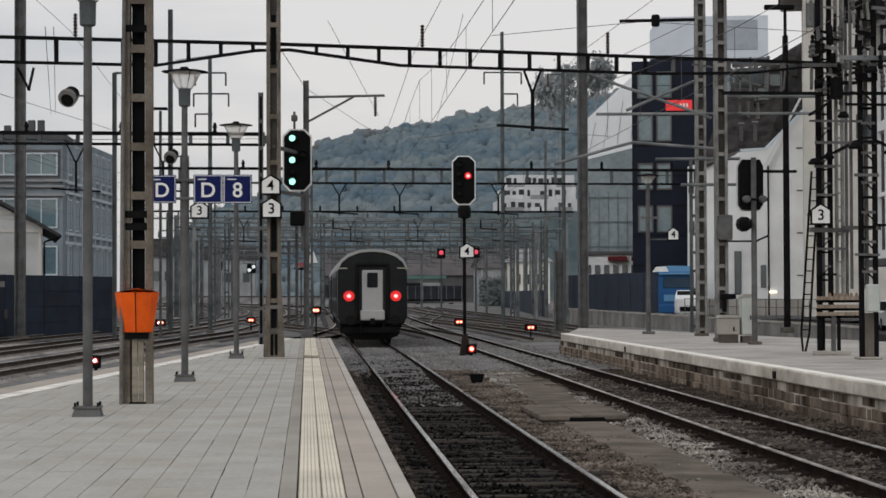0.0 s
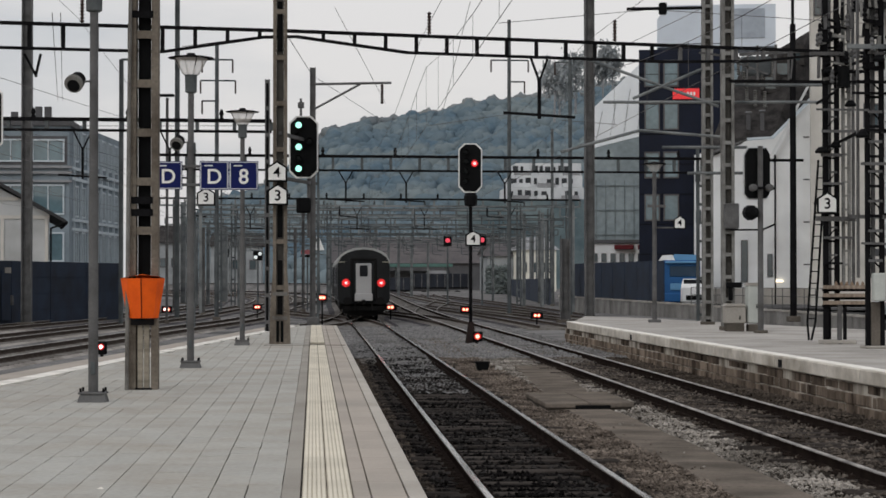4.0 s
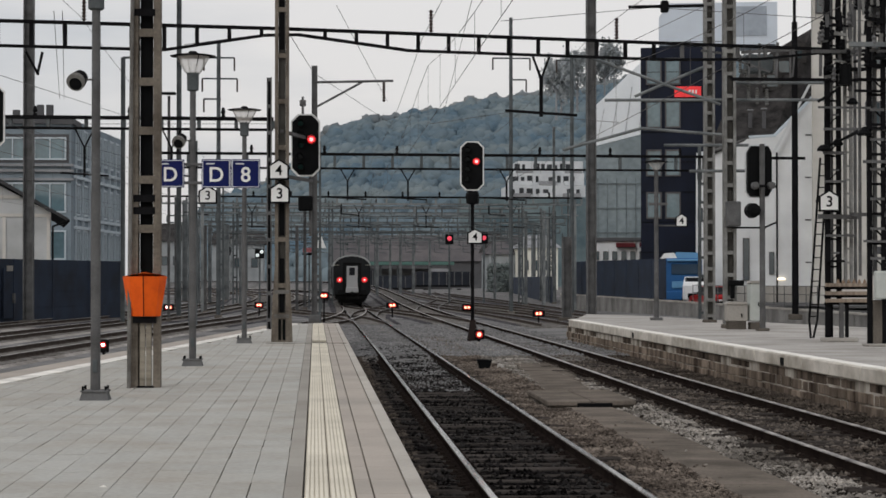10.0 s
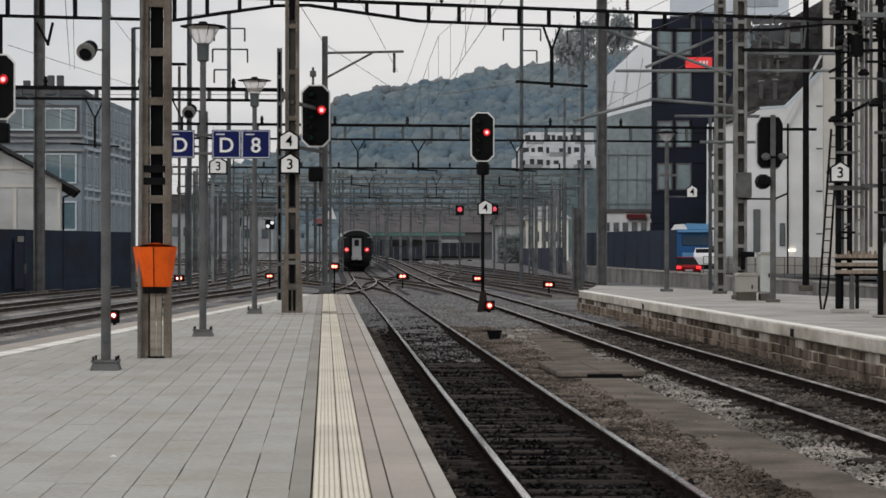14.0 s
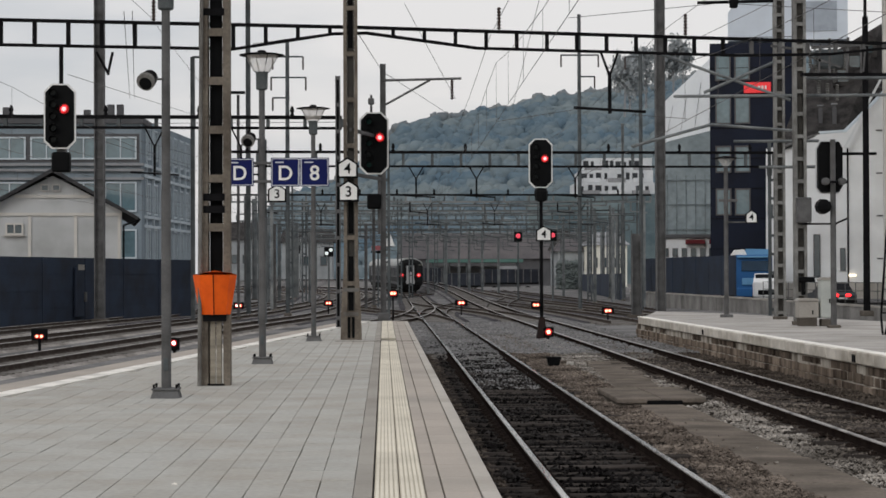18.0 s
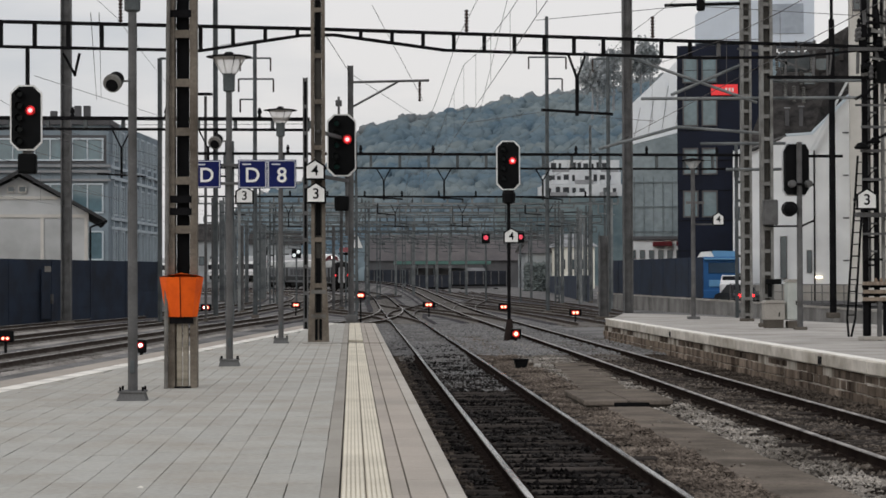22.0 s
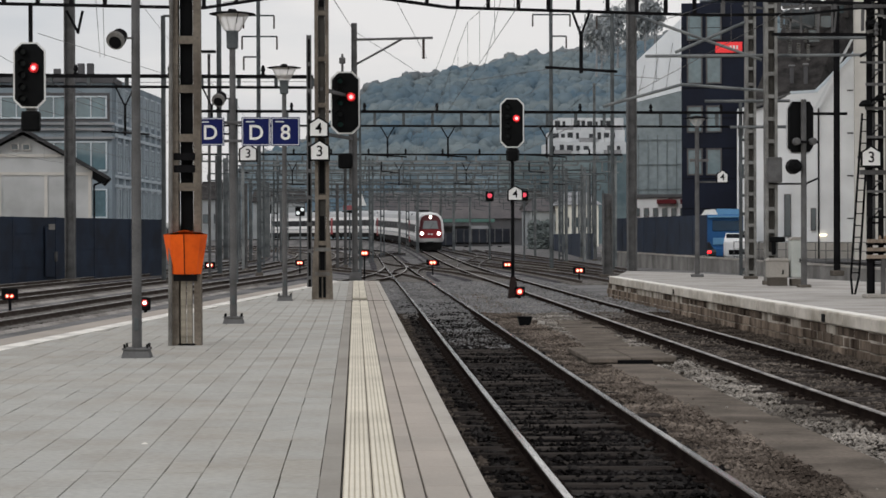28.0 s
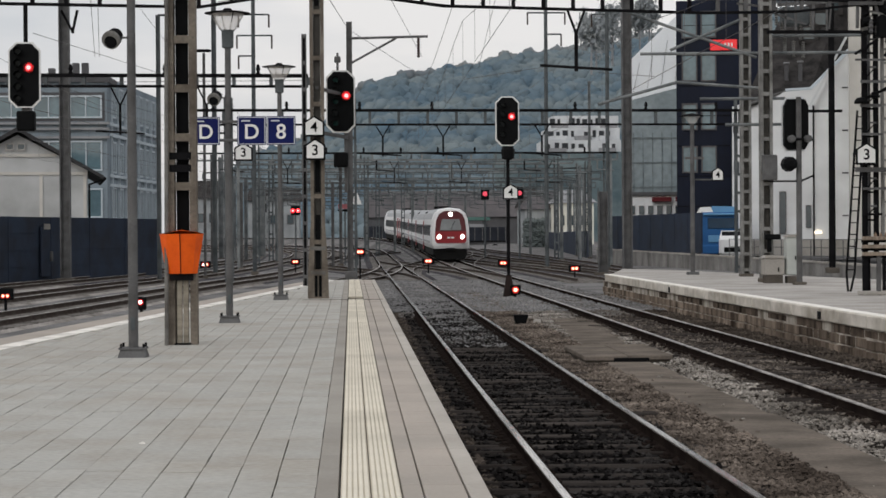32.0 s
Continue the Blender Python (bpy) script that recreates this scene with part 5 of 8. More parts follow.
crowns("woods", 10000, wood_places, (1.5, 3.7), M_WOOD, "autumn trees painted haze-blue covering the hillside", 11)
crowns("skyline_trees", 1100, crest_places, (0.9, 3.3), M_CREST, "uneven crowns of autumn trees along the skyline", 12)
bank_v = [Vector((30 + 1.1 * c, 400 + 2.3 * r + 0.5 * math.sin(c * 0.9 + r), GROUND - 1 + 20.6 * (r / 9) ** 0.8 + 0.5 * math.sin(c * 1.7 + r * 2.1) * (0 < r < 9))) for r in range(10) for c in range(32)]
bank_f = [(k, k + 1, k + 33, k + 32) for r in range(9) for k in range(r * 32, r * 32 + 31)]
slope = structure("slope", MB().add(bank_v, bank_f), mat("bushy_slope", (0.115, 0.145, 0.15), 0.95, 0, 0.3, 0.12, 0.6, 0.3, (0.06, 0.085, 0.095), spec=0.0), "grey-green bushy slope below the flats", "slope")
slope.data.shade_smooth()


# a loose tall tree on the shoulder of the hill
def tree(name, at, h, r, seed, material, label, n=900, leaf=0.5):
    rnd = random.Random(seed)
    th = thing(name, at, label, "tree")
    tr = MB().rod((0, 0, 0), (0.1, 0, h * 0.6), h * 0.02, h * 0.01)
    limbs = []
    for k in range(9):
        z = h * rnd.uniform(0.3, 0.7)
        a, q = rnd.uniform(0, 6.28), r * rnd.uniform(0.5, 0.9)
        tip = (q * math.cos(a), q * math.sin(a), z + h * rnd.uniform(0.08, 0.28))
        tr.rod((0.05, 0, z), tip, h * 0.008, h * 0.003)
        limbs.append(tip)
    part("trunk", tr, M_SLATE, th, "dark tapered trunk with limbs")
    cr = MB()
    for k in range(n):
        c = limbs[rnd.randrange(9)] if rnd.random() < 0.75 else (0, 0, h * 0.75)
        p = Vector((rnd.gauss(c[0], r * 0.24), rnd.gauss(c[1], r * 0.24), rnd.gauss(c[2], h * 0.09)))
        s = leaf * rnd.uniform(0.5, 1.2)
        m = Euler((rnd.uniform(0, 3), rnd.uniform(0, 3), rnd.uniform(0, 3))).to_matrix()
        cr.add([p + m @ Vector(q) * s for q in ((-1, -0.5, 0), (1, -0.6, 0.1), (0.8, 0.6, -0.1), (-0.7, 0.7, 0.15))], [(0, 1, 2, 3)])
    part("crown", cr, material, th, "sparse autumn crown")
    return th


# leaf colour is lightened and greyed to imitate distance haze
M_LEAF = mat("haze_tinted_leaves", (0.32, 0.34, 0.345), 0.9, 0, 0.15, 0.5, 4, 0, (0.23, 0.255, 0.27), 0.3)
for k, (x, y, zb, zt, rr) in enumerate((
    (58.2, 480, 40.5, 55.6, 3.4),
    (61.88, 500, 43.32, 57.56, 3.2),
    (68.6, 520, 46.0, 62.5, 3.8),
    (75.82, 520, 50.22, 63.28, 3.5),
    (81.37, 540, 52.09, 66.58, 3),
)):
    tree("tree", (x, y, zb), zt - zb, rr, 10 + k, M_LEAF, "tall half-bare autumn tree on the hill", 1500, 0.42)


# ---- gantries and masts ----
def lattice_mast(name, x, y, z0, z1, w, label, material=None, step=0.6, depth=None, base=True, web=None, first=0.25):
    """Two channels joined by battens on both faces."""
    material = material or M_OLDSTEEL
    th = thing(name, (x, y, z0), label, "mast", "catenary masts")
    h, dp, c = z1 - z0, depth or w * 0.7, w * 0.24
    for q in (-1, 1):
        a, b, e = q * w / 2, q * (w / 2 - c), q * (w / 2 - c * 0.3)
        ring = [(b, -dp / 2), (a, -dp / 2), (a, dp / 2), (b, dp / 2), (b, dp / 2 - 0.03), (e, dp / 2 - 0.03), (e, -dp / 2 + 0.03), (b, -dp / 2 + 0.03)]
        mb = MB().slab(ring if q > 0 else ring[::-1], 0, h)
        part("channel", mb, material, th)
    if web != "open":
        # added plate: the shade inside the mast is put into its dark colour
        part("web_plate", MB().box(0, 0, h / 2, w * 0.5, 0.02, h - 0.1), web or M_DARKSTEEL, th, "infill plate darkening the gap between the channels")
    k = first
    while k < h:
        part("batten", MB().box(0, -dp / 2 + 0.02, k, w * 0.6, 0.014, 0.11), material, th)
        part("batten", MB().box(0, dp / 2 - 0.02, k, w * 0.6, 0.014, 0.11), material, th)
        k += step
    if base:
        part("base_block", MB().box(0, 0, 0.06, w * 1.25, dp * 1.3, 0.12, 0.02), M_CONC2, th, "low concrete footing")
    return th


def plain_mast(name, x, y, z0, z1, w, label, material=None, round_=False):
    th = thing(name, (x, y, z0), label, "mast", "catenary masts")
    h = z1 - z0
    if round_:
        mb = MB().rod((0, 0, 0), (0, 0, h), w / 2, w * 0.42, 12)
    else:
        a, b, c = w * 0.5, w * 0.38, w * 0.05
        mb = MB().slab([(-a, -a), (-b, -a), (-b, -c), (b, -c), (b, -a), (a, -a), (a, a), (b, a), (b, c), (-b, c), (-b, a), (-a, a)], 0, h)
    part("shaft", mb, material or M_STEEL, th)
    part("foot", MB().box(0, 0, 0.12, w * 1.7, w * 1.7, 0.24, 0.03), M_CONC2, th)
    return th


def insulator(parent, p, h, r=0.07, material=None):
    """A ribbed insulator standing upwards (h > 0) or hanging."""
    prof, n = [(0.02, 0)], 7
    for k in range(n):
        prof += [(r * 0.5, h * (k + 0.1) / n), (r, h * (k + 0.5) / n), (r * 0.5, h * (k + 0.9) / n)]
    part("insulator", MB().lathe(prof + [(0.02, h)], p, 8), material or M_CERAMIC, parent, "ribbed insulator")


def drop_arm(parent, x, y, ztop, zlow, reach=0.5, material=None):
    """A hanging tripod with the registration arm that holds the contact wire."""
    m = material or M_DARKSTEEL
    zm = ztop - (ztop - zlow) * 0.42
    mb = MB().bar((x - reach, y, ztop), (x, y, zm), 0.055).bar((x + reach, y, ztop), (x, y, zm), 0.055)
    mb.bar((x, y, zm + 0.05), (x, y, zlow - 0.1), 0.085).bar((x - 0.9, y, zlow + 0.05), (x + 0.9, y, zlow - 0.06), 0.065)
    part("drop_arm", mb, m, parent, "hanging catenary support")


def portal(name, x0, x1, y0, y1, zt, depth, step, label, material, legs=(), drops=(), leg_w=0.4, slim=0.09):
    """A gantry beam of two chords and upright battens on its legs."""
    th = thing(name, (0, 0, 0), label, "gantry", "catenary gantries")
    yy = lambda x: y0 + (y1 - y0) * (x - x0) / (x1 - x0)
    part("top_chord", MB().bar((x0, yy(x0), zt), (x1, yy(x1), zt), 0.34, slim * 1.3), material, th)
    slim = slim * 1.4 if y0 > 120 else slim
    # past 120 m the steel is painted paler to imitate haze
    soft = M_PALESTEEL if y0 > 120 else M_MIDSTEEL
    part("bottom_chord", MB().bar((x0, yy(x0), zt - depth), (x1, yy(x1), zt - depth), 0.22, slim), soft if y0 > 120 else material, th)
    n = max(2, int((x1 - x0) / step))
    for k in range(1, 2 * n, 3 if y0 > 130 else 5):
        x = x0 + (x1 - x0) * (k + 0.3) / (2 * n)
        part("post_insulator", MB().lathe([(0.03, 0), (0.09, 0.08), (0.05, 0.16), (0.09, 0.24), (0.04, 0.42)], (x, yy(x), zt), 6), material, th)
    for k in range(n + 1):
        x = x0 + (x1 - x0) * k / n
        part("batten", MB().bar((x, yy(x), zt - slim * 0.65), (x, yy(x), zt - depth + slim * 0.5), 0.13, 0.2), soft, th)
        if y0 > 120 and k % 3 == 1:
            part("wire_hanger", MB().rod((x + 0.3, yy(x) - 0.05, zt - depth), (x + 0.3, yy(x) - 0.05, zt - depth - 0.7), 0.06).rod((x + 0.3, yy(x) - 0.05, zt - depth - 0.7), (x + 1.5, yy(x) - 0.05, zt - depth - 0.8), 0.04), material if k % 2 else M_PALESTEEL, th, "hanging wire support")
    for x in legs:
        mb = MB()
        for q in (-1, 1):
            mb.box(x + q * leg_w * 0.36, yy(x) + 0.2, (zt + 0.6 + GROUND) / 2, leg_w * 0.28, 0.3, zt + 0.6 - GROUND)
        for k in range(int(zt / 0.9)):
            mb.box(x, yy(x) + 0.05, 0.4 + k * 0.9, leg_w * 0.9, 0.02, 0.14)
        part("leg", mb, M_MIDSTEEL, th)
    for x in drops:
        drop_arm(th, x, yy(x) + 0.05, zt - depth, zt - 2.1, 0.35, material)
    return th


# first gantry: its beam narrows to a hinge over the platform leg
Y1 = lambda x: 48.0 + 0.245 * (x + 0.83) if x > -0.83 else 48.0 + 0.17 * (x + 0.83)
ZT = 8.06
g1 = thing("signal_gantry", (0, 0, 0), "dark riveted steel gantry beam across all tracks", "gantry", "catenary gantries")
part("top_chord", MB().bar((-26, Y1(-26), ZT), (-0.83, 48, ZT), 0.16, 0.07).bar((-0.83, 48, ZT), (15, Y1(15), ZT), 0.16, 0.07), M_DARKSTEEL, g1)
BOT = [(-26, ZT - 0.58), (-3.55, ZT - 0.58), (-1.2, ZT - 0.17), (-0.4, ZT - 0.13), (2.3, ZT - 0.42), (9.0, ZT - 0.42), (11.5, ZT - 0.32), (13.2, ZT - 0.10), (15, ZT - 0.10)]
mb = MB()
for (xa, za), (xb, zb) in zip(BOT, BOT[1:]):
    mb.bar((xa, Y1(xa), za), (xb, Y1(xb), zb), 0.16, 0.06)
part("bottom_chord", mb, M_DARKSTEEL, g1)


def bottom(x):
    for (xa, za), (xb, zb) in zip(BOT, BOT[1:]):
        if x <= xb:
            return za + (zb - za) * (x - xa) / (xb - xa)
    return BOT[-1][1]


x = -25.6
while x < 13.6:
    if ZT - bottom(x) > 0.15:
        part("batten", MB().bar((x, Y1(x), ZT - 0.03), (x, Y1(x), bottom(x) + 0.03), 0.09, 0.12), M_STEEL if x > 9.0 else M_DARKSTEEL, g1)
    x += 0.76
for xx in (-5.41, 2.84, 7.61):
    insulator(g1, (xx, Y1(xx), ZT + 0.05), 0.55, 0.06)
drop_arm(g1, 5.63, Y1(5.5), ZT - 0.42, 6.20, 0.22)

# dark colour stands in for shade between the channels
M_INFILL = mat("dark_gap_infill", (0.075, 0.071, 0.064), 0.8, 0, 0.25, 2.5, 30, 0.2)
leg2 = lattice_mast("platform_gantry_leg", -0.79, 47.95, P1, 10.6, 0.34, "weathered steel gantry leg of two battened channels", M_LEG, 1.1, None, False, M_INFILL)
# openings are black blocks; the darkness inside is their colour
for z, hh in ((0.92, 0.45), (1.65, 0.7), (3.0, 0.9), (7.6, 1.2)):
    part("opening", MB().box(0, -0.014, z, 0.11, 0.03, hh), M_BLACK, leg2, "black block for the dark opening between the channels")
for q in (-1, 1):
    part("opening", MB().box(q * 0.05, -0.125, 0.30, 0.065, 0.02, 0.5), M_BLACK, leg2, "black block for the dark opening between the channels")
    part("foot_stiffener", MB().prism([(q * 0.16, 0), (q * 0.255, 0), (q * 0.235, 0.7), (q * 0.165, 1.9)], -0.10, 0.10), M_LEG, leg2, "flared foot plate")
part("foot_web", MB().box(0, -0.10, 0.35, 0.20, 0.02, 0.7), M_LEG, leg2)
for z in (0.62, 1.2):
    part("tie_plate", MB().box(0, -0.12, z, 0.36, 0.02, 0.09), M_OLDSTEEL, leg2)
lattice_mast("slim_mast", -1.37, 60, GROUND, 8.10, 0.15, "slim grey steel mast beside the gantry leg", M_STEEL, 0.8)
leg1 = lattice_mast("orange_box_mast", -2.34, 27.99, P1, 8.5, 0.40, "weathered steel mast of two battened channels", M_LEG, 0.68, None, False, "open", 1.52)
# black bar added to darken the inside of the mast
part("centre_bar", MB().box(0.0, 0.02, 4.6, 0.175, 0.04, 6.1), M_BLACK, leg1, "black bar filling the dark gap between the channels")
for z in (2.45, 2.62, 5.2):
    part("clamp_plate", MB().box(-0.02, -0.13, z, 0.30, 0.03, 0.10), M_DARKSTEEL, leg1)
part("cable_pipe", MB().rod((-0.22, -0.22, -0.02), (-0.20, -0.20, 3.6), 0.028, None, 10).rod((-0.20, -0.20, 3.6), (-0.16, -0.16, 7.9), 0.026, None, 10), M_OLDSTEEL, leg1, "pale cable pipe")
for q in (-0.054, 0.054):
    part("inner_board", MB().box(q * 0.82, -0.10, 0.60, 0.078, 0.05, 1.16, 0.01), M_TIMBER, leg1, "pale timber board between the channels")
part("shoe", MB().box(0, -0.08, 0.012, 0.24, 0.12, 0.024), M_DARKSTEEL, leg1, "dark foot of the boards")

# orange box on the mast
obx = thing("orange_sand_box", (-2.35, 27.99, 1.54), "bright orange plastic box with a folded front, fixed to the mast", "box")
oh = 2.09 - 1.54
v = []
for z, hw, fy in ((0, 0.215, -0.30), (oh, 0.305, -0.42)):
    v += [(-hw, -0.14, z), (-hw * 0.62, fy + 0.08, z), (0.0, fy, z), (hw * 0.72, fy + 0.08, z), (hw, -0.14, z)]
top_peak = [(-0.305, -0.14, oh), (-0.19, -0.34, oh + 0.02), (0.0, -0.42, oh + 0.045), (0.22, -0.34, oh + 0.03), (0.305, -0.14, oh)]
part("body", MB().add(v, [(0, 5, 6, 1), (1, 6, 7, 2), (2, 7, 8, 3), (3, 8, 9, 4), (4, 9, 5, 0), (4, 3, 2, 1, 0)]), M_ORANGE, obx)
part("lid", MB().add(top_peak + [(0, -0.14, oh + 0.06)], [(0, 1, 2, 5), (2, 3, 4, 5), (4, 0, 5)]), M_ORANGE, obx, "orange peaked lid")
part("seam", MB().bar((0.0, -0.302, 0.0), (0.0, -0.424, oh), 0.012, 0.006), M_BLACK, obx, "dark fold line")
part("bracket", MB().box(0.0, -0.16, -0.05, 0.32, 0.06, 0.09), M_DARKSTEEL, obx)


# ---- platform lamps ----
def platform_lamp(x, y, horn, tall=1.0):
    th = thing("platform_lamp", (x, y, P1), "grey steel lamp post with a flat-topped glass lantern", "street lamp", "lamps along the platform")
    th.scale = (1, 1, tall)
    part("base_plate", MB().add([(-0.18, -0.18, 0), (0.18, -0.18, 0), (0.18, 0.18, 0), (-0.18, 0.18, 0), (-0.15, -0.15, 0.10), (0.15, -0.15, 0.10), (0.15, 0.15, 0.10), (-0.15, 0.15, 0.10)], [(3, 2, 1, 0), (4, 5, 6, 7), (0, 1, 5, 4), (1, 2, 6, 5), (2, 3, 7, 6), (3, 0, 4, 7)]).box(0, 0, 0.112, 0.34, 0.34, 0.024, 0.004), M_STEEL, th)
    for q, r in ((-1, -1), (1, -1), (1, 1), (-1, 1)):
        part("anchor_bolt", MB().rod((q * 0.14, r * 0.14, 0.11), (q * 0.14, r * 0.14, 0.175), 0.014), M_DARKSTEEL, th)
    part("pole", MB().rod((0, 0, 0.1), (0, 0, 2.6), 0.062, 0.06, 14).rod((0, 0, 2.6), (0, 0, 4.9), 0.056, 0.052, 14), M_STEEL, th)
    part("service_hatch", MB().box(0, -0.06, 0.42, 0.06, 0.02, 0.16, 0.006), M_MIDSTEEL, th)
    part("gear_housing", MB().lathe([(0.07, 4.86), (0.10, 4.88), (0.105, 5.16), (0.12, 5.18)], (0, 0, 0), 16), M_MIDSTEEL, th, "dark gear housing")
    part("glass_lantern", MB().lathe([(0.11, 5.18), (0.15, 5.20), (0.29, 5.47)], (0, 0, 0), 20), M_LAMPGLASS, th, "milky unlit glass cone")
    for k in range(4):
        a = k * 1.5708 + 0.4
        part("stay", MB().rod((0.12 * math.cos(a), 0.12 * math.sin(a), 5.18), (0.30 * math.cos(a), 0.30 * math.sin(a), 5.48), 0.008), M_DARKSTEEL, th)
    part("cap", MB().lathe([(0.39, 5.475), (0.40, 5.485), (0.30, 5.505), (0.10, 5.52), (0.06, 5.57), (0.01, 5.57)], (0, 0, 0), 24), M_DARKSTEEL, th, "flat dark cap")
    if horn:
        sp = thing("platform_speaker", (x - 0.24, y, horn), "round grey platform loudspeaker on a short arm", "loudspeaker", "loudspeakers on the lamp posts")
        sp.matrix_basis = pose(x - 0.22, y, horn, 28, 0, -14)
        sp.scale = (0.86, 0.86, 0.86)
        part("drum", MB().lathe([(0.06, 0.13), (0.11, 0.11), (0.125, 0.0), (0.125, -0.12), (0.105, -0.13)], (0, 0, 0), 18, "y"), M_DARKSTEEL, sp)
        part("grille", MB().lathe([(0.10, -0.131), (0.09, -0.14), (0.01, -0.142)], (0, 0, -0.01), 18, "y"), M_BLACK, sp, "dark front grille")
        part("hood", MB().lathe([(0.135, -0.07), (0.135, -0.13), (0.128, -0.135)], (0, 0, 0.012), 18, "y"), M_OLDSTEEL, sp, "pale hood rim")
        part("arm", MB().rod((0.11, 0, 0.0), (0.24, 0, 0.0), 0.016), M_STEEL, sp)
    return th


platform_lamp(-2.73, 25.14, 4.54)
platform_lamp(-2.12, 34.89, 4.46, 0.981)
platform_lamp(-1.66, 47.16, 0)


# ---- signs ----
def sign_board(x, y, z, s, text, cat="sign"):
    th = thing("platform_sign", (x, y, z), "dark blue square sign with a white " + text + " and thin white border", cat, "sector signs")
    part("plate", MB().box(0, 0, 0, s, 0.05, s, 0.008), M_BLUE, th)
    for q in (-1, 1):
        part("border", MB().box(q * s * 0.46, -0.028, 0, 0.012, 0.006, s * 0.93), M_FRAME, th)
        part("border", MB().box(0, -0.028, q * s * 0.46, s * 0.93, 0.006, 0.012), M_FRAME, th)
    part("text_bar", MB().box(-s * 0.2, -0.028, s * 0.34, s * 0.3, 0.006, s * 0.045), M_FRAME, th, "small unreadable line")
    letter(text, s * 0.72, M_WHITE, th, (0.0, -0.03, -s * 0.06))
    return th


SY = 34.89 - 0.12
sign_board(-2.50, SY, 3.88, 0.485, "D")
sign_board(-1.71, SY, 3.88, 0.50, "D")
sign_board(-1.20, SY, 3.88, 0.50, "8")
arms = thing("sign_bracket", (-2.12, SY + 0.06, 3.88), "grey clamps holding the signs to the lamp post", "bracket")
for z in (-0.16, 0.16):
    part("clamp", MB().box(0, 0, z, 0.36, 0.04, 0.05, 0.01), M_STEEL, arms)


def number_plate(x, y, z, w, h, text, group="track number plates"):
    """A white house-shaped plate with a black rim and a number."""
    th = thing("track_plate", (x, y, z), "white house-shaped track plate with a black " + text, "sign", group)
    shape = lambda k: [(-w / 2 * k, -h / 2 * k), (w / 2 * k, -h / 2 * k), (w / 2 * k, h * 0.2 * k), (0, h / 2 * k), (-w / 2 * k, h * 0.2 * k)]
    part("rim", MB().prism(shape(1.0), 0, 0.03), M_BLACK, th, "black rim")
    part("plate", MB().prism(shape(0.82), -0.006, 0.01), M_WHITE, th)
    letter(text, h * 0.68, M_BLACK, th, (0, -0.012, -h * 0.06))
    part("clamp", MB().box(0, 0.24, 0, w * 0.85, 0.44, 0.05), M_DARKSTEEL, th)
    return th


number_plate(-0.86, 47.62, 4.66, 0.49, 0.50, "4")
number_plate(-0.84, 47.62, 4.11, 0.49, 0.52, "3")
hung = number_plate(-5.03, 94.4, 6.03, 0.88, 0.87, "3")
part("hanger", MB().rod((0, 0.05, 0.2), (0, 0.3, 1.4), 0.04), M_DARKSTEEL, hung)
number_plate(5.58, 69.6, 3.55, 0.55, 0.55, "4")
number_plate(11.80, 45.25, 3.85, 0.49, 0.51, "3")
number_plate(12.87, 69.6, 4.12, 0.42, 0.48, "4")


# ---- light signals ----
def signal_head(name, x, y, z, w, h, label, lamps, group="main signals"):
    """A black signal board with a white rim and its lenses. lamps: (u, v, lit colour or None)."""
    th = thing(name, (x, y, z), label, "railway signal", group)
    c = w * 0.24
    oct_ = lambda k, c: [(-w / 2 * k + c, -h / 2 + (1 - k) * w / 2), (w / 2 * k - c, -h / 2 + (1 - k) * w / 2), (w / 2 * k, -h / 2 + (1 - k) * w / 2 + c), (w / 2 * k, h / 2 - (1 - k) * w / 2 - c), (w / 2 * k - c, h / 2 - (1 - k) * w / 2), (-w / 2 * k + c, h / 2 - (1 - k) * w / 2), (-w / 2 * k, h / 2 - (1 - k) * w / 2 - c), (-w / 2 * k, -h / 2 + (1 - k) * w / 2 + c)]
    part("rim", MB().prism(oct_(1.0, c), 0.0, 0.05), M_WHITE, th, "white rim")
    part("board", MB().prism(oct_(0.90, c * 0.95), -0.02, 0.03), M_BLACK, th)
    part("housing", MB().box(0, 0.2, 0, w * 0.7, 0.3, h * 0.85, 0.05), M_DARKSTEEL, th, "dark lamp housing")
    out = []
    for u, v, lit in lamps:
        px, pz = u * w, v * h
        part("hood", MB().lathe([(w * 0.115, -0.02), (w * 0.125, -0.16), (w * 0.118, -0.16), (w * 0.108, -0.03)], (px, 0, pz), 14, "y"), M_BLACK, th)
        part("lens", MB().lathe([(w * 0.105, -0.018), (w * 0.09, -0.032), (0.005, -0.036)], (px, 0, pz), 14, "y"), M_LENS_OFF if lit is not M_GREEN else M_LENS_GREEN, th, "unlit lens")
        if lit:
            lamp = part("lamp", MB().lathe([(w * 0.115, 0), (w * 0.10, -0.012), (0.005, -0.016)], (0, 0, 0), 14, "y"), lit, th, "glowing lamp", (px, -0.05, pz))
            # red lamps: glare and halo are modelled as discs of different emission
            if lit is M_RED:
                part("inner_glow", MB().lathe([(w * 0.09, -0.017), (w * 0.08, -0.021), (0.005, -0.022)], (0, 0, 0), 14, "y"), M_REDMID, lamp, "brighter disc of the lamp's glow")
                part("hot_core", MB().lathe([(w * 0.062, -0.023), (w * 0.05, -0.026), (0.005, -0.028)], (0, 0, 0), 14, "y"), M_REDCORE, lamp, "whitish disc for the lamp's glare")
                part("glowing_rim", MB().lathe([(w * 0.155, 0.0), (w * 0.145, -0.006), (0.005, -0.008)], (0, 0, 0), 14, "y"), M_HALO, lamp, "dim red disc imitating the lamp's halo")
            out.append(lamp)
    return th, out


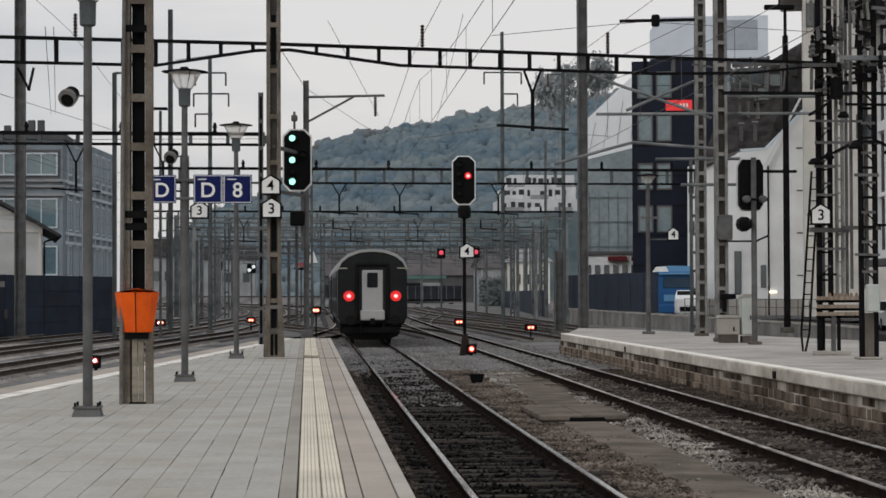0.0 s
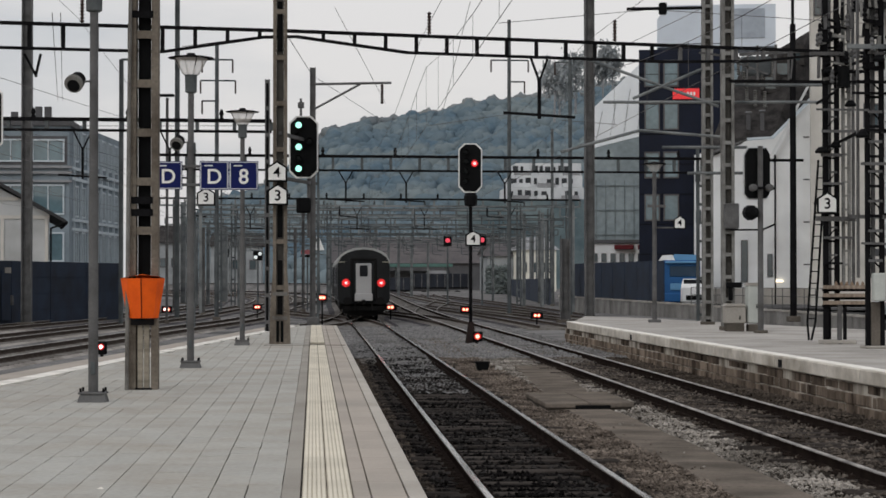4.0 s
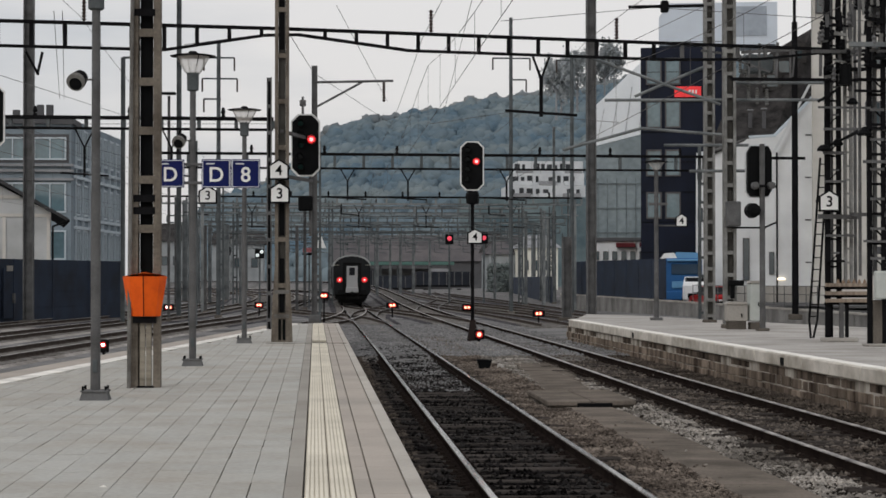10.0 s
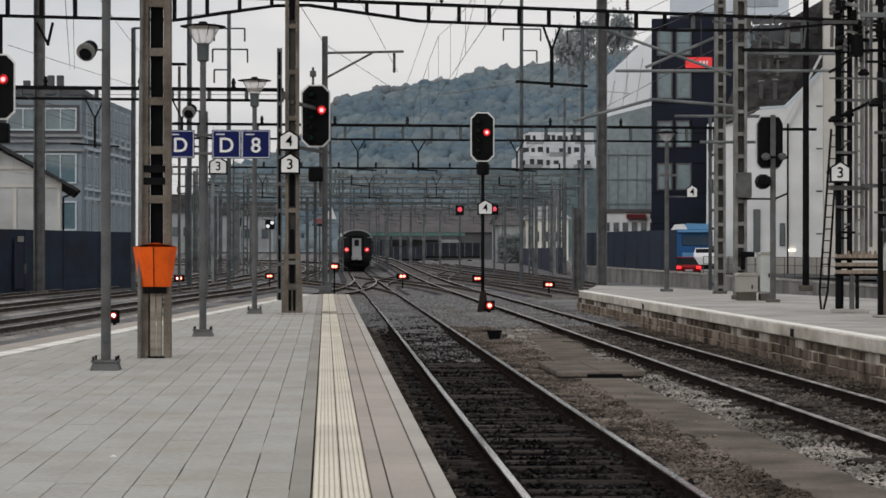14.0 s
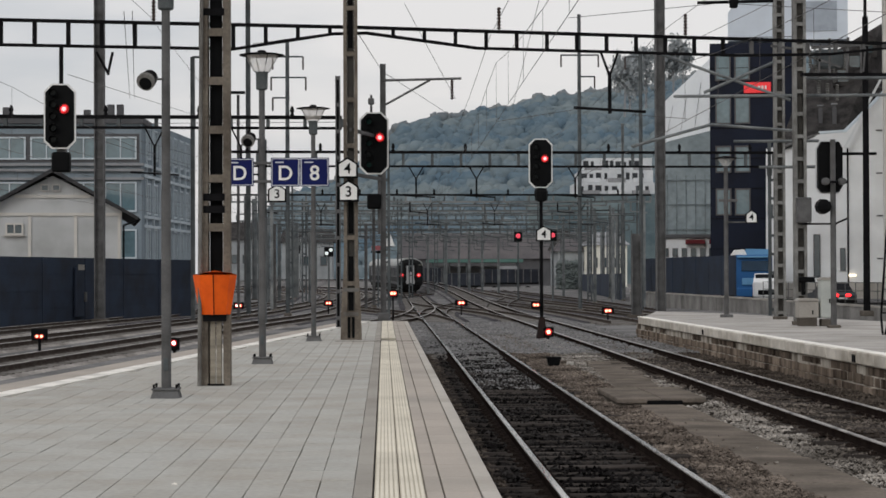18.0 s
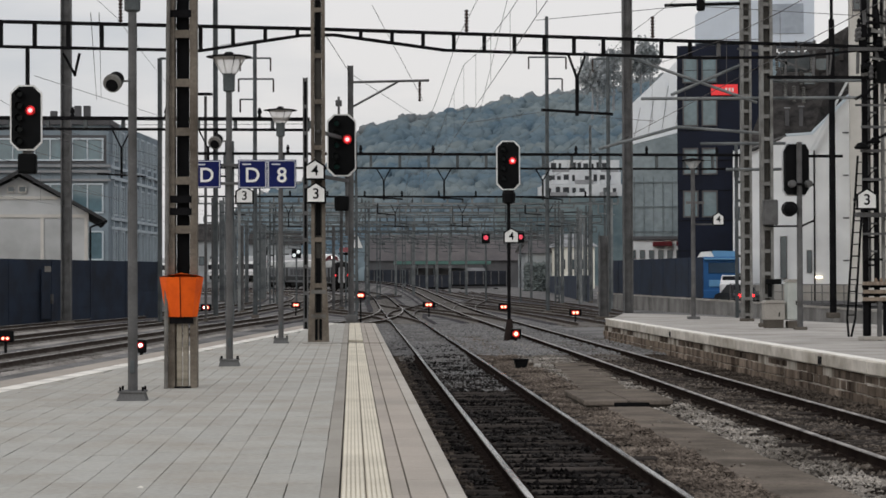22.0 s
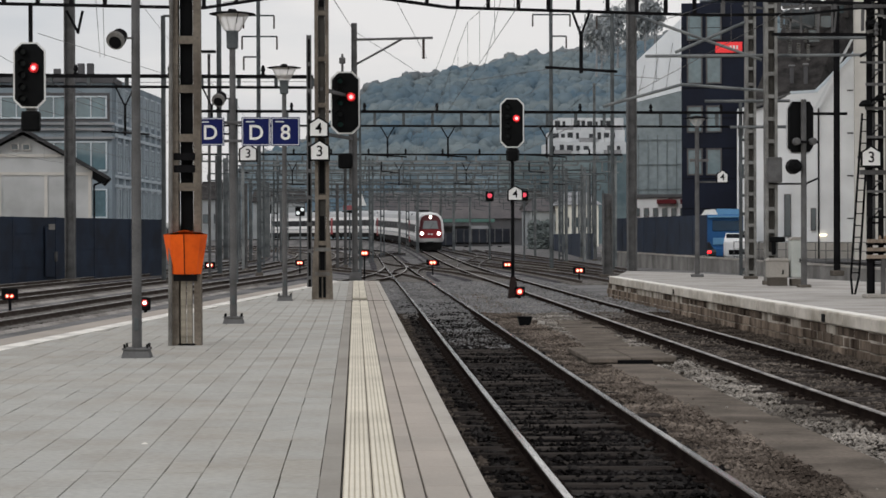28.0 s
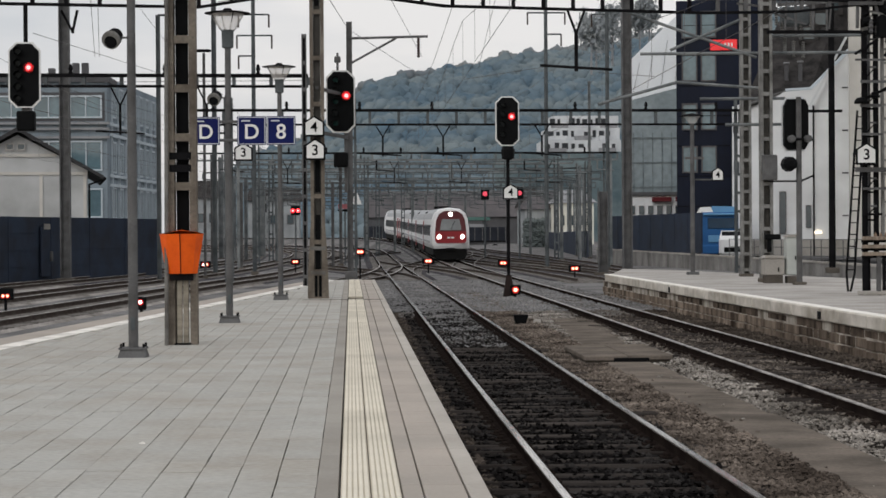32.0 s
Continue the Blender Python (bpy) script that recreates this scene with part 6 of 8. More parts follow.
SIX = [(-0.2, 0.36), (-0.2, 0.18), (-0.2, 0.0), (-0.2, -0.18), (-0.2, -0.36), (0.2, 0.1)]
_, lamps_a = signal_head("main_signal", -0.24, 50, 5.40, 0.73, 1.56, "tall black white-rimmed main signal turning from green to red", [(-0.17, 0.35, M_GREEN), (-0.17, 0.0, M_GREEN), (-0.17, -0.345, M_GREEN), (-0.2, 0.17, None), (-0.2, -0.18, None), (0.2, 0.09, M_RED)])
signal_head("main_signal", 5.47, 69.5, 6.00, 0.83, 1.72, "tall black main signal with a white rim showing red", [(-0.2, 0.33, None), (-0.2, 0.14, None), (-0.2, -0.06, None), (-0.2, -0.26, None), (0.18, 0.09, M_RED)])
signal_head("main_signal", -7.53, 46.7, 5.82, 0.74, 1.52, "tall black main signal hung from the gantry, showing red", [(u, v, None) for u, v in SIX[:5]] + [(0.14, 0.11, M_RED)])
hang = thing("signal_hanger", (-7.52, 46.85, 0), "steel rod and box hanging the signal from the gantry beam", "bracket")
part("rod", MB().rod((0, 0, 6.59), (0, 0, 7.5), 0.05), M_DARKSTEEL, hang)
part("lower_box", MB().box(0, 0, 4.76, 0.42, 0.3, 0.46, 0.04), M_BLACK, hang, "black box signal under the board")
part("joint", MB().box(0, 0, 4.99, 0.2, 0.12, 0.24), M_STEEL, hang)
# mast and bracket behind the first signal
mast_a = plain_mast("bracket_mast", -0.02, 72, GROUND, 9.74, 0.21, "grey steel mast with a cantilever bracket", M_STEEL)
bz, tip = 9.14 - GROUND, 2.81 - -0.02
part("bracket_tube", MB().rod((0, 0, bz), (tip, -0.2, bz + 0.05), 0.045), M_STEEL, mast_a)
part("bracket_stay", MB().rod((0.1, 0, 8.27 - GROUND), (tip * 0.6, -0.1, bz), 0.04), M_STEEL, mast_a)
part("black_boot", MB().box(0, -0.02, 0.30, 0.30, 0.34, 0.60, 0.04).box(0.06, -0.2, 0.46, 0.22, 0.1, 0.16, 0.03), M_BLACK, mast_a, "black painted foot")
part("terminal_box", MB().box(0, -0.02, 0.80, 0.42, 0.36, 0.38, 0.03), M_STEEL, mast_a, "grey terminal box")
insulator(mast_a, (tip * 0.88, -0.18, 8.43 - GROUND), 9.14 - 8.43, 0.07)
sup = thing("signal_support", (-0.24, 50.3, 0), "steel stay and black box below the main signal", "bracket")
part("box", MB().box(0.0, -0.1, 3.95, 0.36, 0.3, 0.38, 0.04), M_BLACK, sup, "black box signal")
part("upright", MB().box(0.12, 0.15, 4.24, 0.07, 0.07, 2.2, 0.01), M_STEEL, sup)
part("beam_to_leg", MB().bar((-0.55, -2.4, 4.53), (0.15, 0.15, 4.53), 0.08).bar((-0.55, -2.4, 5.59), (0.1, 0.2, 5.59), 0.08), M_STEEL, sup)
part("top_number_post", MB().rod((-0.07, 0.1, 6.18), (-0.07, 0.1, 6.65), 0.03).box(-0.07, 0.05, 6.48, 0.16, 0.05, 0.16, 0.02), M_STEEL, sup)
# mast of the second signal
mast_b = thing("signal_mast", (5.50, 69.63, GROUND), "dark slim signal mast on a tapered foot", "mast")
mh = 5.01 - GROUND
part("pole", MB().rod((0, 0.1, 0.3), (0, 0.1, mh + 1.2), 0.06), M_DARKSTEEL, mast_b)
part("foot", MB().add([(-0.2, -0.12, 0), (0.2, -0.12, 0), (0.2, 0.3, 0), (-0.2, 0.3, 0), (-0.08, 0.02, 0.85), (0.1, 0.02, 0.85), (0.1, 0.2, 0.85), (-0.08, 0.2, 0.85)], [(0, 1, 5, 4), (1, 2, 6, 5), (2, 3, 7, 6), (3, 0, 4, 7), (4, 5, 6, 7), (3, 2, 1, 0)]), mat("dark_brown_paint", (0.030, 0.021, 0.019), 0.85, 0, 0.3), mast_b, "dark brown tapered foot")
part("funnel", MB().lathe([(0.10, mh - 0.35), (0.22, mh - 0.30), (0.24, mh + 0.0), (0.18, mh + 0.12), (0.1, mh + 0.15)], (0, 0.05, 0), 8), M_BLACK, mast_b, "black round box under the signal")


def dwarf(x, y, z, w, h, spots, label, base=True):
    """A small ground signal: black box with glowing spots (offset x, z, size, material)."""
    th = thing("ground_signal", (x, y, z), label, "ground signal", "ground signals")
    part("box", MB().box(0, 0.08, 0, w, 0.16, h, 0.03), M_BLACK, th)
    for sx, sz, r, m in spots:
        r, sx = r * 0.60, sx * 0.72
        # wider dim disc imitates the glow round the lamp
        part("lens_rim", MB().lathe([(r * 1.7, 0.0), (r * 1.6, -0.012), (0.005, -0.014)], (sx, 0, sz), 12, "y"), M_HALO, th, "dim red disc imitating the lamp's halo")
        part("lamp", MB().lathe([(r, 0.0), (r * 0.9, -0.02), (0.005, -0.03)], (sx, 0, sz), 12, "y"), m, th, "glowing lamp")
    if base:
        low = z - h / 2 - GROUND
        part("post", MB().box(0, 0.1, -h / 2 - low / 2, 0.08, 0.08, max(0.05, low)), M_DARKSTEEL, th)
    return th


dwarf(0.45, 100.00, 1.23, 0.50, 0.36, [(-0.10, 0.0, 0.12, M_WARM), (0.10, 0.0, 0.12, M_WARM)], "black ground signal with a warm lamp")
dwarf(4.56, 118.00, 0.51, 0.75, 0.32, [(-0.13, 0, 0.13, M_WARM), (0.13, 0, 0.13, M_WARM)], "low black ground signal with two warm lamps")
dwarf(5.29, 69.50, 1.06, 0.34, 0.26, [(-0.07, 0, 0.07, M_WARM), (0.08, 0, 0.07, M_WARM)], "black ground signal on the signal mast", False)
dwarf(5.72, 69.40, 0.12, 0.36, 0.34, [(-0.01, 0.0, 0.12, M_WARM)], "ground signal with a warm lamp by the mast foot")
dwarf(11.23, 100.00, 0.32, 0.62, 0.34, [(-0.12, 0, 0.11, M_WARM), (0.12, 0, 0.11, M_WARM)], "low black ground signal with two warm lamps")
dwarf(-8.35, 115.00, 0.44, 0.6, 0.4, [(-0.12, 0, 0.12, M_HEAD), (0.12, 0, 0.12, M_WARM)], "black ground signal with white lamps")
dwarf(-3.34, 120.00, 0.50, 0.55, 0.36, [(-0.11, 0, 0.11, M_WARM), (0.11, 0, 0.11, M_WARM)], "black ground signal with a warm lamp")
dwarf(-5.44, 52.00, 0.33, 0.26, 0.34, [(-0.02, 0.03, 0.08, M_HEAD)], "black ground signal with a white lamp")
dwarf(-10.64, 62.00, 0.32, 0.5, 0.36, [(-0.09, -0.06, 0.07, M_WARM), (0.1, -0.06, 0.07, M_WARM)], "black ground signal with two warm lamps")
for x, y, z in ((11.78, 175.00, 5.62), (14.82, 175.00, 5.67)):
    th = thing("far_signal", (x, y, z), "distant signal showing a red light", "railway signal", "far signals")
    part("board", MB().box(0, 0.1, 0, 0.72, 0.12, 1.0, 0.05), M_BLACK, th)
    part("lamp", MB().lathe([(0.21, 0.02), (0.17, -0.02), (0.005, -0.03)], (0, 0, 0), 12, "y"), M_REDDOT, th, "glowing lamp")
    part("post", MB().rod((0, 0.2, GROUND - z), (0, 0.2, 0.4), 0.08), M_MIDSTEEL, th)
for x, y, z in ((-8.65, 200.00, 4.86),):
    th = thing("far_signal", (x, y, z), "distant signal with a faint red light", "railway signal", "far signals")
    part("board", MB().box(0, 0.1, 0, 0.5, 0.12, 0.9, 0.05), M_BLACK, th)
    part("lamp", MB().lathe([(0.11, 0.02), (0.09, -0.02), (0.005, -0.03)], (0, 0, 0.1), 12, "y"), M_REDDOT, th, "faint red lamp")
    part("post", MB().rod((0, 0.2, GROUND - z), (0, 0.2, 0.4), 0.07), M_MIDSTEEL, th)
shunt = thing("shunting_signal", (-3.86, 140, 3.83), "black shunting signal on a post, two white lamps changing to red", "railway signal")
part("board", MB().box(0, 0.06, 0, 0.66, 0.14, 0.66, 0.06), M_BLACK, shunt)
M_LUNAR = glow("lunar_white_lamp", (0.92, 1.0, 1.0), 0.40)
shunt_white = [part("white_lamp", MB().lathe([(0.125, 0.0), (0.11, -0.02), (0.005, -0.03)], (0, 0, 0), 14, "y"), M_LUNAR, shunt, "white lamp", (x, -0.012, z)) for x, z in ((-0.15, -0.11), (0.15, 0.13))]
shunt_red = [part("red_lamp", MB().lathe([(0.15, 0.0), (0.13, -0.02), (0.005, -0.03)], (0, 0, 0), 14, "y"), M_RED, shunt, "red lamp", (x, 0.06, -0.02)) for x in (-0.18, 0.18)]
shunt_red += [part("red_lamp_core", MB().lathe([(0.07, 0.0), (0.005, -0.01)], (0, 0, 0), 10, "y"), M_REDCORE, shunt, "pale disc for the red lamp's glare", (x, 0.06, -0.02)) for x in (-0.18, 0.18)]
part("post", MB().rod((0, 0.14, GROUND - 3.83), (0, 0.14, 0.3), 0.06), M_MIDSTEEL, shunt)
pink = thing("stop_board", (-0.53, 150, 4.17), "faded red board over a dark arrow on a post", "sign")
part("board", MB().box(0, 0, 0.06, 0.78, 0.06, 0.34, 0.02), mat("faded_red_enamel", (0.36, 0.12, 0.13), 0.6), pink)
part("arrow", MB().prism([(-0.45, -0.2), (0.3, -0.14), (0.5, -0.24), (0.3, -0.34), (-0.45, -0.28)], -0.02, 0.04), M_BLACK, pink, "dark arrow")
part("post", MB().rod((0.1, 0.1, GROUND - 4.17), (0.1, 0.1, 0.3), 0.06), M_MIDSTEEL, pink)
wcone = thing("white_marker", (0.38, 150, GROUND), "white pointed marker on a post beside the track", "marker")
part("board", MB().add([(-0.2, 0, 4.6), (0.45, 0, 4.6), (-0.1, 0, 6.0), (-0.2, 0.06, 4.6), (0.45, 0.06, 4.6), (-0.1, 0.06, 6.0)], [(0, 1, 2), (5, 4, 3), (0, 3, 4, 1), (1, 4, 5, 2), (2, 5, 3, 0)]), M_WHITE, wcone)
part("post", MB().rod((0.1, 0.1, 0), (0.0, 0.1, 5.0), 0.07), M_MIDSTEEL, wcone)

# ---- further gantries into the distance ----
def gantry(name, x0, x1, y, top, depth, legs, drops, label, material=None, step=1.3):
    return portal(name, x0, x1, y, y + 0.06 * (x1 - x0), top, depth, step, label, material or M_DARKSTEEL, legs, drops, 0.42)


gantry("yard_gantry", -18.10, -1.56, 74, 8.04, 0.40, (-17.70, ), (-8.52, -5.33, ), "dark steel gantry over the yard tracks")
gantry("cross_gantry", -7.38, 18.96, 95, 8.02, 0.68, (-5.78, 0.08, 18.94, ), (1.55, 4.45, 9.23, ), "dark steel gantry across the station throat", None, 1.35)
gantry("cross_gantry", -10.83, 19.28, 142, 7.92, 0.5, (-6.66, 0.24, 18.47, ), (-4.47, 3.12, 7.95, 14.21, ), "dark steel gantry across the station throat", None, 1.7)
# farther gantries get greyer steel, with distance haze put into the colour
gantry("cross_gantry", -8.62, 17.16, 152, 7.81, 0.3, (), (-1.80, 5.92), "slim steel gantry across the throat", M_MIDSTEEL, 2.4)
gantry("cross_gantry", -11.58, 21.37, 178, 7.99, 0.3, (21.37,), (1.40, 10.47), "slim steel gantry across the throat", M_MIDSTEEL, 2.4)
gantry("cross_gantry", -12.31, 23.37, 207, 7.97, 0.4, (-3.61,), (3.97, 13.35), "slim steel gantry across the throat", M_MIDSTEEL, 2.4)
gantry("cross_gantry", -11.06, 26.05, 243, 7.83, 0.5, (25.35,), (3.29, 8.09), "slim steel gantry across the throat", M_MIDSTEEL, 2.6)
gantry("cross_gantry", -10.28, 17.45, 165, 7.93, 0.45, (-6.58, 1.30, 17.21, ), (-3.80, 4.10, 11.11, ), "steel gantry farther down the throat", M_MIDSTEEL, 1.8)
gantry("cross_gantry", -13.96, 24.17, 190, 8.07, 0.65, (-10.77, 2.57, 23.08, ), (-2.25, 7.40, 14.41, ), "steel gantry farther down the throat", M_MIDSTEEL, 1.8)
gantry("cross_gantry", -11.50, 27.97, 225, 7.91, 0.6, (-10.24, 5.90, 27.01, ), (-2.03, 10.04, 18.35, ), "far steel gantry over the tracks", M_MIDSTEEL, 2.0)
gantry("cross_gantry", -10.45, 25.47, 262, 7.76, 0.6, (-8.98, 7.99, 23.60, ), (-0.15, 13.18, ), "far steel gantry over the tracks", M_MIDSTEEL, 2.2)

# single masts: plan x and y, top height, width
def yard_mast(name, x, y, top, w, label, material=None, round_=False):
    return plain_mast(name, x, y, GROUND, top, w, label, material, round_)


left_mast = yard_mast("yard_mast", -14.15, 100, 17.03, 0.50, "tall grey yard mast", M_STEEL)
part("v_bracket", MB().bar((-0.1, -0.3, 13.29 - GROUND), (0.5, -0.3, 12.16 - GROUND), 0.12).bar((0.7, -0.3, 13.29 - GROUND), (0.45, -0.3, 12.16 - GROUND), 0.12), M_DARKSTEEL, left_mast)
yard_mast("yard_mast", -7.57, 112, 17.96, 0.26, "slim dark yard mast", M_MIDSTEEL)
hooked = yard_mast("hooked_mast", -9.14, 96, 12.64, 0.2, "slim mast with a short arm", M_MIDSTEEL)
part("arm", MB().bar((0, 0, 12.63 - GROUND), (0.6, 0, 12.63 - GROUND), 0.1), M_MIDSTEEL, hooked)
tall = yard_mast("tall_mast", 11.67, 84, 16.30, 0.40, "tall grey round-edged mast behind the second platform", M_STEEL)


def pole_line(x, y, top, arms, label):
    th = yard_mast("feeder_pole", x, y, top, 0.26, label, M_MIDSTEEL, True)
    for z, xa, xb in arms:
        cross = part("cross_arm", MB().bar((xa - x, 0, z - GROUND), (xb - x, 0, z - GROUND), 0.09), M_MIDSTEEL, th)
        for e in (xa - x, xb - x):
            if abs(e) > 0.3:
                part("hanger", MB().rod((e, 0, z - GROUND), (e, 0, z - GROUND - 0.75), 0.05), M_CERAMIC, cross)
    return th


pole_line(12.29, 125, 18.50, [(15.94, 11.15, 13.50), (14.59, 12.29, 13.26)], "tall feeder pole with cross arms")
pole_line(-5.52, 115, 15.75, [(14.75, -6.36, -4.62), (13.55, -6.45, -4.46), (12.38, -6.36, -5.39)], "tall feeder pole with cross arms")
pole_line(15.50, 120, 15.48, [(15.28, 14.58, 15.61)], "feeder pole with a short cross arm")
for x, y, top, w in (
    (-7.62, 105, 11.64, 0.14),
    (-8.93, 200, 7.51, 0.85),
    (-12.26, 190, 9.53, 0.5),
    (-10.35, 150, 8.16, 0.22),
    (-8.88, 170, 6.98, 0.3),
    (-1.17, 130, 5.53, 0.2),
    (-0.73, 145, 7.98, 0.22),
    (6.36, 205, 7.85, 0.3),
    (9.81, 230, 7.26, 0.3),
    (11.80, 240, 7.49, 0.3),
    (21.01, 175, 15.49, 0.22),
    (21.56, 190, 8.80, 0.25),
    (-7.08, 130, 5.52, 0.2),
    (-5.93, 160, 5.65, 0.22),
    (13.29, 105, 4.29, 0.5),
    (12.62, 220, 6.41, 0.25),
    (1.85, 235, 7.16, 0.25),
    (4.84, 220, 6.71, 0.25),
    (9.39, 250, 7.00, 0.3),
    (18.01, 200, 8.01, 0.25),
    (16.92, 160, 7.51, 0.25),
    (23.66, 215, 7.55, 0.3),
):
    # masts from 160 m on use the paler steel as painted haze
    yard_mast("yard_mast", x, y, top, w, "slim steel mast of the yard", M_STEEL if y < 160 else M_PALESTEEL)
yl = thing("yard_lamp_head", (-7.62, 105, 11.74), "flat yard lamp head on a slim mast", "lamp")
part("head", MB().box(0, -0.2, 0, 0.75, 0.5, 0.12, 0.02), M_DARKSTEEL, yl)

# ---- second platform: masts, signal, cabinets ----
lattice_mast("lattice_mast", 13.14, 66, P2 - 0.02, 12.2, 0.34, "weathered lattice mast of the second platform", M_PALEMAST, 0.52, 0.3, True, M_INFILL)
mr2 = lattice_mast("lattice_mast", 12.21, 58.31, P2, 12.0, 0.36, "weathered lattice mast with a switch box", M_PALEMAST, 0.66, 0.30, True, M_INFILL)
part("switch_box", MB().box(0.05, -0.3, 3.96 - P2, 0.42, 0.25, 0.74, 0.03), M_STEEL, mr2, "weathered grey switch box")
base2 = mr2.matrix_basis.translation.copy()
part("drive_box", MB().box(12.32 - base2.x, -0.35, 1.93 - P2, 0.46, 0.22, 0.16, 0.03).box(12.32 - base2.x - 0.1, -0.35, 1.93 - P2 - 0.25, 0.12, 0.12, 0.4, 0.02), M_BLACK, mr2, "black switch drive box")
for pa, pb in (
    ((8.61, 59.00, 7.38), (15.52, 59.00, 7.42)),
    ((12.26, 59.00, 7.91), (15.52, 59.00, 7.93)),
    ((11.15, 59.00, 5.27), (12.94, 59.00, 5.28)),
    ((10.39, 59.00, 6.04), (12.94, 59.00, 6.05)),
    ((7.96, 59.00, 8.72), (12.09, 59.00, 7.27)),
    ((9.51, 59.00, 7.49), (11.58, 59.00, 8.38)),
    ((7.34, 59.00, 5.89), (9.71, 59.00, 6.54)),
    ((9.71, 59.00, 6.54), (12.26, 59.00, 6.35)),
):
    part("steel_tube", MB().rod(Vector(pa) - base2, Vector(pb) - base2, 0.045), M_PALESTEEL, mr2)
for p in ((12.76, 59.30, 8.25), (12.93, 59.30, 7.86), (13.27, 59.30, 8.25), (13.48, 59.30, 7.81), (13.79, 59.30, 8.20), (13.01, 59.30, 7.40), (13.27, 59.30, 7.30), (13.56, 59.30, 7.27)):
    insulator(mr2, Vector(p) - base2, 0.5, 0.07, M_PALEMAST)
part("transformer", MB().box(*(Vector((13.35, 59.50, 8.53)) - base2), 0.8, 0.6, 0.55, 0.05), M_MIDSTEEL, mr2, "grey transformer box")

for xa, za, xb, zb, w in ((12.87, 8.86, 12.80, 7.85, 0.05), (13.14, 9.03, 13.14, 7.88, 0.06), (13.69, 9.06, 13.64, 8.01, 0.07), (14.07, 8.89, 14.07, 7.95, 0.05), (14.20, 8.76, 14.13, 8.05, 0.05), (12.60, 8.76, 14.65, 8.89, 0.09), (12.73, 8.45, 13.45, 8.18, 0.05), (12.43, 8.56, 12.94, 8.32, 0.05), (11.40, 8.81, 12.60, 8.66, 0.06)):
    part("frame_bar", MB().bar((xa - base2.x, 0.1, za - P2), (xb - base2.x, 0.1, zb - P2), w), M_STEEL, mr2)
SE = -P2  # heights below are counted from the platform
sig_e = thing("back_signal", (12.46, 55.08, P2), "back of a black light signal on a grey mast", "railway signal")
part("mast", MB().rod((0, 0, 0), (0, 0, SE + 5.82), 0.085, 0.075, 12), M_STEEL, sig_e)
part("head", MB().prism([(-0.38, SE + 4.50), (-0.28, SE + 4.37), (0.2, SE + 4.37), (0.3, SE + 4.54), (0.3, SE + 5.58), (0.2, SE + 5.77), (-0.28, SE + 5.77), (-0.38, SE + 5.58)], 0.1, 0.3), M_BLACK, sig_e)
part("rim", MB().prism([(-0.42, SE + 4.49), (-0.3, SE + 4.33), (0.22, SE + 4.33), (0.34, SE + 4.52), (0.34, SE + 5.59), (0.22, SE + 5.82), (-0.3, SE + 5.82), (-0.42, SE + 5.59)], 0.3, 0.33), M_FRAME, sig_e)
part("step_bracket", MB().rod((-0.3, -0.12, SE + 4.65), (0.38, -0.12, SE + 4.63), 0.035), M_DARKSTEEL, sig_e)
for q in (-0.24, 0.22):
    part("lamp_drum", MB().lathe([(0.06, -0.16), (0.10, -0.14), (0.105, 0.06), (0.05, 0.1)], (q, -0.14, SE + 4.65), 12, "y"), M_STEEL, sig_e, "grey round lamp drum")
part("small_signal", MB().lathe([(0.08, -0.3), (0.2, -0.2), (0.22, 0.1), (0.1, 0.2)], (-0.28, 0, SE + 3.96), 10, "y"), M_BLACK, sig_e)
part("arm", MB().bar((-0.85, 0, SE + 3.48), (0.1, 0, SE + 3.48), 0.05).bar((0.05, 0, SE + 3.48), (0.42, 0, SE + 3.64), 0.05), M_DARKSTEEL, sig_e)
part("base_plate", MB().box(0, 0, 0.04, 0.34, 0.34, 0.08, 0.02), M_CONC2, sig_e)
for x, w, h, lab in ((12.12, 0.60, 0.72, "low grey cable cabinet with a sloped lid"), (12.66, 0.36, 1.32, "tall pale grey relay cabinet"),):
    cab = thing("relay_cabinet", (x, 57.0, P2), lab, "cabinet", "cabinets on the second platform")
    part("plinth", MB().box(0, 0, 0.2 if h < 1 else 0.1, w * 0.86, 0.36, 0.4 if h < 1 else 0.2, 0.01), M_CONC2, cab)
    part("body", MB().box(0, 0, h / 2 + 0.12, w, 0.42, h - 0.24, 0.025), M_CONC if h < 1 else M_CABINET, cab)
    part("lid", MB().prism([(-w / 2 - 0.03, h), (w / 2 + 0.03, h), (w / 2 - 0.06, h + 0.08), (-w / 2 + 0.06, h + 0.08)], -0.24, 0.24), M_CONC, cab, "sloped lid")
    part("handle", MB().box(w * 0.2, -0.225, h * 0.55, 0.03, 0.03, 0.12), M_DARKSTEEL, cab)
# lamp and plate at the platform's far end
lr = thing("platform_lamp", (11.98, 69.65, P2), "grey steel lamp post carrying a track plate", "street lamp", "lamps along the platform")
part("pole", MB().rod((0, 0, 0), (0, 0, 5.3), 0.085, 0.07, 12), M_STEEL, lr)
part("base_plate", MB().box(0, 0, 0.05, 0.4, 0.4, 0.1, 0.02), M_STEEL, lr)
part("glass_lantern", MB().lathe([(0.1, 5.3), (0.3, 5.55)], (0, 0, 0), 16), M_LAMPGLASS, lr, "milky unlit glass cone")
part("cap", MB().lathe([(0.40, 5.55), (0.41, 5.58), (0.02, 5.66)], (0, 0, 0), 18), M_DARKSTEEL, lr, "flat dark cap")
part("plate_arm", MB().bar((0, 0, 3.93 - P2), (0.98, 0, 3.93 - P2), 0.05), M_STEEL, lr)
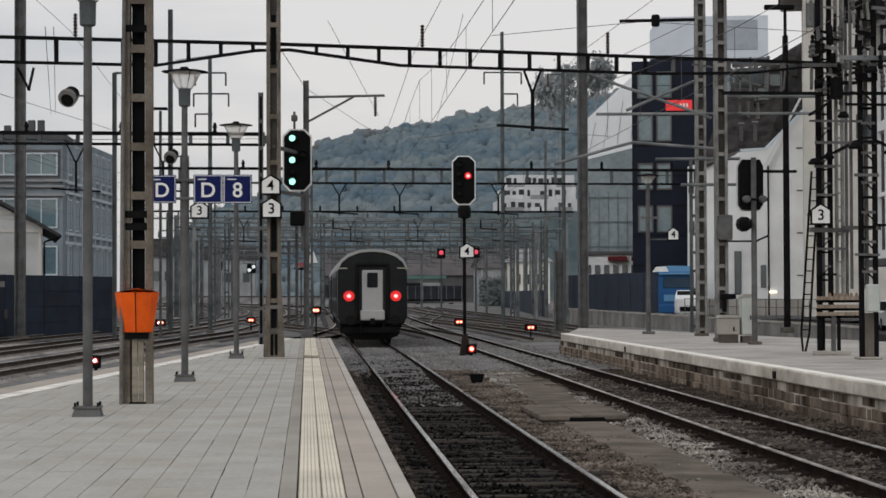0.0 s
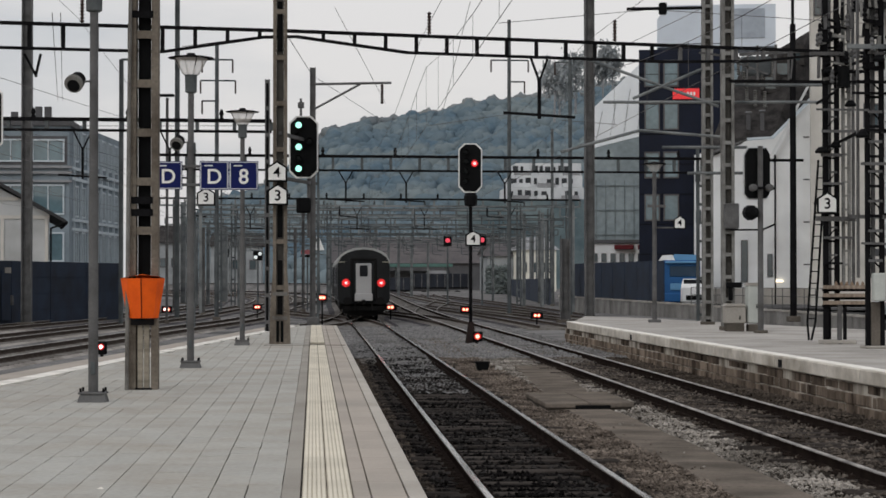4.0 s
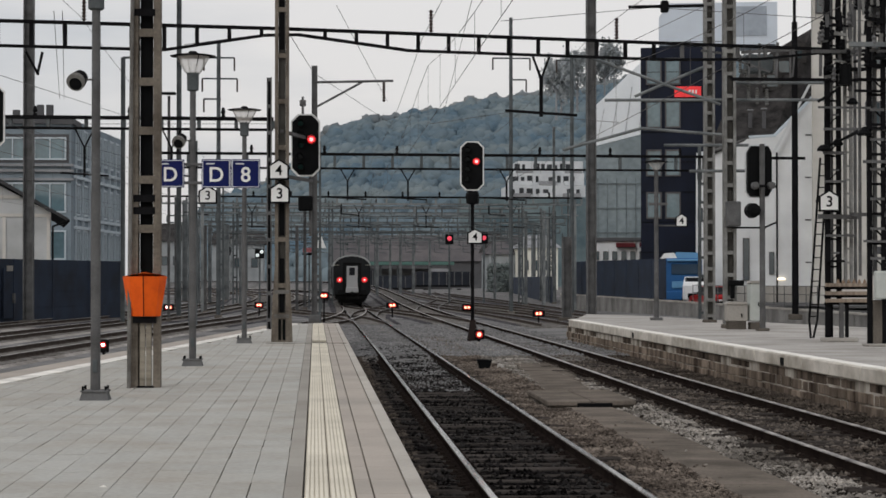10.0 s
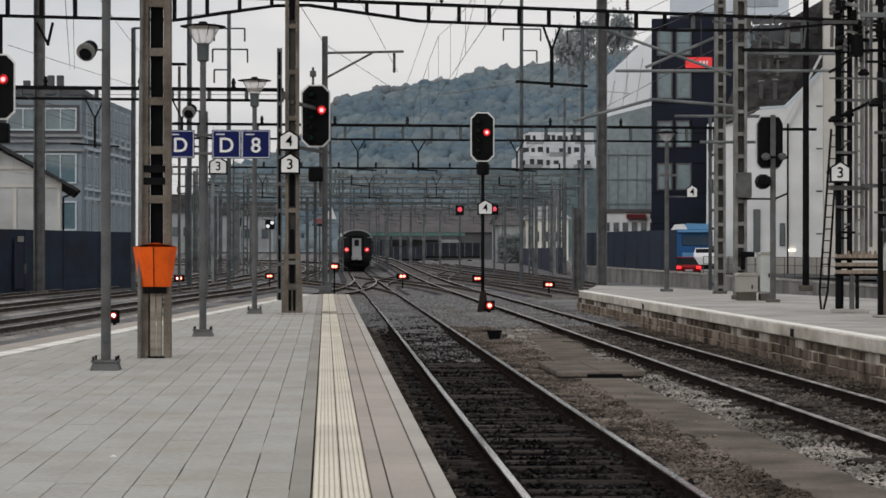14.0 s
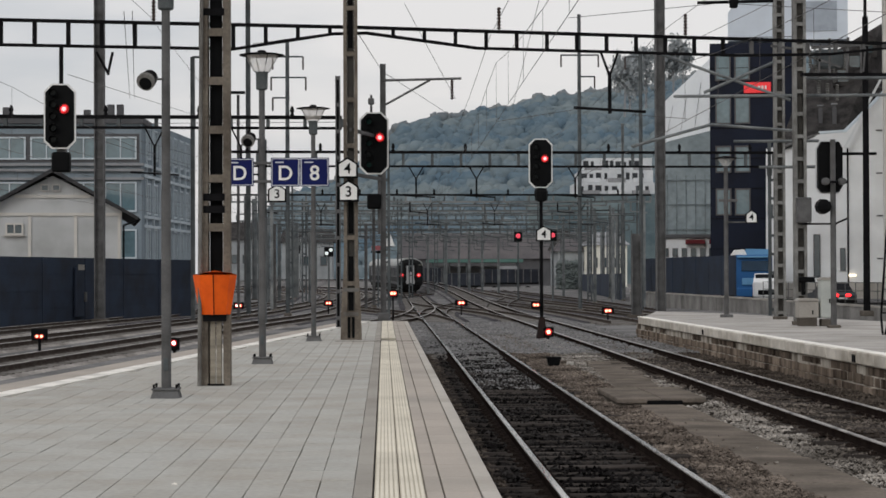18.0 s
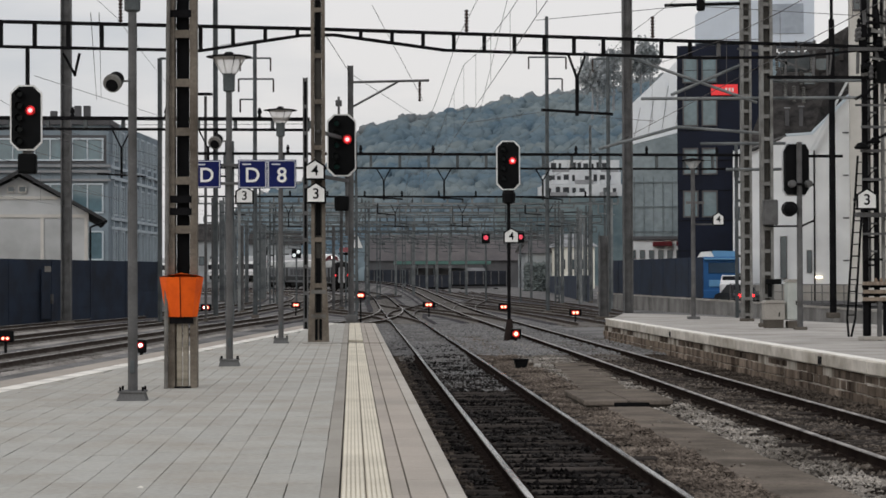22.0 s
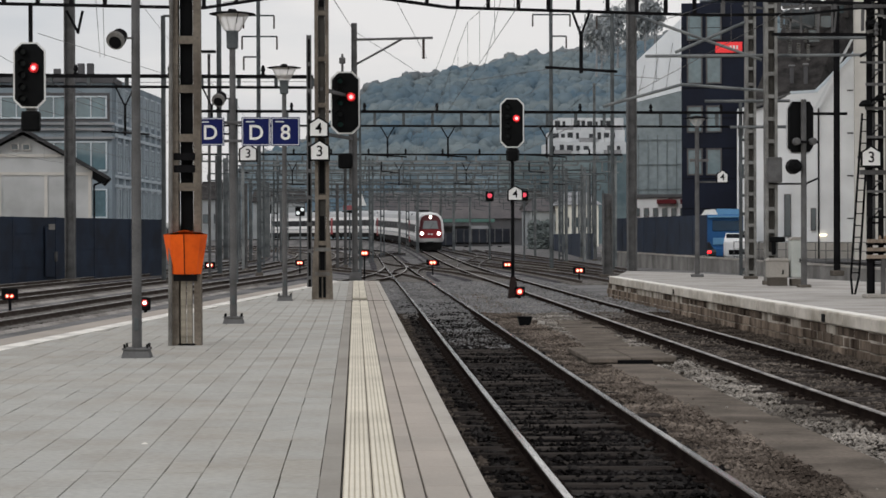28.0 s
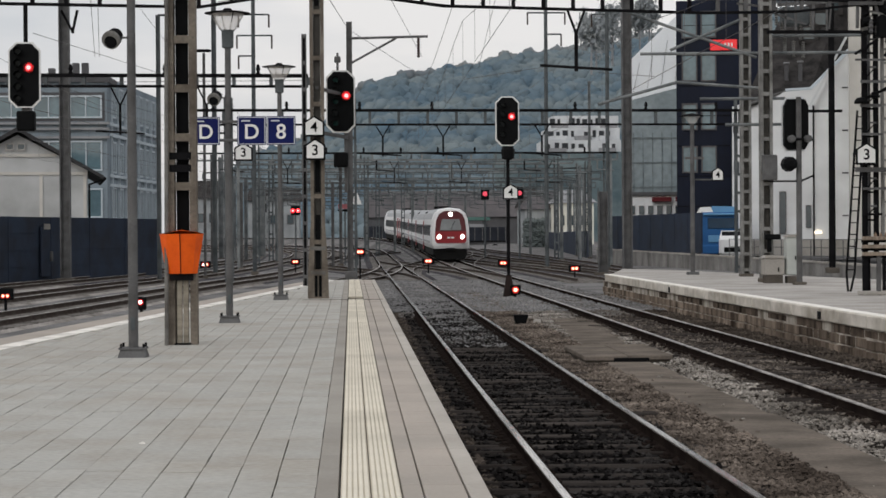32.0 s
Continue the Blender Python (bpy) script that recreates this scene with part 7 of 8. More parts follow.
part("cross_arm", MB().bar((-0.25, 0, 4.69 - P2), (0.4, 0, 4.69 - P2), 0.09), M_STEEL, lr)

# right gantry tower: legs, ladder, service platform
tw_x, tw_y = 12.25, 46.82
tower2 = thing("gantry_tower", (tw_x, tw_y, P2), "dark lattice gantry tower with insulators and a service platform", "gantry", "catenary gantries")
# uprights of its two legs: offset, width, foot, steel, depth
for x, w, z0, m, dy in (
    (-0.43, 0.119, 0.0, M_DARKSTEEL, -1.32),
    (-0.14, 0.106, 0.94, M_DARKSTEEL, -1.22),
    (-0.28, 0.053, 1.34, M_STEEL, -1.12),
    (0.04, 0.066, 1.33, M_PALEMAST, -1.12),
    (0.18, 0.066, 1.33, M_PALEMAST, -1.12),
    (0.29, 0.053, 1.33, M_STEEL, -1.07),
    (-0.14, 0.093, 0.0, M_STEEL, -1.42),
    (0.0, 0.066, 0.0, M_DARKSTEEL, -1.37),
    (-0.3, 0.066, 0.0, M_DARKSTEEL, -1.12),
    (-0.34, 0.099, 0.0, M_DARKSTEEL, -4.50),
    (-0.26, 0.049, 1.52, M_PALEMAST, -4.32),
    (-0.17, 0.074, 1.52, M_STEEL, -4.32),
    (-0.03, 0.099, 0.0, M_DARKSTEEL, -4.50),
    (-0.47, 0.049, 1.52, M_STEEL, -4.22),
):
    low = m is M_STEEL and z0 == 0 or (z0 == 0 and 0.05 < w < 0.075)
    part("tower_leg", MB().bar((x, dy, z0), (x, dy, 0.94 if low else 10.6), w, 0.09), m, tower2)
# cross beams: from, to, depth of the section, steel
for pa, pb, h, m in (
    ((-0.81, -1.42, 6.7), (0.26, -1.36, 6.7), 0.080, M_STEEL),
    ((-0.41, -1.42, 6.3), (0.53, -1.36, 6.3), 0.066, M_DARKSTEEL),
    ((-2.7, -1.42, 6.05), (0.26, -1.36, 6.05), 0.066, M_DARKSTEEL),
    ((-0.62, -4.62, 5.73), (0.86, -4.56, 5.73), 0.062, M_DARKSTEEL),
    ((-0.8, -4.62, 6.49), (0.67, -4.56, 6.49), 0.099, M_PALESTEEL),
    ((-0.68, -4.62, 5.49), (0.86, -4.56, 5.48), 0.049, M_DARKSTEEL),
    ((-0.61, -1.42, 5.41), (-0.37, -4.56, 5.13), 0.049, M_STEEL),
    ((-0.49, -1.42, 4.91), (0.01, -4.56, 4.66), 0.062, M_STEEL),
    ((-0.54, -1.42, 4.36), (-0.06, -1.36, 4.36), 0.066, M_STEEL),
    ((-0.51, -1.42, 3.7), (-0.03, -1.36, 3.7), 0.053, M_STEEL),
    ((-0.67, -1.42, 2.89), (0.26, -1.36, 2.88), 0.106, M_STEEL),
    ((0.13, -1.42, 2.94), (0.03, -4.56, 2.83), 0.086, M_STEEL),
    ((0.01, -4.62, 2.89), (0.86, -4.56, 2.88), 0.049, M_DARKSTEEL),
    ((-0.49, -1.42, 2.45), (0.21, -1.36, 2.45), 0.053, M_STEEL),
    ((-0.49, -4.62, 2.26), (0.03, -4.56, 2.25), 0.049, M_STEEL),
    ((-0.49, -4.62, 3.97), (0.03, -4.56, 3.97), 0.062, M_STEEL),
    ((-0.49, -1.42, 1.86), (-0.06, -1.36, 1.86), 0.053, M_DARKSTEEL),
):
    part("cross_beam", MB().bar(pa, pb, 0.12, h), m, tower2)
for k in range(18):
    z = 1.73 + k * 0.32
    part("tower_batten", MB().box(-0.29, -1.28, z, 0.29, 0.02, 0.045), M_STEEL if k % 2 else M_DARKSTEEL, tower2)
    part("tower_batten", MB().box(0.11, -1.17, z + 0.1, 0.14, 0.02, 0.05), M_PALEMAST, tower2)
    part("tower_batten", MB().box(-0.18, -4.55, z + 0.16, 0.31, 0.02, 0.06), M_DARKSTEEL if k % 2 else M_STEEL, tower2)
    if k % 2 == 0:
        part("brace", MB().bar((-0.43, -1.18, z), (-0.14, -1.18, z + 0.32), 0.025), M_DARKSTEEL, tower2)
        part("brace", MB().bar((-0.34, -4.38, z + 0.32), (-0.03, -4.38, z), 0.03), M_DARKSTEEL, tower2)
M_PLANK = mat("brown_grey_timber", (0.30, 0.245, 0.195), 0.85, 0, 0.3, 2, 25, 0.3, (0.15, 0.12, 0.095), 0.2, (6, 1, 1))
for z in (1.31, 1.12, 0.95):
    part("plank", MB().box(-0.01, -1.47, z, 1.04, 0.12, 0.085, 0.01), M_PLANK, tower2, "weathered timber plank")
    part("bearer", MB().box(-0.01, -1.39, z - 0.07, 1.04, 0.05, 0.06), M_DARKSTEEL, tower2)
M_CONE = mat("orange_brown_ceramic", (0.24, 0.17, 0.12), 0.6, 0, 0.2)
for k in range(6):
    part("ceramic_cone", MB().lathe([(0.03, 0), (0.045, 0.02), (0.028, 0.06), (0.014, 0.09)], (-0.23 + 0.125 * k, -1.47, 1.35), 8), M_CONE, tower2)
part("drum", MB().rod((-0.03, -1.42, 5.93), (-0.03, -1.42, 6.41), 0.16, 0.14, 12), M_BLACK, tower2, "black switch drum")
for x, y, z, r in ((-0.54, -1.44, 4.46, 0.17), (-0.22, -1.44, 4.59, 0.13), (-0.49, -4.64, 4.59, 0.16), (0.31, -4.64, 4.48, 0.18), (0.13, -1.44, 5.54, 0.14), (-0.38, -1.44, 6.3, 0.13), (-0.12, -4.64, 6.23, 0.14), (0.16, -4.64, 6.72, 0.15)):
    part("hood", MB().lathe([(0.02, 0.09), (r * 0.55, 0.07), (r, -0.02), (r * 0.9, -0.06), (0.03, -0.05)], (x, y, z), 12), M_BLACK, tower2, "flat black insulator hood")
for pa, pb in (((-0.43, -1.42, 4.52), (0.0, -1.42, 4.72)), ((0.0, -1.42, 4.72), (-0.47, -4.62, 4.69)), ((-0.47, -4.62, 4.69), (0.01, -4.62, 4.69)), ((0.01, -4.62, 4.69), (0.38, -4.62, 4.52)), ((-0.67, -1.42, 5.54), (-0.14, -1.42, 5.87)), ((0.18, -1.42, 6.46), (0.01, -4.62, 6.35))):
    part("curved_arm", MB().bar(pa, pb, 0.05, 0.06), M_DARKSTEEL, tower2)
rnd = random.Random(21)
for k in range(110):
    near_leg = k % 2
    x = rnd.uniform(-0.59, 0.38) if near_leg else rnd.uniform(-0.62, 0.34)
    y = -4.42 if near_leg else -1.22
    z = rnd.uniform(5.93, 8.17)
    m = (M_DARKSTEEL, M_STEEL, M_DARKSTEEL, M_STEEL, M_DARKSTEEL, M_PALEMAST)[(k // 2) % 6]
    if k % 3 == 0:
        part("pin_insulator", MB().lathe([(0.02, -0.16), (0.06, -0.12), (0.035, -0.06), (0.065, -0.01), (0.035, 0.05), (0.055, 0.10), (0.02, 0.16)], (x, y + rnd.uniform(-0.35, 0.1), z), 8), m, tower2, "ribbed pin insulator")
    elif k % 3 == 1:
        part("switchgear_bar", MB().bar((x, y - 0.2, z), (x + rnd.uniform(0.12, 0.42), y - 0.16, z + rnd.uniform(-0.05, 0.05)), 0.06, rnd.uniform(0.04, 0.09)), m, tower2)
    else:
        part("switchgear_post", MB().bar((x, y - 0.14, z), (x + rnd.uniform(-0.03, 0.03), y - 0.12, z + rnd.uniform(0.18, 0.5)), rnd.uniform(0.04, 0.09)), m, tower2)
part("cabinet", MB().box(-0.16, -4.72, 1.32, 0.27, 0.22, 0.60, 0.03), M_CABINET, tower2, "pale grey-green cabinet")
part("plinth", MB().box(-0.18, -4.44, 0.5, 0.23, 0.2, 1.0, 0.02), M_CONC2, tower2, "weathered concrete plinth")
part("footing", MB().box(-0.14, -1.22, 0.05, 0.78, 0.5, 0.10, 0.02), M_CONC, tower2, "low concrete footing")
part("footing", MB().box(-0.18, -4.42, 0.03, 0.50, 0.5, 0.06, 0.02), M_CONC, tower2, "low concrete footing")
lad = thing("ladder", (12.14, 48.25, P2), "dark steel ladder leaning to the gantry tower", "ladder")
lt, lh = 0.36, 5.03 - P2
for q in (-0.10, 0.10):
    part("stile", MB().bar((q * 0.3, 0, 0), (q + lt * 0.1, 0.02, lh * 0.1), 0.045).bar((q + lt * 0.1, 0.02, lh * 0.1), (lt + q * 0.9, 0.2, lh), 0.045), M_DARKSTEEL, lad)
for k in range(14):
    t = 0.12 + k * 0.065
    part("rung", MB().rod((lt * t - 0.10, 0.2 * t, lh * t), (lt * t + 0.10, 0.2 * t, lh * t), 0.014), M_DARKSTEEL, lad)
pole2 = plain_mast("house_pole", 20.66, 85, 0.3, 13.14, 0.30, "dark slim pole by the white house", M_DARKSTEEL, True)
part("cross_arm", MB().bar((-1.0, 0, 7.26 - 0.3), (0.45, 0, 7.26 - 0.3), 0.12), M_DARKSTEEL, pole2)
part("lamp_stem", MB().rod((0, 0, 12.6), (0, 0, 14.05), 0.07), M_DARKSTEEL, pole2)
part("lamp_head", MB().box(-0.25, 0, 14.07, 1.3, 0.3, 0.2, 0.04), M_DARKSTEEL, pole2)


# ---- overhead wires ----
def wires(way, dx, label, d0=4, d1=190, zc=5.65, zm=7.1, span=47.5):
    """Contact wire, sagging messenger wire and droppers over one track."""
    th = thing("overhead_line", (0, 0, 0), label, "overhead wire", "overhead lines")
    pts = [(x + dx, y) for x, y, a in along(way, 4.75) if d0 < y < d1]
    sag = lambda y: zm - 0.85 * (1 - (2 * ((y / span) % 1) - 1) ** 2)
    part("contact_wire", MB().tube([(x, y, zc) for x, y in pts], 0.0065), M_WIRE, th)
    part("messenger_wire", MB().tube([(x, y, sag(y)) for x, y in pts], 0.0065), M_WIRE, th)
    for x, y in pts:
        part("dropper", MB().tube([(x, y, zc), (x, y, sag(y))], 0.005, 3), M_WIRE, th)


for i in (0, 1, 3, 4, 5):
    wires(WAYS[i], 0.1, "thin copper contact line on droppers")
feeders = thing("feeder_wires", (0, 0, 0), "thin feeder wires strung between the gantries", "overhead wire", "overhead lines")
for xa, za, xb, zb in ((-6.5, 9.3, -6.0, 9.0), (2.8, 8.75, 3.2, 8.4), (7.4, 8.75, 7.7, 8.5)):
    path = [(xa + (xb - xa) * k / 24, 5 + 170 * k / 24, za + (zb - za) * k / 24 - 0.5 * abs(math.sin(k / 24 * 11))) for k in range(25)]
    part("feeder", MB().tube(path, 0.008), M_WIRE, feeders)
spans = thing("span_wires", (0, 0, 0), "thin span wires across the tracks", "overhead wire", "overhead lines")
for pa, pb in (
    ((4.13, 72.00, 7.66), (7.00, 72.00, 8.09)),
    ((5.58, 60.00, 9.84), (10.22, 60.00, 10.29)),
    ((10.22, 60.00, 10.29), (17.33, 60.00, 9.90)),
    ((-0.71, 48.00, 8.08), (-0.04, 72.00, 9.47)),
    ((-0.04, 72.00, 9.47), (3.25, 90.00, 9.18)),
    ((-9.42, 60.00, 8.14), (-8.13, 90.00, 9.25)),
    ((8.96, 72.00, 7.89), (11.02, 72.00, 7.74)),
    ((-6.21, 48.00, 8.44), (-11.38, 90.00, 10.12)),
    ((-6.01, 48.00, 8.44), (-11.18, 90.00, 10.12)),
    ((-12.99, 80.00, 8.42), (-8.57, 95.00, 7.73)),
    ((-12.99, 80.00, 8.09), (-8.84, 95.00, 7.12)),
    ((-3.91, 60.00, 9.06), (-1.39, 60.00, 9.41)),
    ((0.77, 72.00, 11.92), (3.25, 90.00, 10.08)),
    ((5.51, 70.00, 11.89), (6.13, 95.00, 10.00)),
    ((10.92, 70.00, 10.34), (13.05, 66.00, 11.21)),
    ((-9.77, 74.00, 7.75), (-1.71, 74.00, 7.79)),
):
    part("wire", MB().rod(pa, pb, 0.010, None, 5), M_WIRE, spans)
part("section_insulator", MB().box(10.59, 60, 10.32, 0.24, 0.2, 0.36, 0.04).rod((10.59 - 1.1, 60, 10.30), (10.59 + 1.2, 60, 10.36), 0.05), M_BLACK, spans, "black section insulator")


def head_span(y, xa, xb, z):
    """Two cross-span wires over the throat with the steady arms hung from them."""
    th = thing("head_span", (0, y, 0), "dark cross-span wires with steady arms over the throat", "overhead wire", "overhead lines")
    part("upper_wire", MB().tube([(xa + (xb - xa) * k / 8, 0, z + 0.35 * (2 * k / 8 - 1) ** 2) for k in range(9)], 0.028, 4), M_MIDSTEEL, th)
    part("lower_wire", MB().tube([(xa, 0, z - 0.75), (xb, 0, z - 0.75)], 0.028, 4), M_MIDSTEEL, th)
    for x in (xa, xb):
        # pale colour of these far masts includes haze
        part("span_mast", MB().box(x, 0.05, (z + 0.5 + GROUND) / 2, 0.2, 0.2, z + 0.5 - GROUND), M_PALESTEEL, th, "slim pale steel mast")
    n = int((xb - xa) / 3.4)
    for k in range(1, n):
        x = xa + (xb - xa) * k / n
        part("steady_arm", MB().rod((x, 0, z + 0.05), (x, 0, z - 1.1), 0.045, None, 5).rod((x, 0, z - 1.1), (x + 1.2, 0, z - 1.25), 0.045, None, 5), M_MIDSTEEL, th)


for y, xa, xb, z in ((134, -7.5, 17.5, 6.9), (158, -9.5, 18.2, 7.0), (170, -9.8, 19.5, 6.7), (184, -11, 21.5, 7.1), (198, -11.5, 22.5, 6.8), (214, -12, 24, 7.0), (234, -11, 25.5, 6.8), (252, -10.5, 26, 6.6)):
    head_span(y, xa, xb, z)


# ---- trains ----
M_COACH = mat("grey_coach_side", (0.13, 0.135, 0.14), 0.6, 0, 0.1, 0.5, 10, 0.03, (0.10, 0.105, 0.11))
M_COACH_DARK = mat("dark_coach_end", (0.016, 0.017, 0.018), 0.6, 0, 0.3, 1.0, 12, 0.05, (0.009, 0.010, 0.011))
M_COACH_ROOF = mat("grey_coach_roof", (0.36, 0.37, 0.36), 0.7, 0, 0.12, 0.6, 10, 0.05)
M_DOORGREY = mat("pale_grey_door", (0.36, 0.36, 0.36), 0.55, 0, 0.06, 1, 12, 0.03)
M_UNDER = mat("black_underframe", (0.009, 0.009, 0.009), 0.85, 0, 0.25, 1, 12, 0.1)
M_ICWHITE = mat("white_train_paint", (0.80, 0.80, 0.80), 0.35, 0, 0.04, 0.5, 10, 0.01, (0.72, 0.72, 0.72))
M_ICRED = mat("red_train_paint", (0.30, 0.040, 0.045), 0.35, 0, 0.06, 0.5, 10, 0.01)
M_ICGREY = mat("grey_train_roof", (0.40, 0.41, 0.42), 0.5, 0, 0.08, 0.5, 10, 0.02)
M_DARKPANE = mat("dark_train_glass", (0.016, 0.017, 0.020), 0.35, 0, 0.1, 1, 5, 0.01, spec=0.06)
M_YELLOW_BAR = mat("pale_handrail", (0.42, 0.41, 0.34), 0.5)


def wheelset(th, y, material=None):
    """A bogie with two axles as one part each."""
    bg = part("bogie", MB().box(0, y, 0.62, 2.2, 2.9, 0.35, 0.08), M_UNDER, th)
    for q in (-1.25, 1.25):
        for s in (-1, 1):
            part("wheel", MB().rod((s * (RAIL - 0.05), y + q, 0.46), (s * (RAIL + 0.06), y + q, 0.46), 0.46, None, 18), M_UNDER, bg)


def coach(L=23.6, n=10, label="grey passenger coach with arched roof and dark end wall"):
    """A coach of length L with n windows a side; its rear end looks to -y."""
    th = thing("coach", (0, 0, 0), label, "train coach", "coaches of the leaving train")
    prof = [(-1.30, 0.95), (1.30, 0.95), (1.41, 1.25), (1.41, 3.05), (1.36, 3.32), (1.22, 3.58), (0.95, 3.80), (0.5, 3.97), (0, 4.02), (-0.5, 3.97), (-0.95, 3.80), (-1.22, 3.58), (-1.36, 3.32), (-1.41, 3.05), (-1.41, 1.25)]
    part("body", MB().prism(prof, -L / 2 + 0.12, L / 2 - 0.12), M_COACH, th)
    roof = [(1.41, 3.15), (1.385, 3.33), (1.245, 3.60), (0.97, 3.825), (0.51, 3.995), (0, 4.045), (-0.51, 3.995), (-0.97, 3.825), (-1.245, 3.60), (-1.385, 3.33), (-1.41, 3.15)]
    part("roof", MB().prism(roof, -L / 2 + 0.05, L / 2 - 0.05), M_COACH_ROOF, th, "pale grey arched roof")
    for end in (-1, 1):
        y = end * (L / 2 - 0.1)
        ew = part("end_wall", MB().prism([(x * 0.985, 0.9 + (z - 0.95) * 0.985) for x, z in prof], y - 0.08, y + 0.08), M_COACH_DARK, th, "dark end wall")
        yo = y + end * 0.09
        dr = part("gangway_door", MB().box(0.0, yo, 2.12, 0.84, 0.06, 2.05, 0.04), M_DOORGREY, ew, "pale grey gangway door")
        part("gangway_sill", MB().box(0.0, yo + end * 0.12, 1.25, 0.96, 0.3, 0.42, 0.04), M_DOORGREY, ew, "pale folding bridge plate")
        part("rubber_tube", MB().box(-0.62, yo, 2.2, 0.16, 0.16, 2.3, 0.05).box(0.62, yo, 2.2, 0.16, 0.16, 2.3, 0.05).box(0, yo, 3.38, 1.4, 0.16, 0.16, 0.05), M_UNDER, ew, "black gangway bellows")
        for s in (-1, 1):
            part("tail_light", MB().lathe([(0.13, 0), (0.12, end * 0.02), (0.005, end * 0.03)], (s * 0.94, yo + end * 0.03, 2.05), 16, "y"), M_RED if end < 0 else M_LENS_OFF, ew, "glowing red tail lamp")
            # glare core and halo disc are added round the tail lamp
            part("hot_core", MB().lathe([(0.075, end * 0.028), (0.06, end * 0.034), (0.005, end * 0.038)], (s * 0.94, yo + end * 0.03, 2.05), 14, "y"), M_REDCORE if end < 0 else M_LENS_OFF, ew, "pale disc for the tail lamp's glare")
            part("lamp_ring", MB().lathe([(0.23, 0), (0.22, end * 0.02), (0.005, end * 0.025)], (s * 0.94, yo + end * 0.025, 2.05), 16, "y"), M_HALO if end < 0 else M_UNDER, ew, "disc imitating the tail lamp's halo")
            part("handrail", MB().box(s * 1.18, yo + end * 0.02, 3.22, 0.36, 0.04, 0.05), M_YELLOW_BAR, ew)
            part("buffer", MB().rod((s * 0.875, yo, 1.05), (s * 0.875, yo + end * 0.5, 1.05), 0.10).rod((s * 0.875, yo + end * 0.5, 1.05), (s * 0.875, yo + end * 0.56, 1.05), 0.23), M_UNDER, ew)
        part("door_window", MB().box(0.0, yo + end * 0.035, 2.72, 0.42, 0.03, 0.62, 0.03), M_DARKPANE, dr)
        part("coupling", MB().box(0, yo + end * 0.2, 0.98, 0.2, 0.5, 0.28, 0.04), M_UNDER, ew)
        for s in (-0.45, 0.45):
            part("brake_hose", MB().rod((s, yo, 1.0), (s, yo + end * 0.12, 0.5), 0.04), M_UNDER, ew)
        part("rail_guard", MB().prism([(-1.22, 0.9), (-1.05, 0.38), (-0.62, 0.2), (0.62, 0.2), (1.05, 0.38), (1.22, 0.9)], y - end * 0.5 - 0.1, y - end * 0.5 + 0.1), M_UNDER, th, "black bogie end behind the buffers")
        part("step_bar", MB().box(0, yo + end * 0.02, 0.62, 2.2, 0.1, 0.25, 0.03), M_UNDER, ew)
    for s in (-1, 1):
        for k in range(n):
            part("window", MB().box(s * 1.405, (k - (n - 1) / 2) * 1.8, 2.45, 0.05, 1.3, 0.9, 0.03), M_DARKPANE, th)
        part("waist_band", MB().box(s * 1.405, 0, 1.55, 0.03, L - 0.6, 0.55), M_COACH_DARK, th)
        for y in (-L / 2 + 1.2, L / 2 - 1.2):
            part("door", MB().box(s * 1.405, y, 2.1, 0.05, 0.8, 2.0, 0.02), M_COACH_DARK, th)
    part("underframe", MB().box(0, 0, 0.75, 2.5, L - 8.6 if L > 12 else 2.5, 0.5, 0.05).box(0, 0, 0.98, 2.55, L - 0.6, 0.14), M_UNDER, th)
    wheelset(th, -L * 0.352 + (0.9 if L < 12 else 0))
    wheelset(th, L * 0.352 - (0.9 if L < 12 else 0))
    return th


def ic_profile(k=1.0, zt=1.0, low=0.86):
    w = 1.415 * k
    pts = [(-w * 0.90, low), (w * 0.90, low), (w, low + 0.32), (w, 2.1), (w * 0.93, 2.9), (w * 0.80, 3.35), (w * 0.55, 3.62), (0.0, 3.72), (-w * 0.55, 3.62), (-w * 0.80, 3.35), (-w * 0.93, 2.9), (-w, 2.1), (-w, low + 0.32)]
    return [(x, low + (z - low) * zt) for x, z in pts]


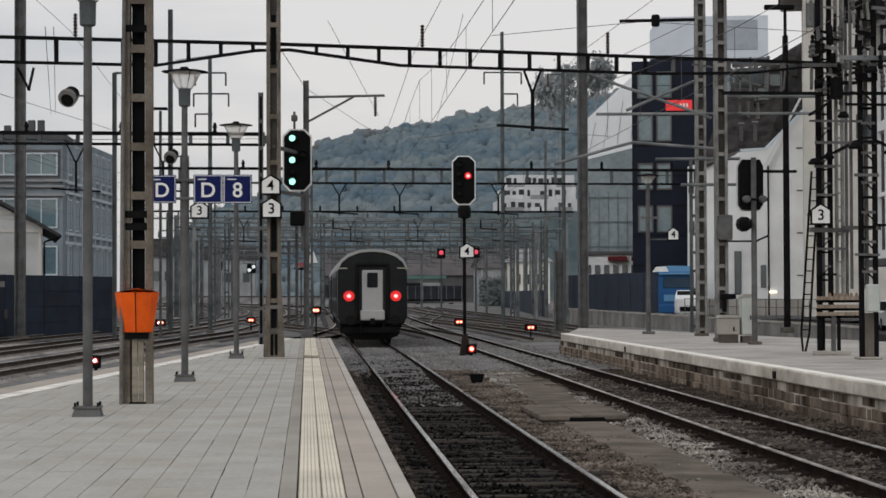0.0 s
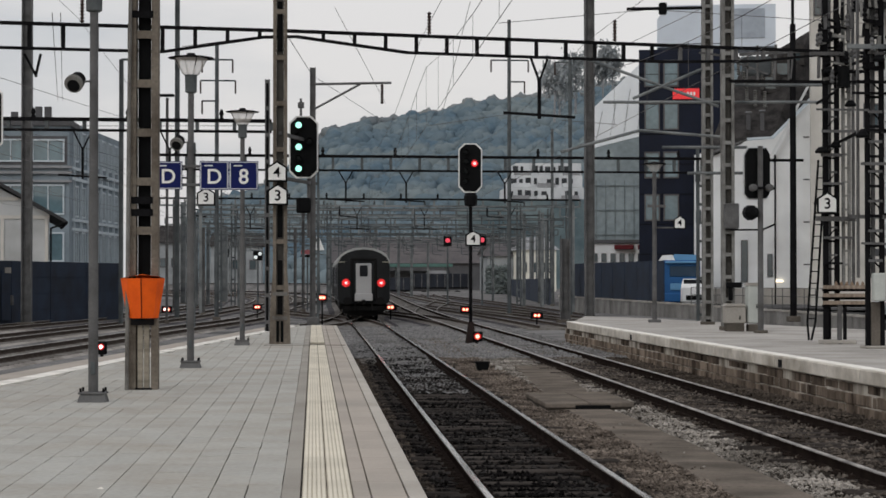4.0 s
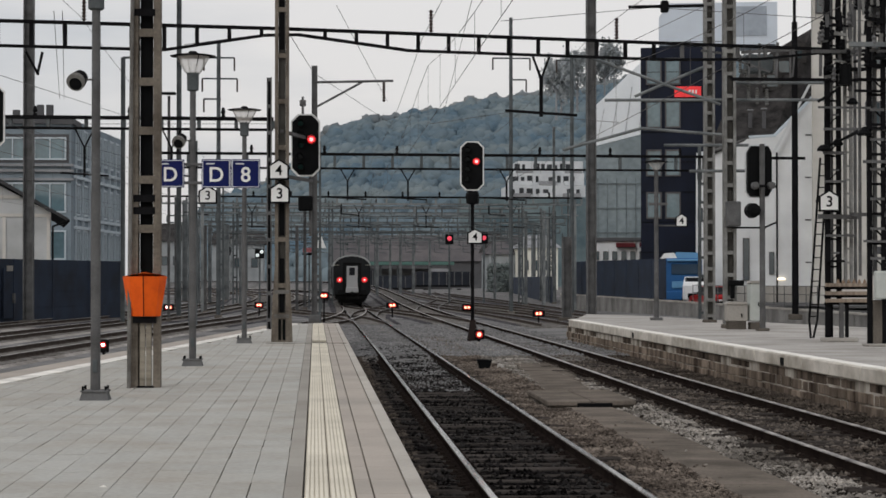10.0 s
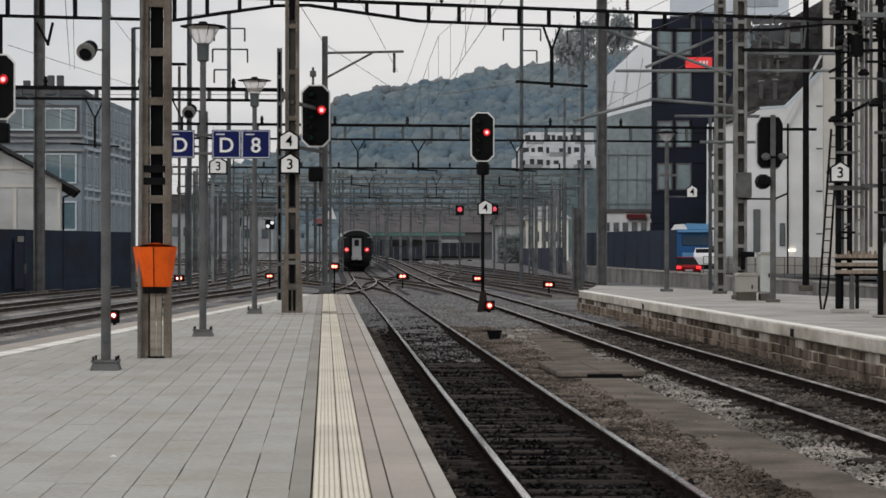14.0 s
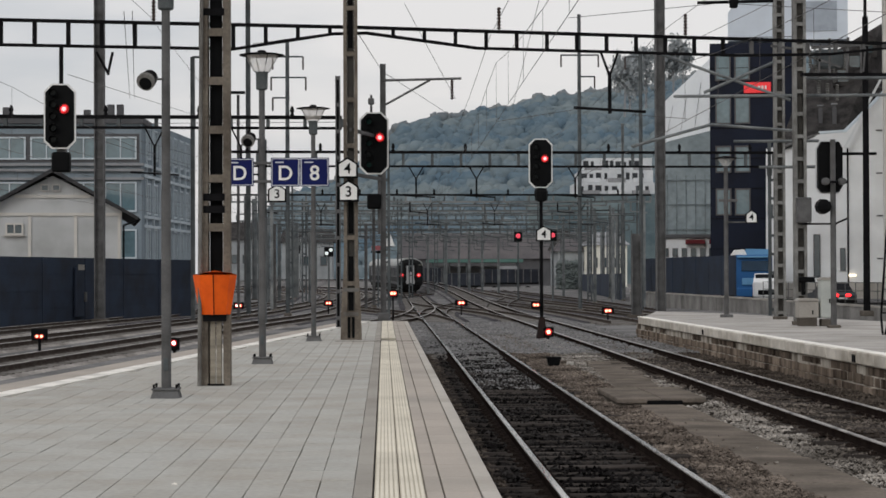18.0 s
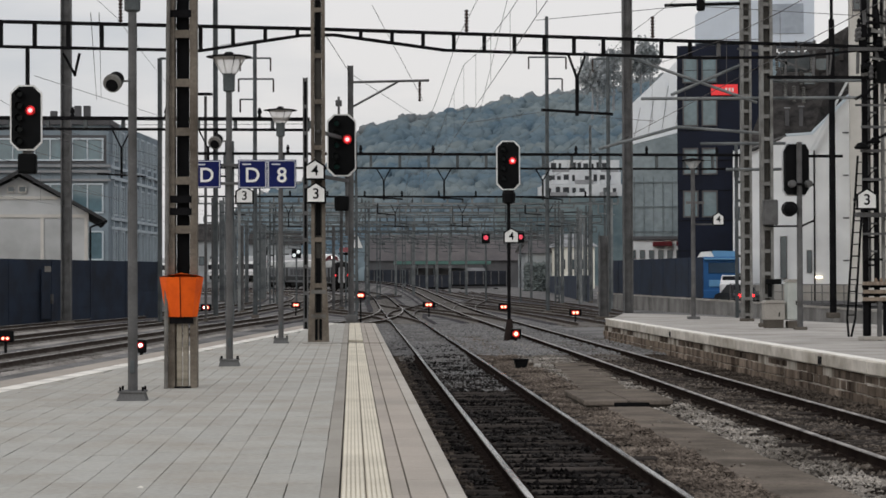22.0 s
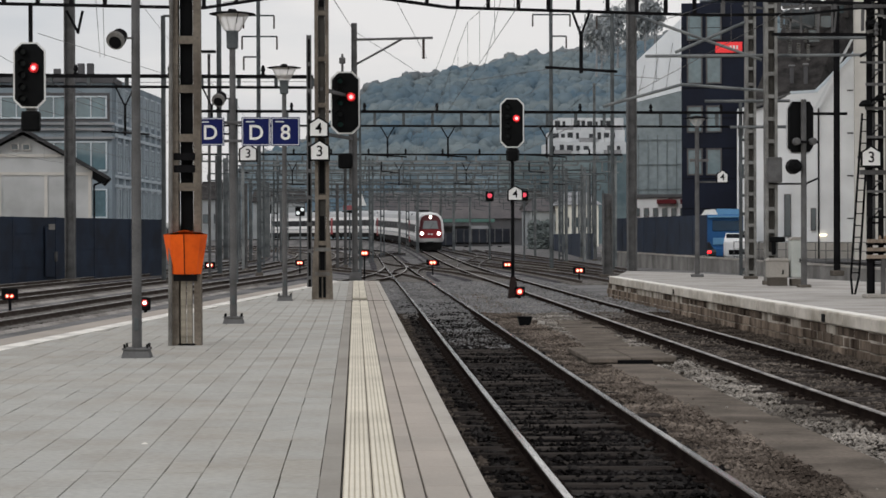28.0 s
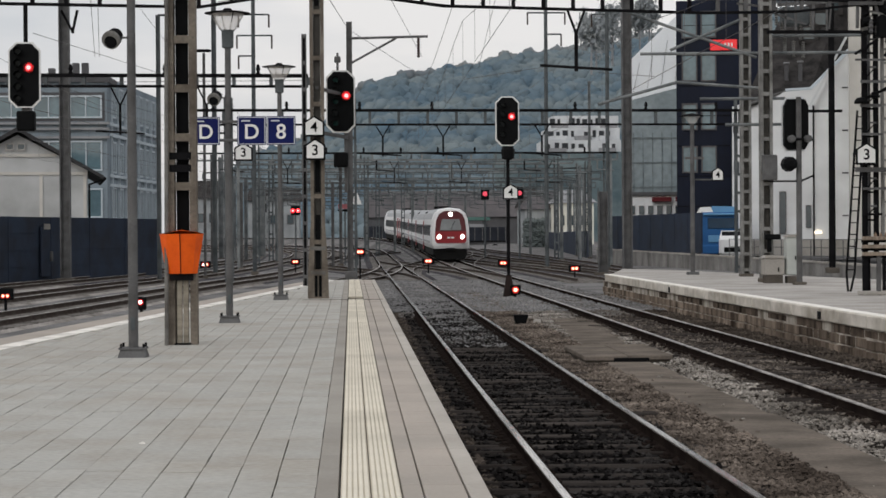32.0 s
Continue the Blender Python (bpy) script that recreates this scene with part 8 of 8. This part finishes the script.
def ic_car(nose, lit=None):
    """A tilting-train car; a nose, where it has one, looks to -y."""
    L = 22.5
    lab = ("white tilting-train end car with a red nose and " + ("lit headlights" if lit is M_HEAD else "unlit lamps")) if nose else "white tilting-train car with a dark window band"
    th = thing("train_car", (0, 0, 0), lab, "train coach", "cars of the arriving train")
    y0 = -L / 2 + (2.6 if nose else 0.1)
    part("body", MB().prism(ic_profile(), y0, L / 2 - 0.1), M_ICWHITE, th)
    rf = [(x * 1.008, z + 0.012) for x, z in ic_profile()[4:11]]
    part("roof", MB().prism(rf, y0 + 0.3, L / 2 - 0.12), M_ICGREY, th, "grey roof")
    for s in (-1, 1):
        part("window_band", MB().prism([(s * 1.425, 1.76), (s * 1.425, 2.1), (s * 1.385, 2.52), (s * 1.28, 2.52), (s * 1.28, 1.76)], y0 + 0.4, L / 2 - 0.5), M_DARKPANE, th, "dark glazed band")
        part("door", MB().box(s * 1.40, L / 2 - 2.2, 1.72, 0.06, 0.95, 2.2, 0.03), M_ICRED, th, "red passenger door")
        part("sill_stripe", MB().box(s * 1.415, (y0 + L / 2) / 2, 1.30, 0.02, L / 2 - y0 - 0.8, 0.16), M_ICGREY, th)
        for k in range(7):
            part("window_pillar", MB().box(s * 1.405, y0 + 2.2 + k * 2.5, 2.05, 0.05, 0.12, 0.70), M_UNDER, th)
    part("skirt", MB().box(0, 0, 0.62, 2.45, L - 2.6, 0.62, 0.06), M_UNDER, th, "dark skirt")
    part("bellows", MB().box(0, L / 2 + 0.05, 2.1, 2.3, 0.5, 2.9, 0.1), M_UNDER, th, "dark gangway bellows")
    wheelset(th, -7.8)
    wheelset(th, 7.8)
    if nose:
        secs = [(0.0, 0.94, 0.95), (0.07, 0.968, 0.972), (0.30, 0.975, 0.98), (0.9, 0.975, 0.98), (1.7, 0.99, 0.995), (2.61, 1.0, 1.0)]
        mb, n = MB(), len(ic_profile())
        v = []
        for dy, kx, kz in secs:
            v += [(x, -L / 2 + dy, z) for x, z in ic_profile(kx, kz)]
        f = [tuple(range(n))] + [(r * n + i, r * n + (i + 1) % n, (r + 1) * n + (i + 1) % n, (r + 1) * n + i) for r in range(len(secs) - 1) for i in range(n)]
        nz = part("nose", mb.add(v, f), M_ICWHITE, th, "rounded white nose", None, True)
        yf = -L / 2
        part("red_mask", MB().prism([(-1.02, 1.24), (1.02, 1.24), (1.15, 1.42), (1.14, 2.05), (-1.14, 2.05), (-1.15, 1.42)], yf - 0.05, yf + 0.1), M_ICRED, nz, "red nose panel")
        part("mask_frame", MB().prism([(-1.14, 2.05), (1.14, 2.05), (1.05, 2.85), (0.86, 3.25), (0.48, 3.46), (-0.48, 3.46), (-0.86, 3.25), (-1.05, 2.85)], yf - 0.046, yf + 0.1), mat("dark_red_surround", (0.125, 0.040, 0.044), 0.35, 0, 0.06), nz, "dark red windscreen surround")
        part("windscreen", MB().prism([(-0.80, 2.14), (0.80, 2.14), (0.64, 2.90), (-0.64, 2.90)], yf - 0.07, yf + 0.05), mat("pale_windscreen", (0.25, 0.27, 0.275), 0.1, 0, 0.1, 2, 6, 0.01, spec=1.0), nz, "sloping windscreen")
        part("wiper", MB().bar((0.0, yf - 0.09, 2.18), (0.3, yf - 0.09, 2.75), 0.03), M_UNDER, nz)
        for s in (-1, 1):
            part("headlight", MB().lathe([(0.16, 0.0), (0.14, -0.03), (0.005, -0.04)], (s * 0.85, yf - 0.05, 1.68), 16, "y"), lit, nz, "round headlight")
            part("emblem_bar", MB().box(s * 0.15, yf - 0.06, 1.62, 0.22, 0.03, 0.11), M_ICWHITE, nz)
        part("top_light", MB().lathe([(0.15, 0.0), (0.13, -0.03), (0.005, -0.04)], (0, yf - 0.05, 3.24), 16, "y"), lit, nz, "top lamp")
        part("coupler_flap", MB().box(0, yf - 0.02, 0.80, 0.7, 0.12, 0.22, 0.05), M_UNDER, nz, "dark coupler flap")
        part("snow_plough", MB().prism([(-1.05, 0.12), (1.05, 0.12), (1.18, 0.5), (1.2, 0.9), (-1.2, 0.9), (-1.18, 0.5)], yf + 0.1, yf + 0.6), M_UNDER, nz, "dark plough")
        part("pantograph_base", MB().box(0, 6, 3.82, 1.2, 2.0, 0.2, 0.05), M_UNDER, th)
    return th


# ---- street vehicles ----
def wheel(th, x, y, r, w=0.2):
    ty = part("wheel", MB().rod((x - w / 2, y, r), (x + w / 2, y, r), r, None, 16), M_UNDER, th)
    part("rim", MB().rod((x - w / 2 - 0.01, y, r), (x + w / 2 + 0.01, y, r), r * 0.6, None, 12), M_STEEL, ty)


def car(at, paint, label, lit, apart=0.68):
    """A hatchback; its rear looks to -y."""
    th = thing("car", at, label, "car")
    side = [(-2.0, 0.28), (2.05, 0.28), (2.1, 0.62), (1.95, 0.82), (1.05, 0.95), (-1.85, 0.98), (-2.05, 0.8)]
    body = MB()
    n = len(side)
    for s in (-0.86, 0.86):
        body.add([(s, y, z) for y, z in side], [tuple(range(n))])
    body.add([(-0.86, y, z) for y, z in side] + [(0.86, y, z) for y, z in side], [(i, (i + 1) % n, (i + 1) % n + n, i + n) for i in range(n)])
    part("body", body, paint, th)
    part("cabin", MB().add([(-0.78, -1.8, 0.96), (0.78, -1.8, 0.96), (0.78, 1.0, 0.94), (-0.78, 1.0, 0.94), (-0.6, -1.35, 1.44), (0.6, -1.35, 1.44), (0.6, 0.25, 1.44), (-0.6, 0.25, 1.44)], [(0, 1, 5, 4), (1, 2, 6, 5), (2, 3, 7, 6), (3, 0, 4, 7)]), M_DARKPANE, th, "dark windows")
    part("roof", MB().box(0, -0.55, 1.46, 1.24, 1.65, 0.06, 0.02), paint, th)
    part("bumper", MB().box(0, -2.05, 0.45, 1.7, 0.16, 0.24, 0.05), M_UNDER, th)
    for s in (-1, 1):
        part("tail_light", MB().box(s * apart, -2.03, 0.80, 0.3, 0.12, 0.16, 0.03), lit, th, "red tail light")
        for y in (-1.3, 1.35):
            wheel(th, s * 0.78, y, 0.31)
    part("number_plate", MB().box(0, -2.14, 0.62, 0.5, 0.02, 0.11), M_WHITE, th, "white plate")
    return th


M_TRUCKBLUE = mat("blue_truck_paint", (0.026, 0.105, 0.27), 0.4, 0, 0.08, 1, 10, 0.02)
M_TRUCKPALE = mat("pale_blue_truck_paint", (0.13, 0.30, 0.50), 0.4, 0, 0.08, 1, 10, 0.02)
truck = thing("lorry", (26.34, 142, 0.12), "blue lorry with a white roof deflector parked on the street", "lorry", rz=-10.5)
truck.scale = (1.11, 1.11, 1.22)
part("cab", MB().box(0, 0, 1.65, 2.45, 2.0, 2.3, 0.12), M_TRUCKBLUE, truck)
part("windscreen", MB().box(0.12, -1.01, 2.15, 1.7, 0.06, 0.62, 0.03), mat("blue_tinted_windscreen", (0.02, 0.05, 0.09), 0.2, 0, 0.1, spec=0.4), truck)
part("sun_visor", MB().box(0.1, -1.12, 2.68, 2.2, 0.26, 0.12, 0.03), M_TRUCKPALE, truck)
part("roof_deflector", MB().prism([(-1.55, 2.62), (-0.35, 2.75), (-0.55, 3.12), (-1.2, 3.08)], -0.9, 0.9), M_WHITE, truck, "white roof deflector")
part("high_roof", MB().prism([(-0.6, 2.78), (1.2, 2.78), (1.1, 3.12), (-0.45, 3.16)], -0.7, 0.9), M_TRUCKPALE, truck, "pale blue raised roof")
part("grille", MB().box(0.1, -1.03, 1.25, 1.6, 0.06, 0.4, 0.03), M_TRUCKPALE, truck, "pale blue grille panel")
part("bumper", MB().box(0, -1.05, 0.62, 2.4, 0.2, 0.5, 0.05), M_TRUCKBLUE, truck)
part("load_box", MB().box(0, 3.2, 1.9, 2.4, 4.0, 2.3, 0.05), M_TRUCKBLUE, truck)
part("mirror", MB().box(-1.42, -0.9, 1.9, 0.2, 0.12, 0.5, 0.03).box(1.42, -0.9, 1.9, 0.2, 0.12, 0.5, 0.03), M_BLACK, truck)
for x in (-1.05, 1.05):
    for y in (-0.2, 3.6):
        wheel(truck, x, y, 0.48, 0.3)
van = thing("van", (26.05, 136, 0.12), "small white van parked before the lorry", "van", rz=-10.5)
van.scale = (1.07, 1.07, 1.07)
part("body", MB().box(0.1, 0, 0.95, 1.75, 3.6, 1.15, 0.15), M_ICWHITE, van)
part("cabin", MB().add([(-0.75, -1.5, 1.5), (0.95, -1.5, 1.5), (0.95, 1.6, 1.5), (-0.75, 1.6, 1.5), (-0.62, -1.0, 1.95), (0.82, -1.0, 1.95), (0.82, 1.4, 1.95), (-0.62, 1.4, 1.95)], [(0, 1, 5, 4), (1, 2, 6, 5), (2, 3, 7, 6), (3, 0, 4, 7), (4, 5, 6, 7)]), M_ICWHITE, van)
part("windscreen", MB().bar((-0.6, -1.32, 1.72), (0.8, -1.32, 1.72), 0.05, 0.36), M_DARKPANE, van)
part("front_grille", MB().box(0.1, -1.82, 0.75, 1.1, 0.06, 0.3, 0.02), M_BLACK, van)
for x in (-0.7, 0.9):
    for y in (-1.15, 1.15):
        wheel(van, x, y, 0.34)
red_car = car((27, 80, 0.12), mat("red_car_paint", (0.30, 0.014, 0.016), 0.3, 0, 0.05), "small red hatchback driving down the street", M_RED_SOFT)
grey_car = car((27, 70, 0.12), mat("dark_car_paint", (0.05, 0.055, 0.06), 0.3, 0, 0.05), "dark grey hatchback with lit tail lights on the street", M_RED_SOFT, 0.36)

M_TAILOFF = mat("unlit_tail_light", (0.16, 0.015, 0.015), 0.3)
white_car = car((29.5, 100, 0.12), mat("white_car_paint", (0.74, 0.75, 0.76), 0.3, 0, 0.04), "white hatchback parked before the office block", M_TAILOFF)
silver_car = car((28.95, 95.4, 0.12), mat("silver_car_paint", (0.42, 0.43, 0.44), 0.3, 0.2, 0.04), "silver hatchback parked before the office block", M_TAILOFF)
for c in (white_car, silver_car):
    c.matrix_basis = pose(*c.matrix_basis.translation, 0, 0, -5.7)

first = coach()
first.scale = (1, 1, 0.955)
short = coach(14.6, 5, "short grey luggage van with dark end walls")
short.scale = (1, 1, 0.955)
coaches = [first, short]
for c in coaches[1:]:
    for o in c.children_recursive:
        if o.name.startswith("tail_light") or o.name.startswith("lamp_ring") or o.name.startswith("hot_core"):
            o.data = o.data.copy()
            o.data.materials[0] = M_LENS_OFF
head = ic_car(True, M_HEAD)
mid = ic_car(False)
tail = ic_car(True, M_LENS_OFF)
for o in tail.children_recursive:
    o.data.transform(Matrix.Rotation(math.pi, 4, "Z"))  # its nose looks backwards
cars = [head, mid] + [copy_thing(mid, pose(0, 0, 0)) for _ in range(2)] + [tail]
for c in cars:
    c.scale = (1.02, 1, 1.08)


def measured(way):
    """Running length along a way, counted from y = 0."""
    s, out = way[0][1], []
    for k, (x, y) in enumerate(way):
        if k:
            s += math.hypot(x - way[k - 1][0], y - way[k - 1][1])
        out.append((s, x, y))
    return out


def on_way(table, s):
    for (sa, xa, ya), (sb, xb, yb) in zip(table, table[1:]):
        if s <= sb or sb == table[-1][0]:
            t = (s - sa) / (sb - sa)
            return Vector((xa + (xb - xa) * t, ya + (yb - ya) * t, 0))


def placed(table, s, lift, half=8.3):
    """The pose of a car whose middle is at s; its -y end looks back along the way."""
    a, b = on_way(table, s - half), on_way(table, s + half)
    m, d = (a + b) / 2, b - a
    za, zb = lift(a.y), lift(b.y)
    return pose(m.x, m.y, (za + zb) / 2, math.degrees(math.atan2(zb - za, 2 * half)), 0, math.degrees(math.atan2(-d.x, d.y)))


def glide(rows, t):
    """A value between keyed values, with even slopes."""
    ts, vs = [r[0] for r in rows], [r[1] for r in rows]
    n = len(rows)
    sl = [(vs[min(i + 1, n - 1)] - vs[max(i - 1, 0)]) / (ts[min(i + 1, n - 1)] - ts[max(i - 1, 0)]) for i in range(n)]
    for i in range(n - 1):
        if t <= ts[i + 1]:
            h = ts[i + 1] - ts[i]
            u = (t - ts[i]) / h
            return (2 * u ** 3 - 3 * u ** 2 + 1) * vs[i] + (u ** 3 - 2 * u ** 2 + u) * h * sl[i] + (-2 * u ** 3 + 3 * u ** 2) * vs[i + 1] + (u ** 3 - u ** 2) * h * sl[i + 1]
    return vs[-1]


LEAVING = [(0, 80), (3, 99.5), (6, 121), (9, 143.5), (12, 168), (14, 186), (17, 211), (18, 221), (19, 231), (20, 241), (21, 252), (22, 262.5), (23, 272), (24, 282), (24.5, 287), (27, 324), (32, 425)]
ARRIVING = [(0, 760), (10, 552), (17, 398), (20, 327.5), (20.5, 317.5), (21.5, 303), (22.5, 290), (23, 283), (24, 266), (27, 220), (28, 205.5), (29, 191), (30, 177), (31, 163), (32, 149.3)]
STREET_RED = [(0, 40), (4, 82), (6, 97.5), (7, 102.3), (8, 106.5), (9, 112.4), (10, 116.8), (11, 120.5), (12, 122.6), (13, 124), (14, 125.6), (17, 131), (20, 140), (24, 150), (32, 170)]
STREET_GREY = [(0, 22), (10, 66), (14, 90), (17, 106.3), (18, 109.4), (21, 118.4), (22.5, 121.3), (23, 122.2), (23.5, 123.4), (24, 124.8), (24.5, 125.9), (26.5, 127.6), (28, 131), (32, 142)]


def motions():
    a, b = measured(WAY_A), measured(WAY_B)
    times = [0.5 * k for k in range(65)]
    for k, c in enumerate(coaches):
        walk(c, [(t, placed(a, glide(LEAVING, t) + (12, 31.6)[k], rise, (8.3, 5.0)[k])) for t in times])
    for k, c in enumerate(cars):
        walk(c, [(t, placed(b, glide(ARRIVING, t) + 11.25 + 22.8 * k, bank)) for t in times])
    for c, rows, off in ((red_car, STREET_RED, 26.2), (grey_car, STREET_GREY, 26.55)):
        walk(c, [(t, pose(1.05 * (off - (glide(rows, t) - 91.4) * 0.11 + max(0.0, glide(rows, t) - 129) * 0.12), 1.05 * glide(rows, t), 0.12, 0, 0, 6.3)) for t in times])
    # the signal's lamps: those that go out sink behind their lenses, the one that comes on steps forward
    for o in lamps_a[:3]:
        p = o.matrix_basis.translation.copy()
        walk(o, [(0, pose(*p)), (8.8, pose(*p)), (8.9, pose(p.x, 0.02, p.z)), (32, pose(p.x, 0.02, p.z))])
    for o in shunt_white:
        p = o.matrix_basis.translation.copy()
        walk(o, [(0, pose(*p)), (30.2, pose(*p)), (30.4, pose(p.x, 0.05, p.z)), (32, pose(p.x, 0.05, p.z))])
    for o, y in zip(shunt_red, (-0.012, -0.012, -0.046, -0.046)):
        p = o.matrix_basis.translation.copy()
        walk(o, [(0, pose(*p)), (30.6, pose(*p)), (30.8, pose(p.x, y, p.z)), (32, pose(p.x, y, p.z))])
    o = lamps_a[3]
    p = o.matrix_basis.translation.copy()
    walk(o, [(0, pose(p.x, 0.02, p.z)), (9.2, pose(p.x, 0.02, p.z)), (9.3, pose(*p)), (32, pose(*p))])


motions()
